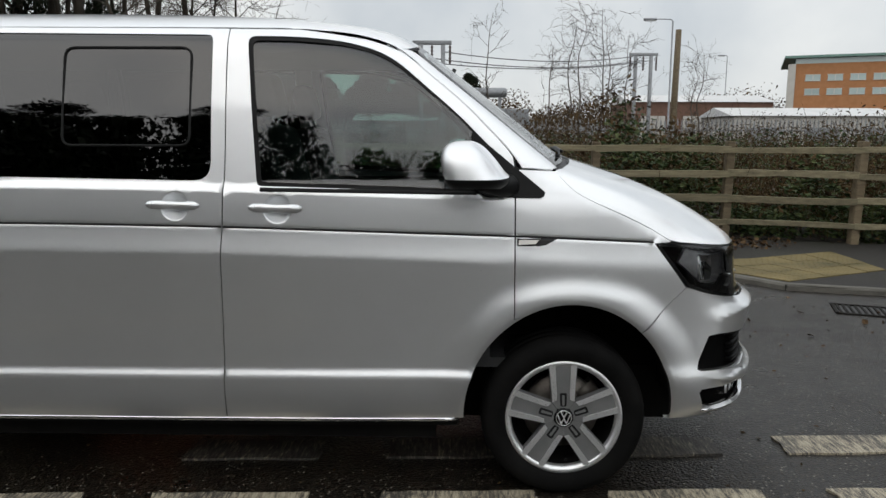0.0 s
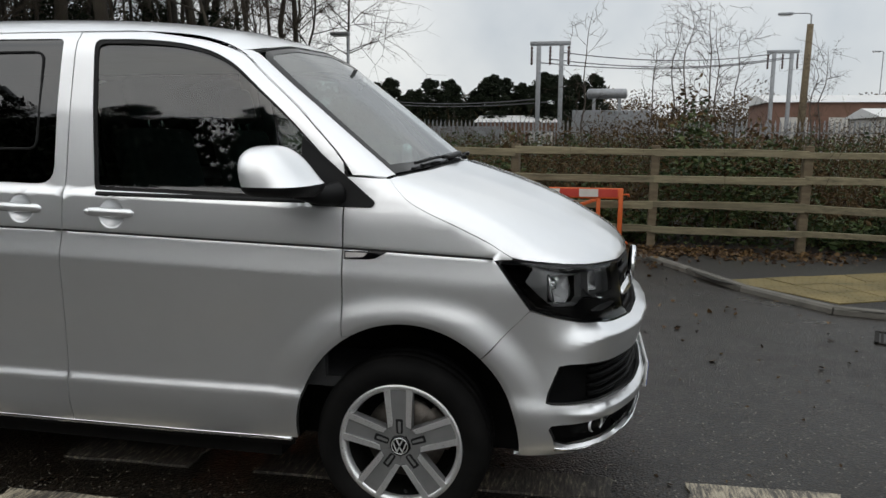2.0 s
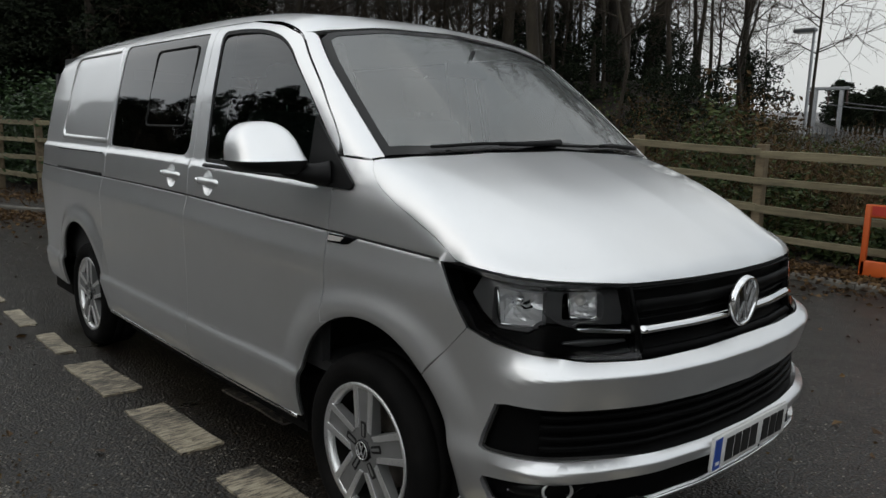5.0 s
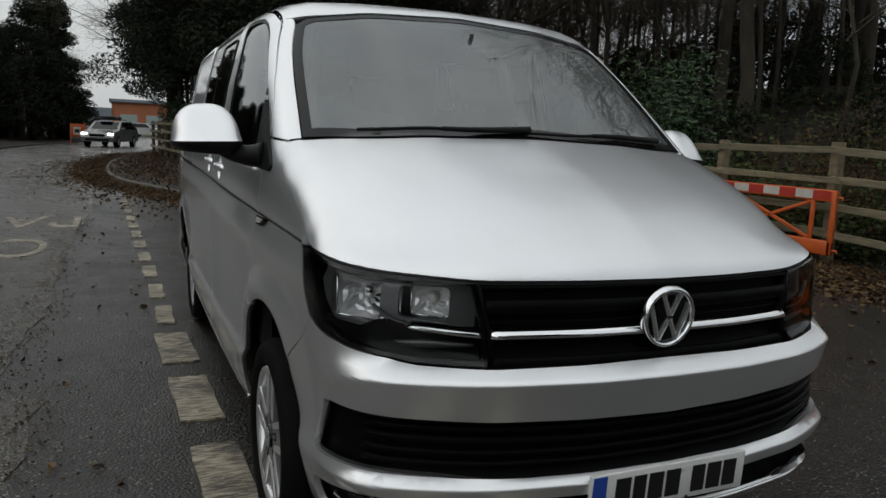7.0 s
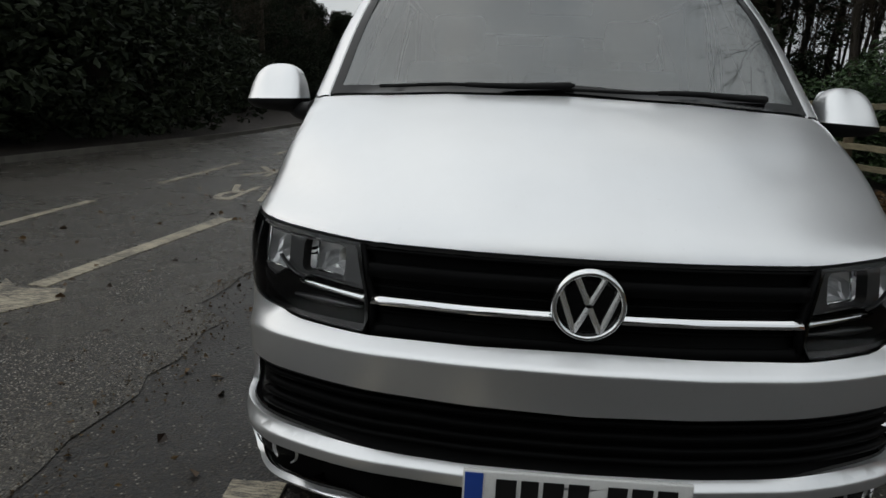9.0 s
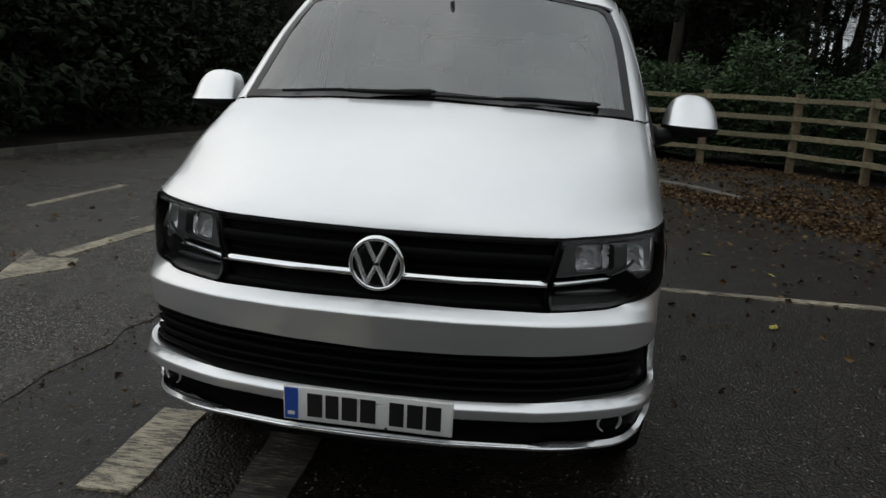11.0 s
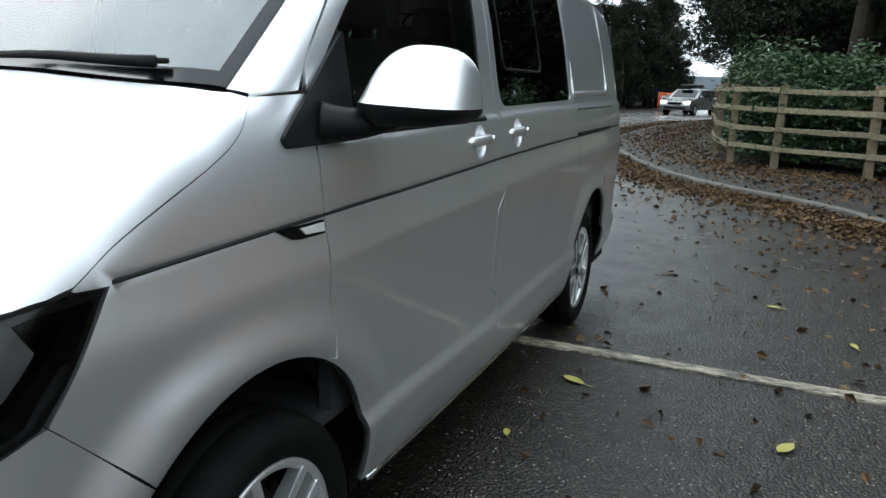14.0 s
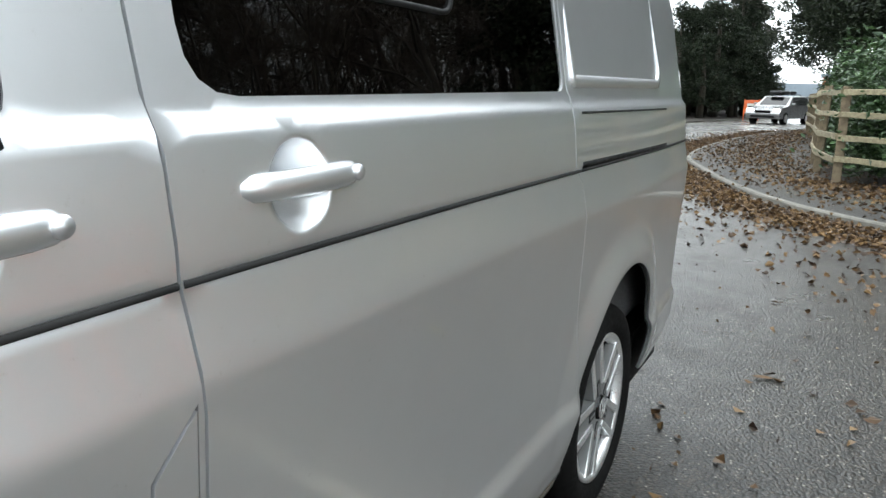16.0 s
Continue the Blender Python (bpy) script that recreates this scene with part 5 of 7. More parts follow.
def seat(x, y, w):
    lean = Matrix.Translation((x - 0.46, y, 0.92)) @ Matrix.Rotation(radians(-14), 4, "Y")
    base = part("seat", block(x - 0.5, x, y - w / 2, y + w / 2, 0.72, 0.93, 0.06, 4), CLOTH, van)
    part("backrest", moved(block(-0.11, 0.02, -w / 2, w / 2, -0.02, 0.60, 0.05, 4), lean), CLOTH, base)
    part("headrest", moved(block(-0.07, 0.03, -0.13, 0.13, 0.64, 0.83, 0.04, 4), lean), CLOTH, base)
    part("headrest_bars", moved(join(tube([(-0.02, -0.05, 0.55), (-0.02, -0.05, 0.7)], 0.006, 6), tube([(-0.02, 0.05, 0.55), (-0.02, 0.05, 0.7)], 0.006, 6)), lean), CHROME, base)


for x, y, w in ((-0.62, -0.42, 0.5), (-0.62, 0.42, 0.5), (-1.75, -0.35, 0.48), (-1.75, 0.2, 0.48)):
    seat(x, y, w)
part("interior_mirror", join(block(-0.50, -0.475, -0.12, 0.12, 1.66, 1.73, 0.01), tube([(-0.48, 0, 1.72), (-0.45, 0, 1.78)], 0.01, 8)), CABIN, van)

# ---------------------------------------------------------------- ground, kerbs, markings
def ground_z(x, y):
    """The lie of the land: flat, with a wooded bank behind the fence and low hills far off."""
    x, y = np.asarray(x, float), np.asarray(y, float)
    bank = ramp01(y, 7.2, 17.0) * ramp01(-x - 0.30 * (y - 7), 1.5, 8.0) * 3.2 * ramp01(y + 0.6 * x, -14, 2)
    verge = ramp01(-y, 8.2, 16.0) * 1.6
    far = ramp01(np.hypot(x, y), 45, 140) * 4.0 * ramp01(y, 20, 60)
    return bank + verge * ramp01(-x, -12, 30) + far


xs = np.r_[-900, -500, -250, -140, -90, np.arange(-70, 31, 1.0), 40, 60, 100, 180, 350, 900]
ys = np.r_[-900, -400, -200, -110, -70, -50, np.arange(-38, 39, 1.0), 46, 56, 70, 90, 120, 160, 240, 450, 900]
gx, gy = np.meshgrid(xs, ys, indexing="ij")
gz = ground_z(gx, gy) - 0.02 * ((gy > 6.9) | (gy < -8))
ny = len(ys)
gf = [(i * ny + j, (i + 1) * ny + j, (i + 1) * ny + j + 1, i * ny + j + 1) for i in range(len(xs) - 1) for j in range(ny - 1)]
ground = alone("ground", (np.stack([gx, gy, gz], -1).reshape(-1, 3), gf), ASPHALT, "dark damp asphalt of a road and lay-by", "ground", kind="structure", smooth=True)


def sheet(name, outline, z, mat, label, category, step=0.5, land=False):
    co, tris, loops = fill(outline, (), step)
    up = ground_z(co[:, 0], co[:, 1]) if land else 0
    v = np.column_stack([co, np.zeros(len(co)) + z + up])
    a, b, c = v[tris[:, 0]], v[tris[:, 1]], v[tris[:, 2]]
    tris = np.where((np.cross(b - a, c - a)[:, 2] < 0)[:, None], tris[:, ::-1], tris)
    return alone(name, (v, tris.tolist()), mat, label, category, kind="structure", smooth=True)


KERB_BACK = spline([(-48, 2.2), (-40, 0.3), (-33, -0.85), (-27, -1.55), (-23, -1.75), (-19.5, -1.72), (-16.6, -1.42), (-14.6, -0.8), (-12.9, -0.2), (-11.1, 0.6), (-9.9, 1.5), (-9.2, 2.25), (-8.7, 2.7), (-7.7, 3.2)], 6)
KERB_SUNK = spline([(-7.7, 3.2), (-6.7, 4.05), (-5.2, 5.0), (-4.0, 5.55), (-2.6, 5.86)], 6)
KERB_FENCE = spline([(-2.6, 5.86), (-1.0, 5.72), (0.4, 5.7), (1.3, 5.78), (1.62, 5.62), (1.88, 4.5), (2.1, 4.12), (2.45, 3.66), (2.76, 3.22)], 6)
KERB_CORNER = spline([(2.76, 3.22), (3.1, 3.1), (3.5, 3.02), (3.85, 2.86), (4.6, 2.3), (6.0, 1.0), (8.0, -1.2), (11, -4.5)], 6)
pave_edge = KERB_BACK + KERB_SUNK[1:] + KERB_FENCE[1:] + KERB_CORNER[1:] + [(20, -4.5), (20, 6.9), (-3, 7.3), (-9, 7.2), (-11.8, 6.0), (-13.6, 3.6), (-14.4, 2.4), (-17, 2.0), (-30, 3.0), (-48, 5.5)]
sheet("pavement", pave_edge, 0.055, PAVE, "dark mossy tarmac footway behind a kerb", "pavement")


def kerb_run(name, line, height, drop_to=None, mat=None, label="row of worn pale concrete kerb stones"):
    """A row of kerb stones along a line."""
    owner = thing(name, label, "kerb", kind="structure")
    d = np.r_[0, np.cumsum(np.linalg.norm(np.diff(np.array(line), axis=0), axis=1))]
    n = max(2, int(d[-1] / 0.88))
    p = even(line, n + 1)
    for i in range(n):
        a, b = p[i], p[i + 1]
        u = (b - a) / np.linalg.norm(b - a)
        w = np.array([-u[1], u[0]])
        h = height if drop_to is None else height + (drop_to - height) * i / n
        q = [a + u * 0.004 - w * 0.015, b - u * 0.004 - w * 0.015, b - u * 0.004 + w * 0.075, a + u * 0.004 + w * 0.075]
        lowv = [(*k, -0.06) for k in q]
        mid = [(*k, h - 0.02) for k in q[:2]]
        top = [(*(q[0] + w * 0.018), h), (*(q[1] + w * 0.018), h), (*q[2], h), (*q[3], h)]
        v = lowv + mid + top
        f = [(0, 1, 5, 4), (4, 5, 7, 6), (6, 7, 8, 9), (1, 2, 8, 7, 5), (3, 0, 4, 6, 9), (2, 3, 9, 8)]
        part("kerb_stone", (v, f), mat or KERB, owner, smooth=False)


kerb_run("kerb", KERB_BACK, 0.07)
kerb_run("kerb", KERB_SUNK, 0.06, 0.058, SOIL, "sunken kerb edge buried under dark leaf mould")
kerb_run("kerb", KERB_FENCE, 0.064, 0.062)
kerb_run("kerb", KERB_CORNER, 0.064, 0.12)
FAR_KERB = spline([(14, -8.6), (4, -8.3), (-4, -7.9), (-8.3, -7.5), (-11.1, -7.15), (-15.8, -6.62), (-21.2, -6.5), (-30.4, -6.3), (-38, -5.9), (-46, -4.7), (-54, -3.4), (-66, -2.6), (-80, -1.6)], 8)
kerb_run("kerb", FAR_KERB[::-1], 0.1)
# soil and leaf mould under the trees
sheet("woodland_floor", [(x, y - 0.12) for x, y in FAR_KERB] + [(-82, -34), (14, -34)], 0.03, SOIL, "brown leaf mould beneath dark trees", "soil", 1.2, True)
sheet("woodland_floor", [(7.5, 6.35), (4.9, 6.1), (3.35, 6.45), (-3.8, 6.55), (-5.4, 6.45), (-7, 6.28), (-8.6, 6.1), (-10.3, 5.85), (-11.6, 5.0), (-12.35, 3.5), (-12.95, 2.15), (-14.2, 1.1), (-16, 1.2), (-26, 2.2), (-46, 4.5), (-46, 38), (9, 38)][::-1], 0.075, SOIL, "brown leaf mould and roots on a wooded bank", "soil", 0.9, True)
sheet("woodland_floor", [(-46.05, 5.2), (-58, 8), (-82, 9.5), (-82, 38), (-46.05, 38)], 0.03, SOIL, "brown leaf mould beneath far trees", "soil", 1.5, True)


# the older, paler surface of the road ends in a ragged step beside the bay
edge_line = [(9, -1.72), (4, -1.75), (0.5, -1.76), (-0.4, -1.75), (-0.9, -1.74), (-1.6, -1.75), (-1.66, -1.94), (-1.85, -1.96), (-2.8, -1.94), (-3.67, -1.84), (-5.2, -1.89), (-6.8, -1.89), (-10, -1.79), (-13.8, -1.8), (-18, -2.2), (-26, -2.0), (-33, -1.15), (-40, 0.05), (-48, 1.95), (-60, 4.2), (-80, 6)]
rough_edge = [(x, y + rng.normal(0, 0.022)) for x, y in even(edge_line, 420)]
sheet("road", rough_edge + [(x, y + 0.05) for x, y in FAR_KERB[::-1] if x < 9], 0.005, OLD_ASPHALT, "paler worn asphalt of the carriageway, damp and littered", "road", 1.0)


def stripe(name, corners, owner=None, z=0.011, mat=None):
    """A thin painted mark on the ground."""
    v = [(*c, -0.002) for c in corners] + [(*c, z) for c in corners]
    n = len(corners)
    f = [tuple(range(n, 2 * n))] + [(i, (i + 1) % n, (i + 1) % n + n, i + n) for i in range(n)]
    return part(name, (v, f), mat or MARKING, owner, smooth=False)


def ragged(x0, x1, y0, y1, slope=0.0):
    pts = []
    for u, v, a, b in ((x0, y0, 1, 0), (x1, y0, 0, 1), (x1, y1, -1, 0), (x0, y1, 0, -1)):
        span = (x1 - x0) if a else (y1 - y0)
        for t in np.linspace(0, 1, 5, endpoint=False):
            x, y = u + a * span * t + rng.normal(0, 0.005), v + b * span * t + rng.normal(0, 0.005)
            pts.append((x, y + slope * (x - x0)))
    return pts


bay = thing("bay_marking", "worn broken white lines along the parking bay", "road marking", kind="structure")
for i in range(-1, 5):
    x0 = -1.66 + 0.93 * i + rng.normal(0, 0.012)
    y0 = -1.065 + 0.036 * (x0 - 0.3)
    stripe("dash", ragged(x0, x0 + 0.635, y0, y0 + 0.195, 0.036), bay)
for i in range(11):
    x0 = -3.39 - 0.845 * i + rng.normal(0, 0.015)
    y0 = -1.14 - 0.027 * (-3.4 - x0)
    stripe("dash", ragged(x0, x0 + 0.52, y0, y0 + 0.115), bay)
# inner row: dashes beneath the van get the paint darkened for its shade
for i in range(4):
    x0 = -1.68 + 0.93 * i
    y0 = -0.53 + 0.045 * (x0 - 0.46)
    stripe("dash", ragged(x0, x0 + 0.62, y0, y0 + 0.2, 0.045), bay, mat=MARKING_FAINT if i < 3 else None)
stripe("line", ragged(-2.585, -2.485, 0.45, 3.9)[0:20], bay)
centre = thing("centre_line", "worn white dashes down the middle of the road", "road marking", kind="structure")
for x0, x1 in ((-5.2, -3.6), (-9.7, -6.8), (-13.8, -11.4), (-16.8, -14.9), (-20.5, -18.2), (-26, -23)):
    ya, yb = (np.interp(q, [-26, -16.8, -13.8, -9.7, -4], [-3.6, -4.04, -4.23, -4.42, -4.6]) for q in (x0, x1))
    stripe("dash", [(x0, ya - 0.05), (x1, yb - 0.05), (x1, yb + 0.05), (x0, ya + 0.05)], centre)
arrow = thing("road_arrow", "worn white painted arrow on the road", "road marking", kind="structure")
stripe("shaft", [(-4.62, -2.92), (-1.95, -3.2), (-1.93, -3.06), (-4.6, -2.76)], arrow)
stripe("head", [(-2.06, -3.42), (-1.2, -3.08), (-1.68, -2.82), (-1.92, -2.92), (-1.86, -3.2)], arrow)


def road_word(text, x0, x1, y0, y1):
    """Painted letters to be read by drivers who come from behind the van."""
    curve = bpy.data.curves.new("word", "FONT")
    curve.body, curve.extrude, curve.size, curve.space_character = text, 0.003, 1.0, 1.08
    tmp = bpy.data.objects.new("word", curve)
    scene.collection.objects.link(tmp)
    me = bpy.data.meshes.new_from_object(tmp.evaluated_get(bpy.context.evaluated_depsgraph_get()))
    bpy.data.objects.remove(tmp)
    co = np.array([v.co[:] for v in me.vertices])
    lo, hi = co.min(0), co.max(0)
    u, v = (co[:, 0] - lo[0]) / (hi[0] - lo[0]), (co[:, 1] - lo[1]) / (hi[1] - lo[1])
    new_co = np.column_stack([x0 + v * (x1 - x0), y1 + u * (y0 - y1), co[:, 2] + 0.008])
    for q, c in zip(me.vertices, new_co):
        q.co = c
    me.materials.clear()
    me.materials.append(MARKING)
    return me


words = thing("road_lettering", "worn white painted words on the road", "road marking", kind="structure")
part("lettering", road_word("PARK", -9.25, -8.06, -3.95, -1.88), MARKING, words)
part("lettering", road_word("CAR", -7.05, -5.76, -3.6, -2.1), MARKING, words)

# tactile paving, each slab a piece
tact = thing("tactile_paving", "yellow blister slabs at a dropped kerb, edged with moss", "paving", kind="structure")
ca, cb, cc, cd = (np.array(q) for q in ((2.05, 4.30), (4.23, 5.27), (4.18, 4.02), (2.85, 3.36)))
for i in range(5):
    for j in range(3):
        q = [ca * (1 - u) * (1 - v) + cb * u * (1 - v) + cc * u * v + cd * (1 - u) * v for u, v in ((i / 5, j / 3), ((i + 1) / 5, j / 3), ((i + 1) / 5, (j + 1) / 3), (i / 5, (j + 1) / 3))]
        m = np.mean(q, 0)
        q = [m + (k - m) * 0.975 for k in q]
        h = 0.064 + rng.normal(0, 0.0015)
        v = [(*k, 0.03) for k in q] + [(*k, h) for k in q]
        f = [(4, 5, 6, 7)] + [(a, (a + 1) % 4, (a + 1) % 4 + 4, a + 4) for a in range(4)] + [(3, 2, 1, 0)]
        for a in range(5):
            for b in range(4):
                s, t = (a + 0.5) / 5, (b + 0.5) / 4
                c = q[0] * (1 - s) * (1 - t) + q[1] * s * (1 - t) + q[2] * s * t + q[3] * (1 - s) * t
                n = len(v)
                v += [(c[0] + 0.014 * math.cos(e), c[1] + 0.014 * math.sin(e), h) for e in (0, 1.57, 3.14, 4.71)] + [(*c, h + 0.006)]
                f += [(n + e, n + (e + 1) % 4, n + 4) for e in range(4)]
        part("slab", (v, f), TACTILE, tact, smooth=False)
drain = thing("drain_grate", "black cast-iron gully grate against the kerb", "drain", at=(3.05, 2.38, 0.0), turn=-20)
part("frame", join(block(-0.24, 0.24, -0.2, -0.17, -0.02, 0.012), block(-0.24, 0.24, 0.17, 0.2, -0.02, 0.012), block(-0.24, -0.21, -0.2, 0.2, -0.02, 0.012), block(0.21, 0.24, -0.2, 0.2, -0.02, 0.012)), GRATE, drain, smooth=False)
for i in range(9):
    x = -0.19 + 0.0475 * i
    part("bar", block(x - 0.009, x + 0.009, -0.17, 0.17, -0.02, 0.01), GRATE, drain, smooth=False)
# a flat black plate stands in for the shade of the hollow below the bars
part("pit", block(-0.21, 0.21, -0.17, 0.17, -0.001, 0.003), INK, drain, smooth=False)

# ---------------------------------------------------------------- post and rail fence
fence = thing("post_and_rail_fence", "weathered wooden post-and-rail fence with four rails", "fence")
posts = [(8.2, 4.75), (6.5, 5.42), (4.88, 6.0), (3.33, 6.45), (1.5, 6.52), (-0.32, 6.55), (-2.05, 6.55), (-3.78, 6.55), (-5.5, 6.42), (-7.15, 6.25), (-8.8, 6.1), (-10.35, 5.85), (-11.6, 5.0), (-12.3, 3.5), (-12.9, 2.12), (-13.55, 1.38)]
lane_posts = [(-13.55, 1.38), (-15.3, 1.05), (-17.1, 0.92), (-18.9, 0.86), (-20.7, 0.8), (-22.5, 0.75), (-24.3, 0.68), (-26.1, 0.58), (-27.9, 0.46), (-29.7, 0.32), (-31.4, 0.16), (-33.2, 0.0)]
fence_line = posts + lane_posts[1:]
for i, (x, y) in enumerate(fence_line):
    h = 1.40 + rng.normal(0, 0.015)
    rise = 0.12 * ramp01(-x, 1.0, 4.0)
    p = block(-0.055, 0.055, -0.065, 0.065, -0.1, h, 0.008, 1)
    part("post", moved(p, pose(x, y, rise, rng.normal(0, 0.8), rng.normal(0, 0.8), rng.normal(0, 4))), WOOD, fence, smooth=False)
    if i == 0:
        continue
    (xa, ya), (xb, yb) = fence_line[i - 1], (x, y)
    ra, rb = (float(0.12 * ramp01(-q, 1.0, 4.0)) for q in (xa, xb))
    side = Vector((yb - ya, -(xb - xa), 0)).normalized()
    if side.dot(Vector((-xa, -ya, 0))) < 0:
        side = -side
    for zr in (1.30, 0.965, 0.63, 0.305):
        a = Vector((xa, ya, zr + ra + rng.normal(0, 0.008))) + side * 0.078
        b = Vector((xb, yb, zr + rb + rng.normal(0, 0.008))) + side * 0.078
        if i == len(fence_line) - 1:
            b += (b - a).normalized() * 0.42
        d = b - a
        L = d.length
        m = Matrix.Translation(a) @ d.to_track_quat("X", "Z").to_matrix().to_4x4()
        h0, h1 = 0.044 + rng.normal(0, 0.004), 0.044 + rng.normal(0, 0.004)
        bow = rng.normal(0, 0.006)
        v, f = [], []
        for t in np.linspace(0, 1, 6):
            hh = h0 + (h1 - h0) * t + rng.normal(0, 0.0025)
            z0 = bow * math.sin(math.pi * t)
            v += [(L * t, -0.017, z0 - hh), (L * t, 0.017, z0 - hh), (L * t, 0.019, z0 + hh - 0.006), (L * t, 0.0, z0 + hh), (L * t, -0.019, z0 + hh - 0.006)]
        for s in range(5):
            f += [(s * 5 + k, s * 5 + (k + 1) % 5, s * 5 + 5 + (k + 1) % 5, s * 5 + 5 + k) for k in range(5)]
        f += [(0, 1, 2, 3, 4), (29, 28, 27, 26, 25)]
        part("rail", moved((v, f), m), RAIL, fence, smooth=False)


# ---------------------------------------------------------------- orange barriers
def barrier(x, y, z, turn):
    b = thing("road_barrier", "orange plastic barrier with red and white board, leaning by the fence", "barrier", "barriers by the fence", at=(x, y, z), turn=turn)
    part("top_board", block(-0.93, 0.93, -0.02, 0.02, 0.66, 0.80, 0.012), ORANGE, b)
    for i in range(7):
        x0 = -0.86 + 0.246 * i
        part("panel", block(x0, x0 + 0.242, -0.025, -0.019, 0.685, 0.785), RED_FOIL if i % 2 == 0 else WHITE_FOIL, b, smooth=False)
    part("bottom_board", block(-0.93, 0.93, -0.025, 0.025, 0.03, 0.20, 0.015), ORANGE, b)
    for x0 in (-0.90, 0.90):
        part("end_post", block(x0 - 0.03, x0 + 0.03, -0.025, 0.025, 0.03, 0.80, 0.012), ORANGE, b)
    for x0 in (-0.62, 0.62):
        part("upright", block(x0 - 0.027, x0 + 0.027, -0.018, 0.018, 0.15, 0.70, 0.01), ORANGE, b)
    for s in (1, -1):
        part("brace", moved(block(-0.68, 0.68, -0.014, 0.014, -0.022, 0.022, 0.008), pose(0, 0, 0.43, 0, s * 20.5, 0)), ORANGE, b)
    for zz in (0.72, 0.10):
        part("peg", tube([(0.93, 0, zz), (1.0, 0, zz), (1.0, 0, zz - 0.03)], 0.012, 8), ORANGE, b)
    return b


barrier(0.18, 6.22, 0.045, 0)
barrier(-4.42, 6.24, 0.16, 0)

sign = thing("works_sign", "orange-red framed works sign standing under the trees", "sign", at=(-47.6, -3.75, 0.0), turn=90)
for s in (1, -1):
    part("leg", block(s * 0.4 - 0.03, s * 0.4 + 0.03, -0.03, 0.03, 0.0, 1.25, 0.01), ORANGE, sign)
part("board", block(-0.37, 0.37, -0.02, 0.02, 0.42, 1.2, 0.012), ORANGE, sign)
part("white_panel", block(-0.25, 0.16, -0.027, -0.021, 0.55, 1.0), WHITE_FOIL, sign, smooth=False)
part("dark_mark", block(-0.17, 0.08, -0.032, -0.028, 0.66, 0.86), INK, sign, smooth=False)


# ---------------------------------------------------------------- leaves and brambles
def leaf_cloud(points, size, up=0.3, long=1.6, fold=0.25):
    """Small folded leaves at the points, turned every way."""
    n = len(points)
    d = rng.normal(size=(n, 3))
    d[:, 2] = d[:, 2] * up
    d /= np.linalg.norm(d, axis=1, keepdims=True)
    e = rng.normal(size=(n, 3))
    e -= d * (e * d).sum(1, keepdims=True)
    e /= np.linalg.norm(e, axis=1, keepdims=True)
    h = np.cross(d, e)
    s = size * rng.uniform(0.6, 1.3, (n, 1))
    p = np.asarray(points, float)
    a, t = p - d * s * long / 2, p + d * s * long / 2
    l, r = p + e * s * 0.5 + h * s * fold, p - e * s * 0.5 + h * s * fold
    v = np.stack([a, l, t, r], 1).reshape(-1, 3)
    i = np.arange(n)[:, None] * 4
    f = np.concatenate([i + [0, 2, 1], i + [0, 3, 2]])
    return v, f


def stalks(points, height, lean=0.35, n=3, radius=0.004):
    """Thin bent stalks that rise from the points."""
    out = []
    for p in points:
        a = rng.uniform(0, math.tau)
        h = height * rng.uniform(0.5, 1.2)
        k = lean * rng.uniform(0.3, 1.2)
        pts = [(p[0] + math.cos(a) * k * h * t * t, p[1] + math.sin(a) * k * h * t * t, p[2] + h * (t - 0.25 * k * t * t)) for t in np.linspace(0, 1, n + 1)]
        out.append(tube(pts, np.linspace(radius, radius * 0.4, n + 1), 3, False))
    return join(*out)


def along_fence(n, out0, out1, z0, z1, lo=0.0, hi=1.0):
    p = even(posts, 400)
    t = np.diff(p, axis=0, append=p[-1:] + (p[-1:] - p[-2:-1]))
    nrm = np.column_stack([-t[:, 1], t[:, 0]])
    nrm /= np.linalg.norm(nrm, axis=1, keepdims=True)
    nrm = np.where(((p + nrm - (-3, -6)) ** 2).sum(1, keepdims=True) > ((p - (-3, -6)) ** 2).sum(1, keepdims=True), nrm, -nrm)
    i = rng.integers(int(lo * 399), int(hi * 399), n)
    o = rng.uniform(out0, out1, n)
    q = p[i] + nrm[i] * o[:, None] + rng.normal(0, 0.05, (n, 2))
    bump = 0.55 + 0.45 * np.sin(i * 0.11) * np.sin(i * 0.037 + 1) + 0.25 * np.sin(i * 0.31)
    z = z0 + (z1 - z0) * rng.beta(1.3, 1.5, n) * np.clip(bump, 0.25, 1.2)
    return np.column_stack([q, z + ground_z(q[:, 0], q[:, 1])])


def over_rails(n):
    """Leaves above the top rail towards the fence's end, piled higher away from it."""
    q = along_fence(n, 0.1, 1.6, 0.0, 0.01, 0.62, 1.0)
    far = np.hypot(q[:, 0] - posts[-1][0], q[:, 1] - posts[-1][1])
    q[:, 2] += 0.9 + rng.beta(1.2, 1.6, n) * np.clip(0.55 + 0.3 * far, 0.5, 2.0) * (0.8 + 0.3 * np.sin(far * 2.3))
    return q


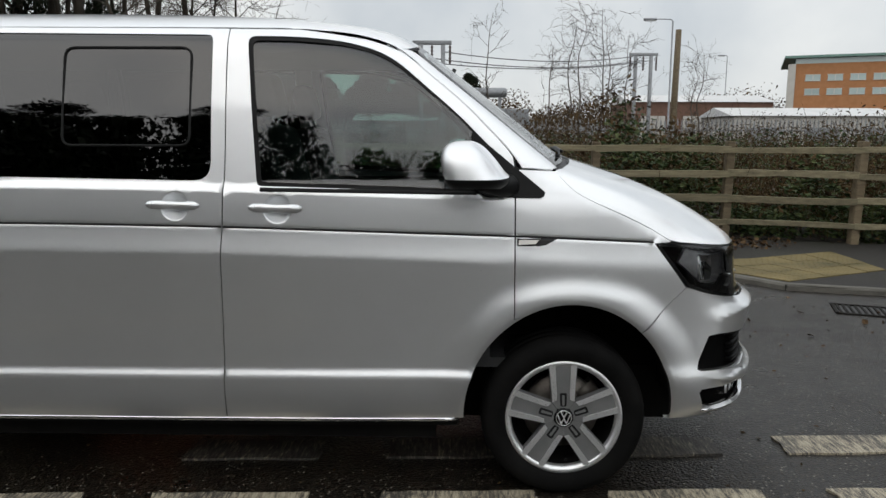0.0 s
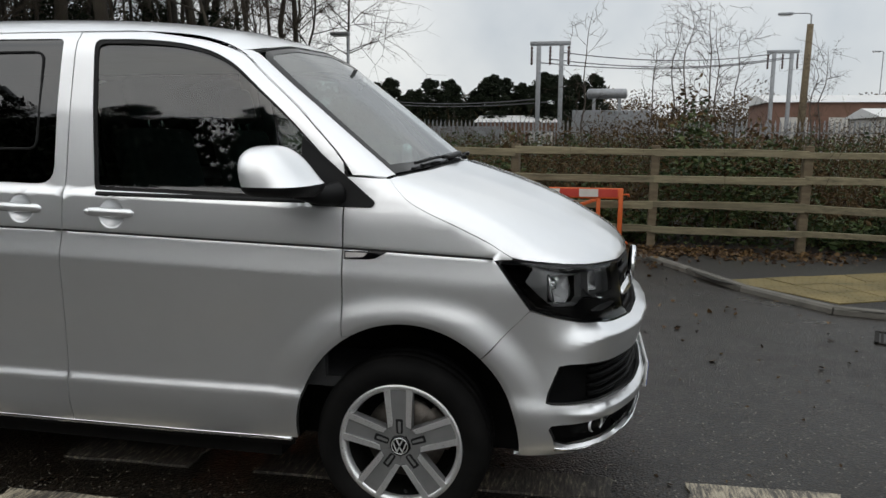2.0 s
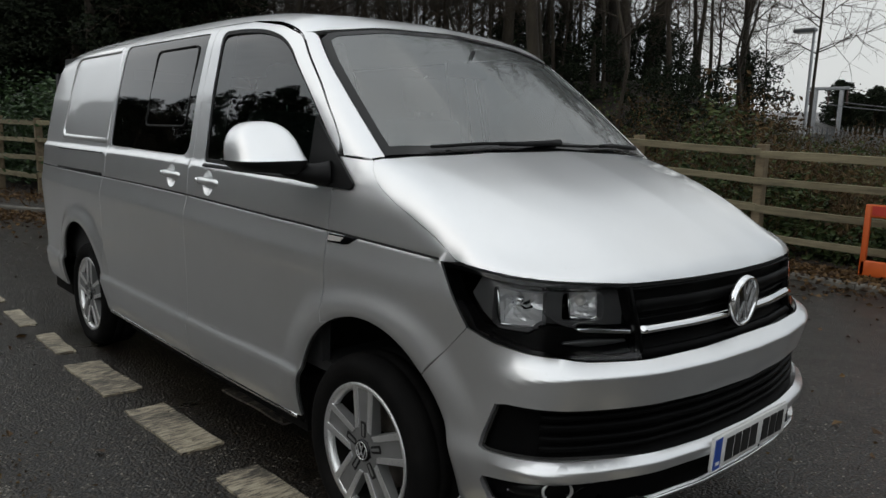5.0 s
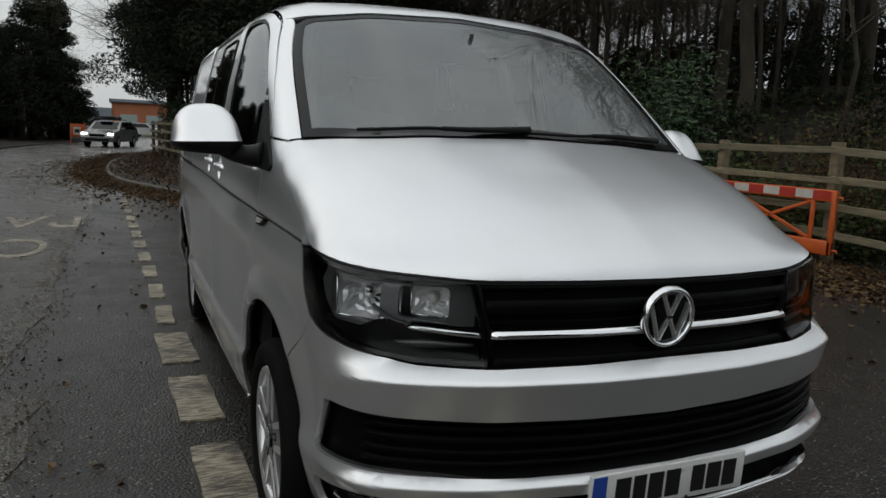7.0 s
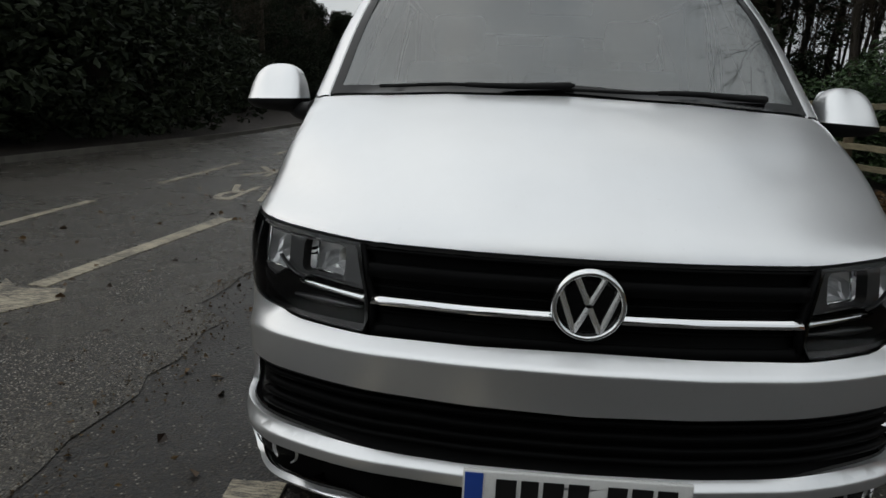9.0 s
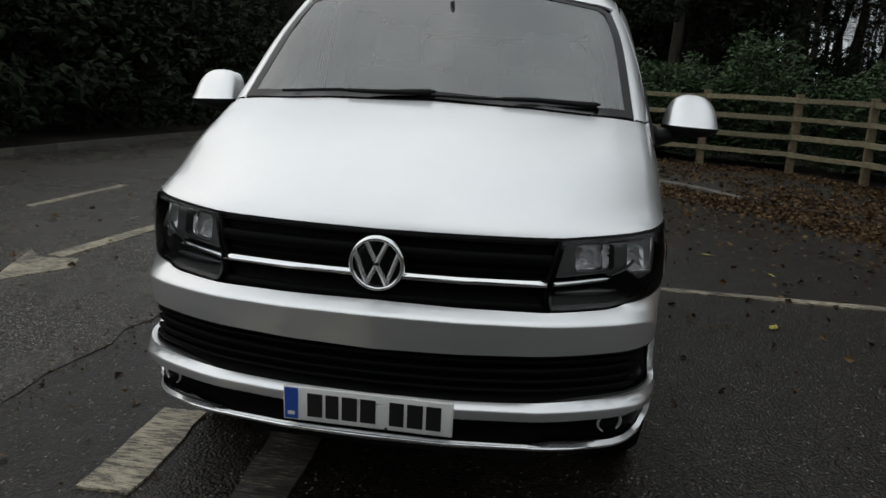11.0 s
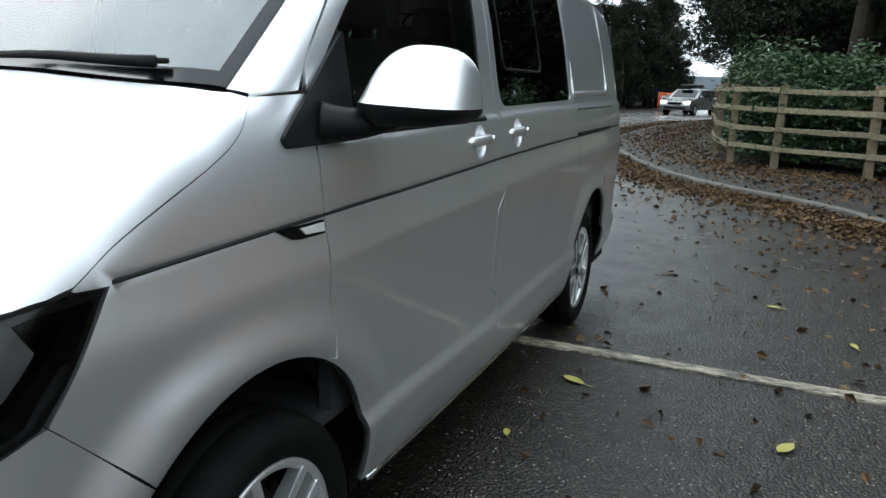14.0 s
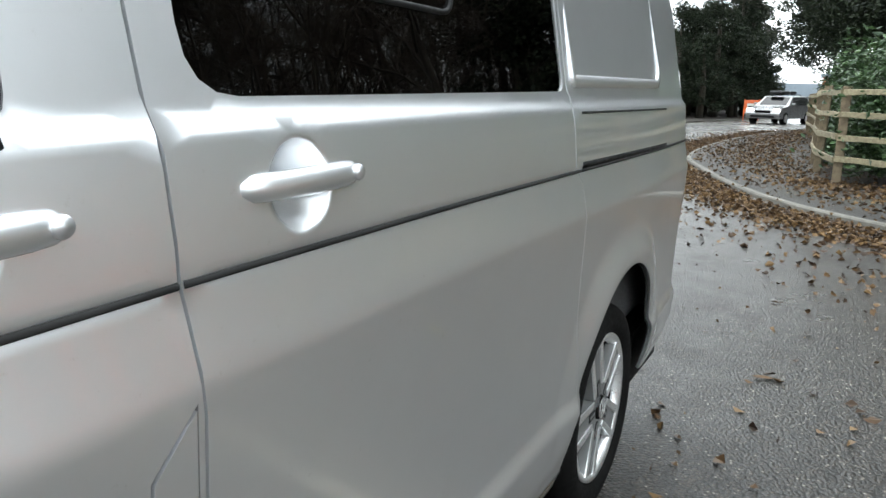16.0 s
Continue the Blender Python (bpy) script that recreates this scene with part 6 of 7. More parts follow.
alone("bramble_hedge", leaf_cloud(along_fence(26000, 0.12, 1.3, 0.03, 1.8, 0, 0.64), 0.055), IVY, "tangled green bramble and ivy behind the fence", "hedge", kind="stuff")
alone("bramble_hedge", leaf_cloud(along_fence(14000, 0.25, 3.0, 0.1, 2.1, 0, 0.64), 0.05, 0.8, 2.2), DEAD, "brown dead leaves and seed heads in the hedge", "hedge", kind="stuff")
alone("dead_stalks", stalks(along_fence(1500, 0.15, 2.6, 0.0, 0.25, 0, 0.62), 1.5, 0.5), DEAD, "dry brown stalks above the brambles", "stalks", kind="stuff")
alone("laurel_hedge", leaf_cloud(np.vstack([along_fence(34000, 0.25, 1.9, 0.2, 2.6, 0.60, 1.0), np.column_stack([rng.normal(-13.9, 0.45, 9000), rng.normal(2.5, 0.5, 9000), 0.2 + rng.beta(1.6, 1.5, 9000) * 1.9]), along_fence(15000, 0.2, 1.5, 0.3, 2.2, 0.84, 1.0), over_rails(16000)]), 0.05, 0.5, 2.3), LAUREL, "glossy green laurel leaves spilling over the fence", "hedge", kind="stuff")
lane = even(lane_posts, 300)
at_lane = rng.integers(0, 299, 26000)
alone("laurel_hedge", leaf_cloud(np.column_stack([lane[at_lane, 0] + rng.normal(0, 0.1, 26000), lane[at_lane, 1] + rng.uniform(0.15, 1.3, 26000), 0.15 + rng.beta(1.4, 1.3, 26000) * (1.75 + 0.5 * np.sin(at_lane * 0.09) + 0.25 * np.sin(at_lane * 0.31))]), 0.06, 0.5, 2.3), LAUREL, "green laurel hedge behind the fence of the side road", "hedge", kind="stuff")
alone("ivy_bank", leaf_cloud(np.column_stack([(q := np.column_stack([rng.uniform(-22, -2, 9000), rng.uniform(7.5, 15, 9000)])), ground_z(q[:, 0], q[:, 1]) + rng.beta(1, 3, 9000) * 0.7 + 0.05]), 0.07), IVY, "dark ivy on the wooded bank", "ivy", kind="stuff")


def fallen(n, centre, spread, z=0.0, size=0.045):
    p = np.array(centre)[rng.integers(0, len(centre), n)] + rng.normal(0, 1, (n, 2)) * spread
    return np.column_stack([p, np.full(n, z) + rng.uniform(0.006, 0.022, n)])


kb = even(KERB_BACK + KERB_SUNK[1:], 300)[90:]
ks = even(KERB_SUNK, 80)
drift = np.vstack([fallen(24000, kb + (0.3, -0.36), (0.27, 0.27)), fallen(3600, kb + (0.8, -0.8), (0.7, 0.7)), fallen(6000, kb + (-1.1, 1.4), (0.8, 0.8), 0.055), fallen(5000, kb + (-0.7, 1.0), (0.5, 0.6), 0.055), fallen(7000, ks + (0.1, -0.1), (0.28, 0.28), 0.03), fallen(3500, ks + (-0.4, 0.5), (0.4, 0.4), 0.06), fallen(900, even([(-6, 5.2), (-2, 5.5), (1.6, 5.4)], 60), (0.5, 0.3)), fallen(4500, even([(-5.5, 6.15), (-1.5, 6.2), (2.2, 6.15)], 60), (0.3, 0.2), 0.06), fallen(6500, even(posts, 200)[40:] + (0, -0.4), (0.4, 0.3), 0.06)])
alone("leaf_litter", leaf_cloud(drift, 0.046, 0.22, 1.4, 0.18), FALLEN, "drifts of wet brown leaves along the kerb", "fallen leaves", kind="stuff")
lone = np.column_stack([np.r_[rng.uniform(-13, -1.5, 850), rng.uniform(-1.5, 5, 150), rng.uniform(-9, 2, 160)], np.r_[rng.uniform(0.9, 6.0, 1000), rng.uniform(-4.5, -1.2, 160)], rng.uniform(0.008, 0.018, 1160)])
alone("scattered_leaves", leaf_cloud(lone, 0.042, 0.25, 1.35, 0.2), FALLEN, "single brown leaves scattered over the asphalt", "fallen leaves", kind="stuff")
grit = np.column_stack([rng.uniform(-9, 6, 1300), rng.uniform(-4.5, 6.0, 1300), np.full(1300, 0.008)])
re_pts = np.array([q for q in rough_edge if -9 < q[0] < 5])
rubble = re_pts[rng.integers(0, len(re_pts), 1500)] + rng.normal(0, 1, (1500, 2)) * (0.2, 0.09)
alone("edge_rubble", leaf_cloud(np.column_stack([rubble, np.full(1500, 0.009)]), 0.013, 0.5, 1.2, 0.5), DEAD, "loose grit along the broken road edge", "debris", kind="stuff")
alone("leaf_crumbs", leaf_cloud(grit, 0.014, 0.2, 2.0, 0.2), DEAD, "dark crumbs of bark and twigs on the asphalt", "debris", kind="stuff")


def big_leaf(x, y, size, turn, mat, label, z=0.0):
    v, f = [], []
    for i, t in enumerate(np.linspace(-1, 1, 9)):
        w = 0.42 * (1 - t * t) ** 0.7 * (1 - 0.2 * t)
        for s in (-1, -0.5, 0, 0.5, 1):
            v.append((t * size, s * w * size, 0.009 + z + 0.10 * size * abs(s) * (1 - t * t) + 0.06 * size * t * t))
    f = [(i * 5 + j, i * 5 + 5 + j, i * 5 + 6 + j, i * 5 + 1 + j) for i in range(8) for j in range(4)]
    ob = thing("fallen_leaf", label, "leaf", "single leaves", at=(x, y, 0), turn=turn)
    part("blade", (v, f), mat, ob)
    part("stalk", tube([(size * 0.9, 0, 0.012 + z), (size * 1.5, size * 0.2, 0.01 + z)], 0.002, 5), mat, ob)


big_leaf(-2.10, 1.10, 0.065, 60, YELLOW, "large yellow-green leaf lying flat on the asphalt")
big_leaf(-1.82, 2.01, 0.06, 150, YELLOW, "large yellow-green leaf curled on the asphalt")
big_leaf(-1.45, 0.98, 0.035, 20, YELLOW, "small yellow leaf on the asphalt")
big_leaf(-4.45, 1.26, 0.05, 100, FALLEN, "dark wet leaf on the asphalt")
big_leaf(-3.3, 2.4, 0.045, 10, YELLOW, "small pale leaf on wet asphalt")
big_leaf(-3.9, 2.0, 0.05, 80, YELLOW, "pale leaf on wet asphalt")

# ---------------------------------------------------------------- trees
def bare_tree(name, h, r, seed, twigs=420, mat=None, low=0.3, label="tall bare winter tree with dark trunk", spread=0.34, bend=0.04, twig=None):
    g = np.random.default_rng(seed)
    tree = thing(name, label, "tree", at=(0, 0, -500))
    line = [np.array([0, 0, -0.3])]
    for i in range(1, 9):
        line.append(np.array([g.normal(0, bend) * h * i / 8, g.normal(0, bend) * h * i / 8, h * i / 8]))
    trunk = [tuple(p) for p in line]
    r = r * 0.72
    rad = [r * (1.25 if i == 0 else 1 - 0.11 * i) for i in range(9)]
    limbs, ends = [tube(spline(trunk, 2), np.interp(np.linspace(0, 1, 17), np.linspace(0, 1, 9), rad), 9)], []
    for i in range(20):
        t = g.uniform(low, 0.97)
        base = np.array([np.interp(t * 8, range(9), [p[k] for p in line]) for k in range(3)])
        a, L = g.uniform(0, math.tau), h * spread * (1.15 - t * 0.75) * g.uniform(0.5, 1.2)
        up = g.uniform(0.25, 1.0)
        pts = [base + np.array([math.cos(a), math.sin(a), up]) * L * s + np.array([g.normal(0, 0.04), g.normal(0, 0.04), -0.06 * s * s]) * L for s in (0, 0.35, 0.7, 1.0)]
        rr = r * (1 - 0.85 * t) * 0.55
        limbs.append(tube([tuple(q) for q in pts], [rr, rr * 0.7, rr * 0.45, rr * 0.2], 5, False))
        ends += [(q, pts[3] - pts[0]) for q in pts[1:]]
    part("trunk", join(*limbs), mat or BARK, tree)
    tw = []
    for i in range(twigs):
        base, d = ends[g.integers(len(ends))]
        L = h * 0.11 * g.uniform(0.5, 1.4)
        d = d / (np.linalg.norm(d) + 1e-6) + g.normal(0, 0.75, 3)
        d /= np.linalg.norm(d)
        p1 = base + d * L * 0.5
        p2 = p1 + (d + g.normal(0, 0.35, 3)) * L * 0.5
        w = 0.004 + 0.0006 * h
        tw.append(tube([tuple(base), tuple(p1), tuple(p2)], [w, w * 0.7, w * 0.3], 3, False))
        for b in (p1, p2):
            for _ in range(2):
                e = d + g.normal(0, 0.8, 3)
                tw.append(tube([tuple(b), tuple(b + e / np.linalg.norm(e) * L * 0.45)], [w * 0.55, w * 0.2], 3, False))
    part("crown", join(*tw), twig or TWIG, tree)
    return tree


def evergreen(name, h, w, seed, mat, n=2600, size=0.16, label="dense dark evergreen tree beside the road", low=0.12, power=0.8):
    g = np.random.default_rng(seed)
    tree = thing(name, label, "tree", at=(0, 0, -500))
    part("trunk", tube([(0, 0, -0.3), (0.1, 0, h * 0.4), (0, 0.1, h * 0.9)], [0.16 + 0.01 * h, 0.12 + 0.005 * h, 0.03], 8), BARK, tree)
    clumps = []
    for i in range(80):
        t = g.uniform(low, 1.0)
        a, rr = g.uniform(0, math.tau), w * (1 - t) ** power * g.uniform(0.3, 1.05) + 0.1
        clumps.append((rr * math.cos(a), rr * math.sin(a), h * t, w * g.uniform(0.11, 0.26)))
    c = np.array(clumps)[g.integers(0, 80, n)]
    d = g.normal(size=(n, 3))
    d /= np.linalg.norm(d, axis=1, keepdims=True)
    p = c[:, :3] + d * c[:, 3:] * g.uniform(0.4, 1.0, (n, 1)) ** 0.5 * (1, 1, 0.75)
    p[:, 2] = np.maximum(p[:, 2], 0.1)
    v, f = leaf_cloud(p, size, 0.6, 1.8)
    part("crown", (v, f), mat, tree, smooth=False)
    return tree


BARE = [bare_tree("bare_tree", 13, 0.20, 1), bare_tree("bare_tree", 15, 0.26, 2), bare_tree("bare_tree", 11, 0.14, 3), bare_tree("bare_tree", 14, 0.17, 4, low=0.2), bare_tree("bare_tree", 9, 0.09, 5, low=0.15)]
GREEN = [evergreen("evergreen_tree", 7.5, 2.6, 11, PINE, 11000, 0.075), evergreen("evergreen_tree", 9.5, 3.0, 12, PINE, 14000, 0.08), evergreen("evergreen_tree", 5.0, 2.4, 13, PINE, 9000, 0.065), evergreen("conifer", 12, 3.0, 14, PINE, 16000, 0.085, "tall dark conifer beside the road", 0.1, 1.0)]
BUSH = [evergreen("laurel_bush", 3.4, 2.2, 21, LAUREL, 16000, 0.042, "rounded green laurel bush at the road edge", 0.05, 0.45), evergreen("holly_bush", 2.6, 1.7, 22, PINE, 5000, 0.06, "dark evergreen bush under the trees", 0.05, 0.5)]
THIN = [bare_tree("bare_sapling", 8.5, 0.065, 6, 160, low=0.25, label="thin bare sapling among the trees", spread=0.22), bare_tree("bare_sapling", 10.5, 0.085, 7, 200, low=0.3, label="thin bare sapling among the trees", spread=0.2)]
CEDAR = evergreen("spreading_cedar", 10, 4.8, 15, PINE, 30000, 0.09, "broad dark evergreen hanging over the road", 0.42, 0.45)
WIDE = bare_tree("spreading_tree", 11, 0.2, 9, 620, low=0.3, label="wide bare tree reaching over the road", spread=0.6)


def plant(kinds, spots, tall=(0.85, 1.2), group=""):
    for x, y in spots:
        far = 2.36 - x
        if far > 56 and -4.4 - 0.0155 * far < y < 0.8 + 0.065 * far:
            continue  # the side road stays open to the view beyond
        src = kinds[rng.integers(len(kinds))]
        s = rng.uniform(*tall)
        lean = (-0.5 - y) / (2.4 - x)
        if x < -26 and 0.03 < lean < 0.25:
            tall_now = max(v.co.z for o in src.children for v in o.data.vertices)
            s = min(s, (6.0 if lean > 0.15 else 9.0) / tall_now)
        if y < -8 and x < 8:
            tall_now = max(v.co.z for o in src.children for v in o.data.vertices)
            s = min(s, rng.uniform(5.8, 7.4) / tall_now)
        turned = rng.uniform(0, 360)
        if "bank" in group and y > 17 and (int(x * 10) + int(y * 10)) % 7 < 3:
            continue  # the wood thins out up the bank
        c = copy_thing(src, pose(x, y, float(ground_z(x, y)), 0, 0, turned) @ Matrix.Scale(s, 4))
        if group:
            c["group"] = group


def scatter(n, x0, x1, y0, y1, gap, ok=lambda x, y: True):
    out = []
    for _ in range(n * 40):
        x, y = rng.uniform(x0, x1), rng.uniform(y0, y1)
        if ok(x, y) and all((x - a) ** 2 + (y - b) ** 2 > gap * gap for a, b in out):
            out.append((x, y))
            if len(out) == n:
                break
    return out


wood = lambda x, y: x < -5.2 - 0.2 * (y - 9) and y > 8.6 - 0.0 * x and y + 0.35 * x > 1.0
plant(BARE, scatter(80, -42, -5, 8.5, 34, 1.4, wood), group="trees on the bank")
plant(BARE, scatter(14, -30, -14, 3.6, 9, 1.8, lambda x, y: y > 3.2 + 0.0 * x and x < -14), group="trees on the bank")
plant(GREEN, scatter(14, -54, -17, 4.5, 8.5, 2.2, lambda x, y: y < 2.5 + 0.2 * -x), (0.8, 1.2), group="evergreens behind the fence")
plant(GREEN[:2], [(-20, 6.2), (-24, 6.5), (-22, 7.0), (-17.5, 6.4)], (0.9, 1.2), group="evergreens behind the fence")
plant(GREEN, [(-18.6, 4.9), (-20.5, 4.3), (-23, 4.6), (-26.5, 4.8), (-30, 5.2), (-21.5, 5.6)], (0.75, 0.95), group="evergreens behind the fence")
plant([BUSH[1]], scatter(46, -36, -7, 8.5, 22, 1.5, wood), (0.5, 1.0), group="bushes on the bank")
# along the far side of the road
plant(GREEN, scatter(44, -58, -9, -17, -10.6, 2.1), (0.75, 1.15), group="evergreens across the road")
plant(GREEN[:3], scatter(22, -9, 16, -27, -18.5, 2.1), (0.55, 0.85), group="evergreens across the road")
plant(GREEN[:3], scatter(8, -17, -1, -21, -16, 2.6), (0.65, 0.85), group="evergreens across the road")
plant(BARE, scatter(26, -58, -6, -24, -11, 2.4), (0.7, 1.0), group="bare trees across the road")
plant([BUSH[1]], scatter(26, -45, -7, -11.2, -9.6, 1.3), (0.6, 1.1), group="bushes across the road")
# at the bend
plant(GREEN, scatter(70, -80, -62, -26, 16, 2.0, lambda x, y: y < -9 or x < -66), (1.0, 1.5), group="evergreens at the bend")
plant(GREEN, scatter(26, -62, -44, -26, -12, 2.0), (1.0, 1.4), group="evergreens at the bend")
plant(BARE, scatter(26, -80, -64, -24, 14, 2.4), (0.8, 1.1), group="bare trees at the bend")
plant([BUSH[0]], [(-61, -9.3), (-63, -10.8), (-60, -11.6)], (1.6, 2.0), group="laurels at the road edge")
# far belt all round
plant(GREEN + BARE, [(60 * math.cos(a) * rng.uniform(0.9, 1.3) + 8, 60 * math.sin(a) * rng.uniform(0.9, 1.3)) for a in np.radians(np.r_[np.arange(-80, 28, 5)])], (0.7, 1.0), group="far trees")
plant(THIN, scatter(130, -40, -4.5, 8.2, 30, 0.85, wood), group="saplings on the bank")
plant(GREEN[:3], [(-4.6, -11.2), (-6.4, -10.6), (-8.2, -11.0), (-9.9, -10.4), (-5.6, -13), (-7.6, -12.8), (-11.6, -10.9)], (0.95, 1.2), group="evergreens across the road")
plant([BARE[4], THIN[0], THIN[1]], [(-3.4, -13.0), (-2.2, -14.2), (-1.0, -13.4), (0.3, -14.5)], (0.7, 0.95), group="bare trees across the road")
# ahead of the van and across the road, where the paint and the glass mirror them
plant(GREEN, scatter(24, 15, 23, -7, 7, 1.9), (0.85, 1.1), group="evergreens across the junction")
plant(BARE, scatter(8, 16, 26, -7, 7, 2.5), (0.7, 0.9), group="bare trees across the junction")
# dark mass left of the side road, and trees that reach over it
for i, x, y, h in ((3, -52, -6.6, 0.8), (1, -55, -5.7, 1.0), (3, -58, -5.4, 0.85), (1, -54, -8.6, 0.75), (1, -57, -8.0, 0.85), (3, -61, -5.9, 0.9), (1, -60, -9.2, 0.8), (1, -50, -8.6, 0.75), (1, -53, -11.5, 0.7), (3, -64, -7.2, 0.9), (1, -57, -11.8, 0.7), (2, -49, -6.9, 1.0), (2, -53, -5.6, 0.9), (2, -56.5, -4.9, 0.9)):
    copy_thing(GREEN[i], pose(x, y, 0, 0, 0, rng.uniform(0, 360)) @ Matrix.Diagonal((h * 1.2, h * 1.2, h, 1)))
plant([BUSH[1]], [(-6.4, -10.0), (-8.2, -9.7), (-10.2, -9.6), (-12.2, -9.7), (-14.4, -9.4), (-16.6, -9.4)], (1.8, 2.3), group="bushes across the road")
# unseen evergreens, added to darken the light on the front bumper
plant(GREEN, [(10.8, 2.6), (12.6, 4.8), (11.8, 0.2), (13.4, -2.4)], (0.7, 0.85), group="evergreens across the junction")
plant([GREEN[2]], [(-3.2, -11.6), (-1.6, -12.2), (0.2, -12.0)], (0.9, 1.1), group="evergreens across the road")
for i, x, y, h in ((1, -27, 3.9, 0.95), (3, -33, 4.2, 0.8), (0, -22, 4.4, 1.0), (1, -39, 4.6, 1.0)):
    copy_thing(GREEN[i], pose(x, y, 0, 0, 0, rng.uniform(0, 360)) @ Matrix.Scale(h, 4))
for x, y, h in ((-17.5, 3.5, 0.8), (-20.5, 4.2, 0.9), (-29, 2.4, 1.0), (-36, 3.2, 1.1), (-44, 4.0, 1.2)):
    copy_thing(CEDAR, pose(x, y, 0, 0, 0, rng.uniform(0, 360)) @ Matrix.Scale(h, 4))
for x, y, h in ((-24, 2.3, 0.62), (-30.5, 1.5, 0.66), (-34, 1.3, 0.7), (-38.5, 1.2, 0.75), (-42, 1.6, 1.0), (-36.5, 0.95, 0.85)):
    copy_thing(CEDAR, pose(x, y, 0, 0, 0, rng.uniform(0, 360)) @ Matrix.Scale(h, 4))
for x, y, h in ((-30, 2.6, 1.0), (-24, 2.5, 0.9), (-37, 2.4, 1.05), (-43, 2.2, 1.0)):
    copy_thing(WIDE, pose(x, y, 0, 0, 0, rng.uniform(0, 360)) @ Matrix.Scale(h, 4))
for src in BARE + GREEN + BUSH + THIN + [WIDE, CEDAR]:
    for o in (src, *src.children_recursive):
        bpy.data.objects.remove(o)

# ---------------------------------------------------------------- birches and the view across the fence
def slim_tree(x, y, h, seed):
    t = bare_tree("young_birch", h, 0.035 + 0.004 * h, seed, 46, PALE_BARK, 0.15, "slender leafless young birch in rough ground", 0.2, 0.02)
    t.matrix_world = pose(x, y, float(ground_z(x, y)))


for i, (x, y, h) in enumerate(((0.45, 18, 5.0), (2.9, 18, 4.8), (3.3, 18.6, 5.2), (3.75, 17.8, 5.1), (4.1, 18.4, 4.7), (4.6, 18.2, 4.4), (2.4, 19, 4.2), (6.5, 18, 3.6), (7.0, 19, 4.0), (9.6, 11, 5.2))):
    slim_tree(x, y, h, 60 + i)
alone("rough_scrub", leaf_cloud(np.column_stack([(q := np.column_stack([rng.uniform(-7, 26, 110000), rng.uniform(8, 25, 110000)])), ground_z(q[:, 0], q[:, 1]) + rng.beta(1.4, 1.5, 110000) * (1.55 + 0.4 * np.sin(q[:, 0] * 0.9) + 0.3 * np.sin(q[:, 0] * 2.3 + q[:, 1]))]), 0.035, 0.9, 2.6), DEAD, "brown winter scrub on waste ground", "scrub", kind="stuff")
alone("green_scrub", leaf_cloud(np.column_stack([(q := np.column_stack([rng.uniform(-7, 26, 75000), rng.uniform(8, 25, 75000)])), ground_z(q[:, 0], q[:, 1]) + rng.beta(1.4, 1.6, 75000) * 1.6]), 0.045), IVY, "green ivy and bramble on waste ground", "scrub", kind="stuff")
alone("scrub_stalks", stalks(np.column_stack([rng.uniform(-6, 24, 2600), rng.uniform(8.5, 24, 2600), np.zeros(2600)]), 2.0, 0.55, 4, 0.006), DEAD, "dry stalks on waste ground", "stalks", kind="stuff")

pal = thing("palisade_fence", "grey steel palisade fence round the yard", "fence")
for x in np.arange(-16, 34, 0.17):
    part("pale", ([(x - 0.035, 26, 0), (x + 0.035, 26, 0), (x + 0.035, 26, 2.05), (x, 26, 2.2), (x - 0.035, 26, 2.05), (x - 0.03, 26.03, 0), (x + 0.03, 26.03, 0), (x + 0.03, 26.03, 2.05), (x, 26.03, 2.2), (x - 0.03, 26.03, 2.05)], [(0, 1, 2, 3, 4), (9, 8, 7, 6, 5), (0, 5, 6, 1), (1, 6, 7, 2), (2, 7, 8, 3), (3, 8, 9, 4), (4, 9, 5, 0)]), GALV, pal, smooth=False)
for z in (0.5, 1.7):
    part("rail", block(-16, 34, 26.03, 26.08, z, z + 0.06), GALV, pal, smooth=False)
alone("yard_wall", block(-13, -3, 27.5, 27.7, 0, 1.95), GALV, "grey sheet screen behind the palisade", "screen")


def gantry(x, y, w, h, turn=0):
    g = thing("substation_gantry", "grey steel switchyard gantry with hanging insulators", "gantry", "gantries in the yard", at=(x, y, 0), turn=turn)
    for s in (-1, 1):
        part("leg", block(s * w / 2 - 0.14, s * w / 2 + 0.14, -0.14, 0.14, 0, h - 0.2, 0.03), GALV, g)
    part("beam", block(-w / 2 - 0.55, w / 2 + 0.55, -0.16, 0.16, h - 0.25, h, 0.02), GALV, g)
    for x0 in (-w / 2 - 0.45, 0.0, w / 2 + 0.45):
        ins = part("insulator", lathe([(0.03, 0)] + [(0.1 if i % 2 else 0.045, -0.12 * i) for i in range(1, 10)] + [(0.02, -1.2)], 10), INSUL, g)
        ins.matrix_basis = Matrix.Translation((x0, 0, h - 0.28)) @ Matrix.Rotation(radians(90), 4, "X")
    return g


gantry(-2.0, 45, 1.45, 7.6)
gantry(15.5, 60, 1.3, 8.5)
gantry(-22, 62, 2.0, 6.4)
for i, (a, b, sag) in enumerate((((-1.2, 45, 6.9), (14.6, 60, 8.2), 0.5), ((-2.0, 45, 6.5), (15.4, 60, 7.9), 0.6), ((-2.8, 45, 6.3), (16.2, 60, 7.9), 0.6), ((-2.6, 45, 4.0), (-21, 62, 5.2), 0.5), ((-2.0, 45, 3.8), (-22, 62, 5.0), 0.5))):
    pts = [tuple(np.array(a) * (1 - t) + np.array(b) * t - (0, 0, sag * 4 * t * (1 - t))) for t in np.linspace(0, 1, 13)]
    alone("power_line", tube(pts, 0.035, 5), WIRE, "thin grey power line between gantries", "cable", "power lines")
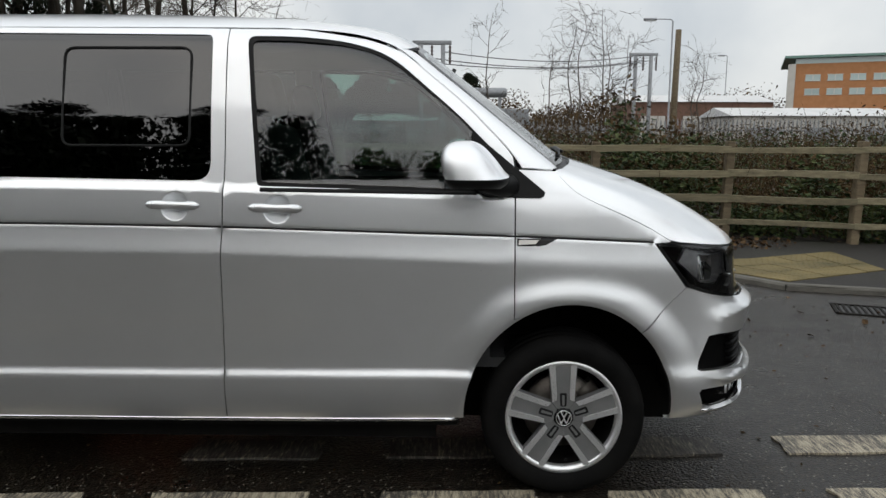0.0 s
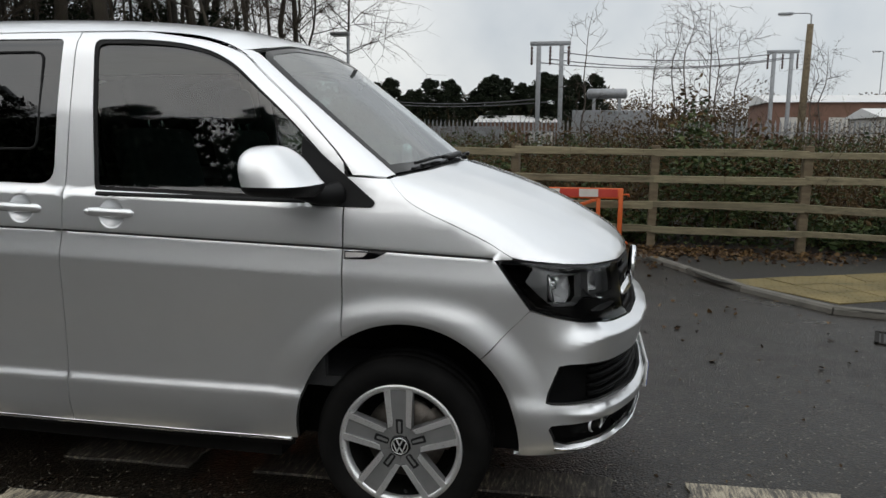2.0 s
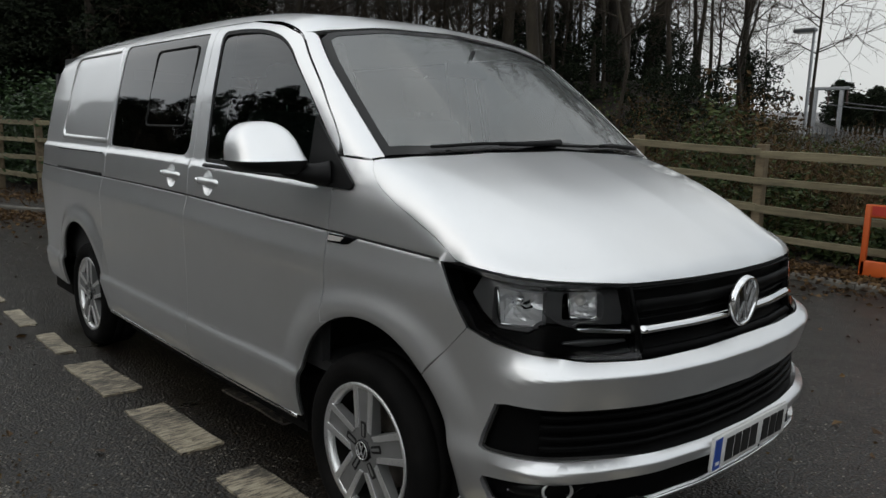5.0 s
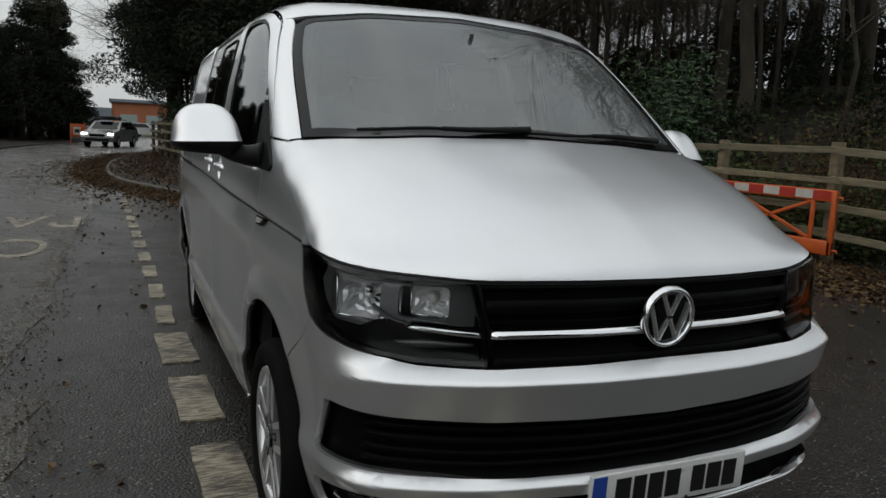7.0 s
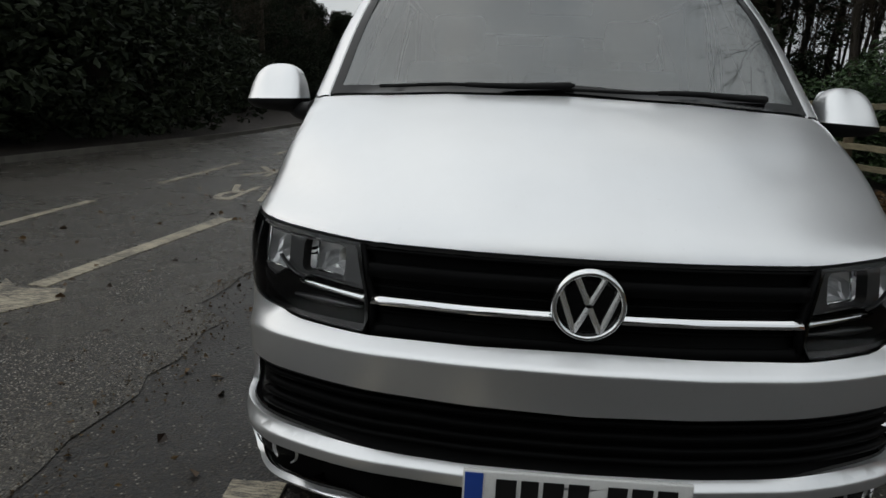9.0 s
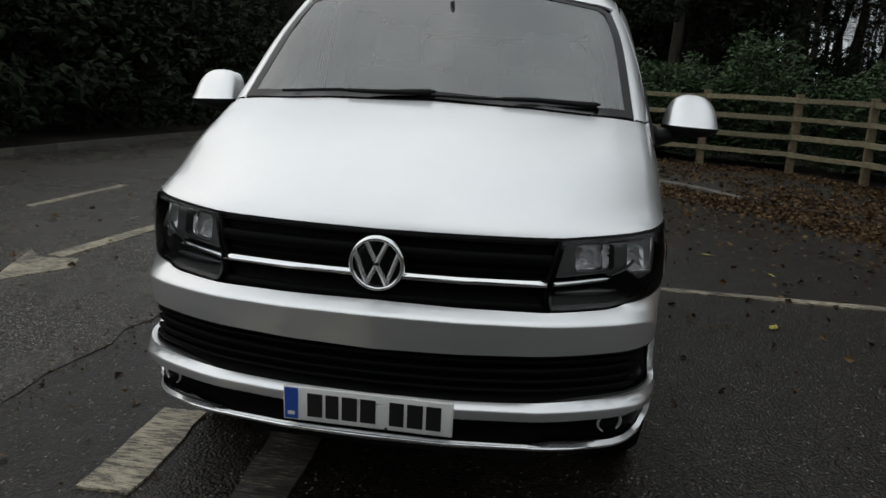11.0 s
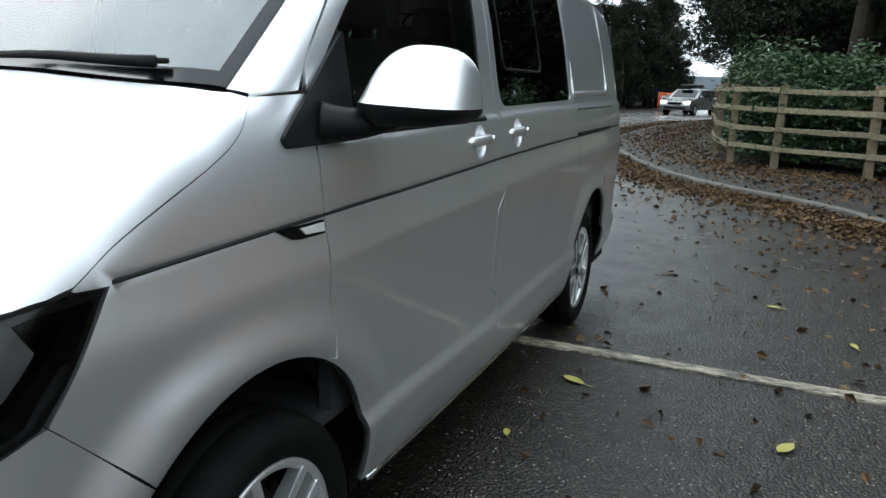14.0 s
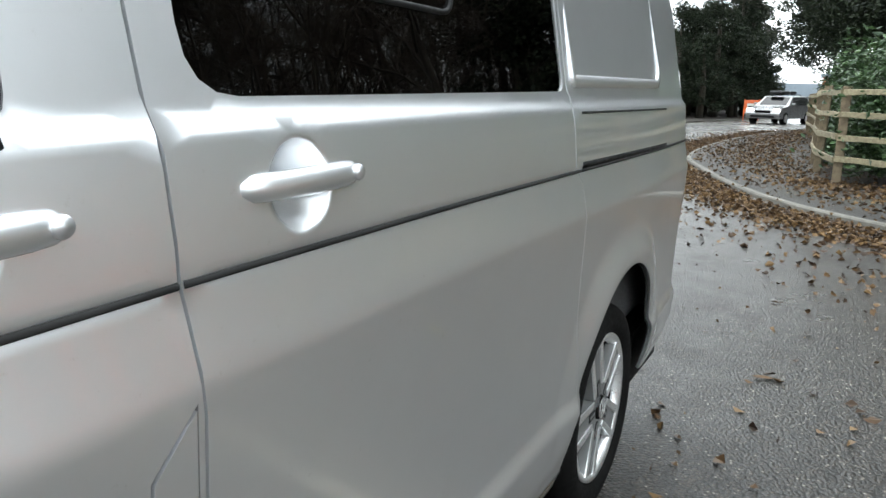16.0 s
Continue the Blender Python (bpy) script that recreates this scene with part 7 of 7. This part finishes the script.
tank = thing("oil_tank", "grey cylindrical tank on a steel frame", "tank", at=(1.67, 45, 0))
part("drum", moved(tube([(-1.25, 0, 0), (-1.15, 0, 0), (1.15, 0, 0), (1.25, 0, 0)], [0.2, 0.32, 0.32, 0.2], 16), Matrix.Translation((0, 0, 4.3))), GALV, tank)
for x in (-0.8, 0.8):
    part("leg", block(x - 0.1, x + 0.1, -0.15, 0.15, 0, 4.1), GALV, tank, smooth=False)
alone("switch_house", block(-0.5, 4.5, 46, 50, 0, 3.3, 0.05), GALV, "grey switchgear housing in the yard", "housing")
pole = thing("timber_pole", "tall brown timber pole", "pole", at=(8.86, 28, 0))
part("shaft", tube([(0, 0, 0), (0.02, 0, 3), (0.06, 0, 5.92)], [0.15, 0.14, 0.12], 10), WOOD, pole)


def street_lamp(x, y, h, reach, turn, label="grey steel street lamp with an arm", mat=None):
    mat = mat or GALV
    s = thing("street_lamp", label, "street lamp", "street lamps", at=(x, y, float(ground_z(x, y))), turn=turn)
    part("column", tube([(0, 0, 0), (0, 0, 1.2), (0, 0, 1.25), (0, 0, h)], [0.085, 0.085, 0.06, 0.045], 10), mat, s)
    part("arm", tube(spline([(0, 0, h - 0.05), (-reach * 0.15, 0, h + 0.08), (-reach, 0, h + 0.1)], 4), 0.03, 8), GALV, s)
    head = part("head", moved(block(-0.38, 0.38, -0.13, 0.13, -0.07, 0.07, 0.05, 3), Matrix.Translation((-reach - 0.2, 0, h + 0.08))), GALV, s)
    part("lens", moved(block(-0.28, 0.28, -0.1, 0.1, -0.10, -0.068, 0.01), Matrix.Translation((-reach - 0.2, 0, h + 0.08))), LAMP_GLASS, head)


street_lamp(12.1, 40, 8.1, 1.1, 0)
street_lamp(-8.55, 24, 4.6, 0.1, 0, "slim grey column among the trees")
street_lamp(-11.9, -9.6, 7.5, 1.2, 90, "dark grey steel lamp column at the far kerb", DARK_STEEL)
street_lamp(28, 75, 8.6, 0.4, 0)


def office(x, y, w, d, z0, h):
    o = thing("brick_office", "orange brick office block with green roof edge", "building", at=(x, y, z0), turn=-22)
    part("wall", block(0, w, 0, d, -6, h - 0.9), BRICK, o, smooth=False)
    part("corner", block(-0.9, -0.02, -0.2, 1.2, -6, h - 0.9), CLAD, o, smooth=False)
    part("glazed_top", block(-0.1, w, -0.06, d, h - 0.895, h - 0.2), WINDOW, o, smooth=False)
    part("roof", block(-1.4, w + 1, -0.8, d + 1, h - 0.195, h + 0.1), GREEN_TRIM, o, smooth=False)
    for z in (1.3, 3.1):
        for x0 in np.arange(1.2, w - 1.5, 2.6):
            win = part("window", block(x0, x0 + 1.75, -0.05, 0.1, z, z + 0.75), WINDOW, o, smooth=False)
            part("frame", join(block(x0 - 0.06, x0 + 1.81, -0.09, 0, z - 0.06, z - 0.002), block(x0 - 0.06, x0 + 1.81, -0.09, 0, z + 0.752, z + 0.81), block(x0 + 0.85, x0 + 0.92, -0.09, 0, z, z + 0.75)), CLAD, win, smooth=False)


office(44.3, 95, 34, 16, 5.7, 6.2)


def shed(name, x, y, w, d, h, wall, label):
    s = thing(name, label, "building", at=(x, y, 0))
    part("wall", block(0, w, 0, d, 0, h), wall, s, smooth=False)
    v = [(-0.3, -0.3, h + 0.002), (w + 0.3, -0.3, h + 0.002), (w + 0.3, d + 0.3, h + 0.002), (-0.3, d + 0.3, h + 0.002), (-0.3, d / 2, h + 0.10 * d), (w + 0.3, d / 2, h + 0.10 * d)]
    part("roof", (v, [(0, 1, 5, 4), (2, 3, 4, 5), (0, 4, 3), (1, 2, 5), (3, 2, 1, 0)]), ROOF_PALE, s, smooth=False)
    for x0 in np.arange(1.0, w - 2.5, 4.2):
        part("door", block(x0, x0 + 2.4, -0.06, 0, 0, h * 0.72), CLAD if wall is not CLAD else GALV, s, smooth=False)


shed("warehouse", 17, 70, 14, 9, 4.9, OLD_BRICK, "low warehouse with a pale roof")
shed("warehouse", 19.7, 50, 12, 7, 3.0, CLAD, "pale clad industrial shed")
shed("warehouse", -10.5, 70, 8, 8, 3.0, OLD_BRICK, "low red brick building with a pale roof")
far_conifer = evergreen("far_conifer", 8.0, 2.3, 80, PINE, 9000, 0.13, "dark conifer in a belt beyond the yard", 0.15, 0.55)
for x in np.linspace(-27, 1, 30):
    copy_thing(far_conifer, pose(x, 76 + rng.normal(0, 2), 0.3, 0, 0, rng.uniform(0, 360)) @ Matrix.Scale(rng.uniform(0.6, 1.0), 4) @ Matrix.Diagonal((1.25, 1.25, 1, 1)))
for o in (far_conifer, *far_conifer.children_recursive):
    bpy.data.objects.remove(o)
alone("far_wood", leaf_cloud(np.column_stack([(q := np.linspace(-40, 130, 80000)) , rng.uniform(108, 150, 80000), 2.0 + rng.beta(1.3, 2.0, 80000) * (6 + 1.6 * np.sin(q * 0.31) + 1.0 * np.sin(q * 0.83))]), 0.26, 0.9), DEAD, "brown leafless woods on the horizon", "woods", kind="stuff")

# small red sign on a stand beyond the bend
sg = thing("road_sign", "red temporary road sign on a frame at the kerb", "sign", at=(-60, -5.0, 0.0), turn=90)
part("board", block(-0.3, 0.3, -0.015, 0.015, 0.75, 1.42, 0.01), SIGN_RED, sg)
part("panel", block(-0.2, 0.2, -0.022, 0.022, 0.95, 1.22), WHITE_FOIL, sg, smooth=False)
for x in (-0.25, 0.25):
    part("leg", tube([(x, 0, 0), (x, 0, 0.8)], 0.02, 6), GALV, sg)


# ---------------------------------------------------------------- far cars
def car(x, y, turn, paint, label, load):
    c = thing("car", label, "car", at=(x, y, 0), turn=turn)
    prof = [(-2.1, 0.32), (2.05, 0.3), (2.15, 0.55), (2.0, 0.8), (1.1, 0.95), (0.35, 1.42), (-1.5, 1.46), (-2.05, 1.05), (-2.2, 0.7)]
    body_v, k = [], len(prof)
    for yy, s in ((-0.88, 0.0), (-0.84, 1.0), (0.84, 1.0), (0.88, 0.0)):
        for px, pz in prof:
            inset = 0.16 * max(0, (pz - 0.9) / 0.5) * (1 if yy > 0 else -1)
            body_v.append((px, yy - inset, pz))
    body_f = [(r * k + i, r * k + (i + 1) % k, (r + 1) * k + (i + 1) % k, (r + 1) * k + i) for r in range(3) for i in range(k)] + [tuple(range(k)), tuple(range(4 * k - 1, 3 * k - 1, -1))]
    part("body", (body_v, body_f), paint, c, smooth=False)
    part("windscreen", ([(1.06, -0.70, 0.975), (1.06, 0.70, 0.975), (0.42, 0.62, 1.395), (0.42, -0.62, 1.395), (1.04, -0.7, 0.95), (1.04, 0.7, 0.95), (0.38, 0.62, 1.38), (0.38, -0.62, 1.38)], [(0, 1, 2, 3), (7, 6, 5, 4), (0, 4, 5, 1), (2, 6, 7, 3), (1, 5, 6, 2), (3, 7, 4, 0)]), GLOSS_BLACK, c, smooth=False)
    for s in (1, -1):
        part("side_glass", ([(0.75, s * 0.86, 1.0), (-1.7, s * 0.86, 1.0), (-1.45, s * 0.73, 1.38), (0.25, s * 0.73, 1.38), (0.75, s * 0.8, 1.0), (-1.7, s * 0.8, 1.0), (-1.45, s * 0.66, 1.38), (0.25, s * 0.66, 1.38)], [(0, 1, 2, 3), (7, 6, 5, 4), (0, 4, 5, 1), (2, 6, 7, 3), (1, 5, 6, 2), (3, 7, 4, 0)]), GLOSS_BLACK, c, smooth=False)
        for wx in (1.35, -1.35):
            w = part("wheel", moved(lathe([(0.0, 0.02), (0.2, 0.03), (0.22, 0.02), (0.31, 0.02), (0.32, -0.02), (0.32, -0.18), (0.2, -0.2)], 24), Matrix.Translation((wx, 0.86 * s, 0.32)) @ (Matrix.Identity(4) if s > 0 else Matrix.Rotation(math.pi, 4, "Z"))), TYRE, c)
            part("rim", moved(lathe([(0.0, 0.035), (0.17, 0.04), (0.2, 0.03)], 20), Matrix.Translation((wx, 0.86 * s, 0.32)) @ (Matrix.Identity(4) if s > 0 else Matrix.Rotation(math.pi, 4, "Z"))), ALLOY, w)
        part("headlamp", block(1.96, 2.12, s * 0.68 - 0.16, s * 0.68 + 0.16, 0.66, 0.79, 0.03), LAMP_LIT, c)
        part("mirror", block(0.72, 0.86, s * 0.98 - 0.1, s * 0.98 + 0.1, 0.98, 1.1, 0.03), paint, c)
    part("grille", block(2.06, 2.15, -0.4, 0.4, 0.58, 0.72, 0.02), GLOSS_BLACK, c)
    part("bumper_opening", block(2.08, 2.145, -0.62, 0.62, 0.36, 0.47, 0.02), TRIM, c)
    if load:
        for xx in (-0.9, 0.1):
            part("roof_bar", tube([(xx, -0.6, 1.46), (xx, -0.6, 1.53), (xx, 0.6, 1.53), (xx, 0.6, 1.46)], 0.02, 6), TRIM, c)
        ld = thing("roof_load", "dark bundle tied on the roof bars", "luggage", at=(x, y, 0), turn=turn)
        part("bundle", block(-1.4, 0.5, -0.45, 0.2, 1.55, 1.72, 0.07, 3), CABIN, ld)
        part("strap", block(-0.5, -0.45, -0.47, 0.22, 1.535, 1.735, 0.005), GALV, ld)


car(-43.8, -1.9, -18, CAR_PAINT, "silver estate car with a loaded roof rack, headlamps lit", True)
car(-79.5, 1.1, 62, WHITE_CAR, "white car parked beyond the bend", False)

# the view down the side road
hall = thing("retail_hall", "orange and grey clad hall beyond the side road", "building", at=(-112, -9, 0), turn=0)
part("wall", block(-12, 0, 6.5, 24, 0, 4.3), ORANGE_CLAD, hall, smooth=False)
part("side_wall", block(-12, 0.4, 0.5, 6.48, 0, 3.4), GREY_CLAD, hall, smooth=False)
part("roof", block(-12.4, 0.6, 6.2, 24.4, 4.304, 4.7), GREY_CLAD, hall, smooth=False)
for y0 in np.arange(7.6, 22, 3.4):
    part("window", block(-0.1, 0.06, y0, y0 + 2.2, 0.9, 2.6), WINDOW, hall, smooth=False)
alone("grass_verge", block(-106, -84, -6, 22, -0.05, 0.12, 0.03), GRASS, "green mown verge beyond the side road", "grass")
hedge_at = np.column_stack([rng.uniform(-105, -102, 9000), rng.uniform(-6, 20, 9000), 0.1 + rng.beta(1.2, 1.6, 9000) * 1.3])
alone("clipped_hedge", leaf_cloud(hedge_at, 0.12), IVY, "low dark hedge before the hall", "hedge", kind="stuff")
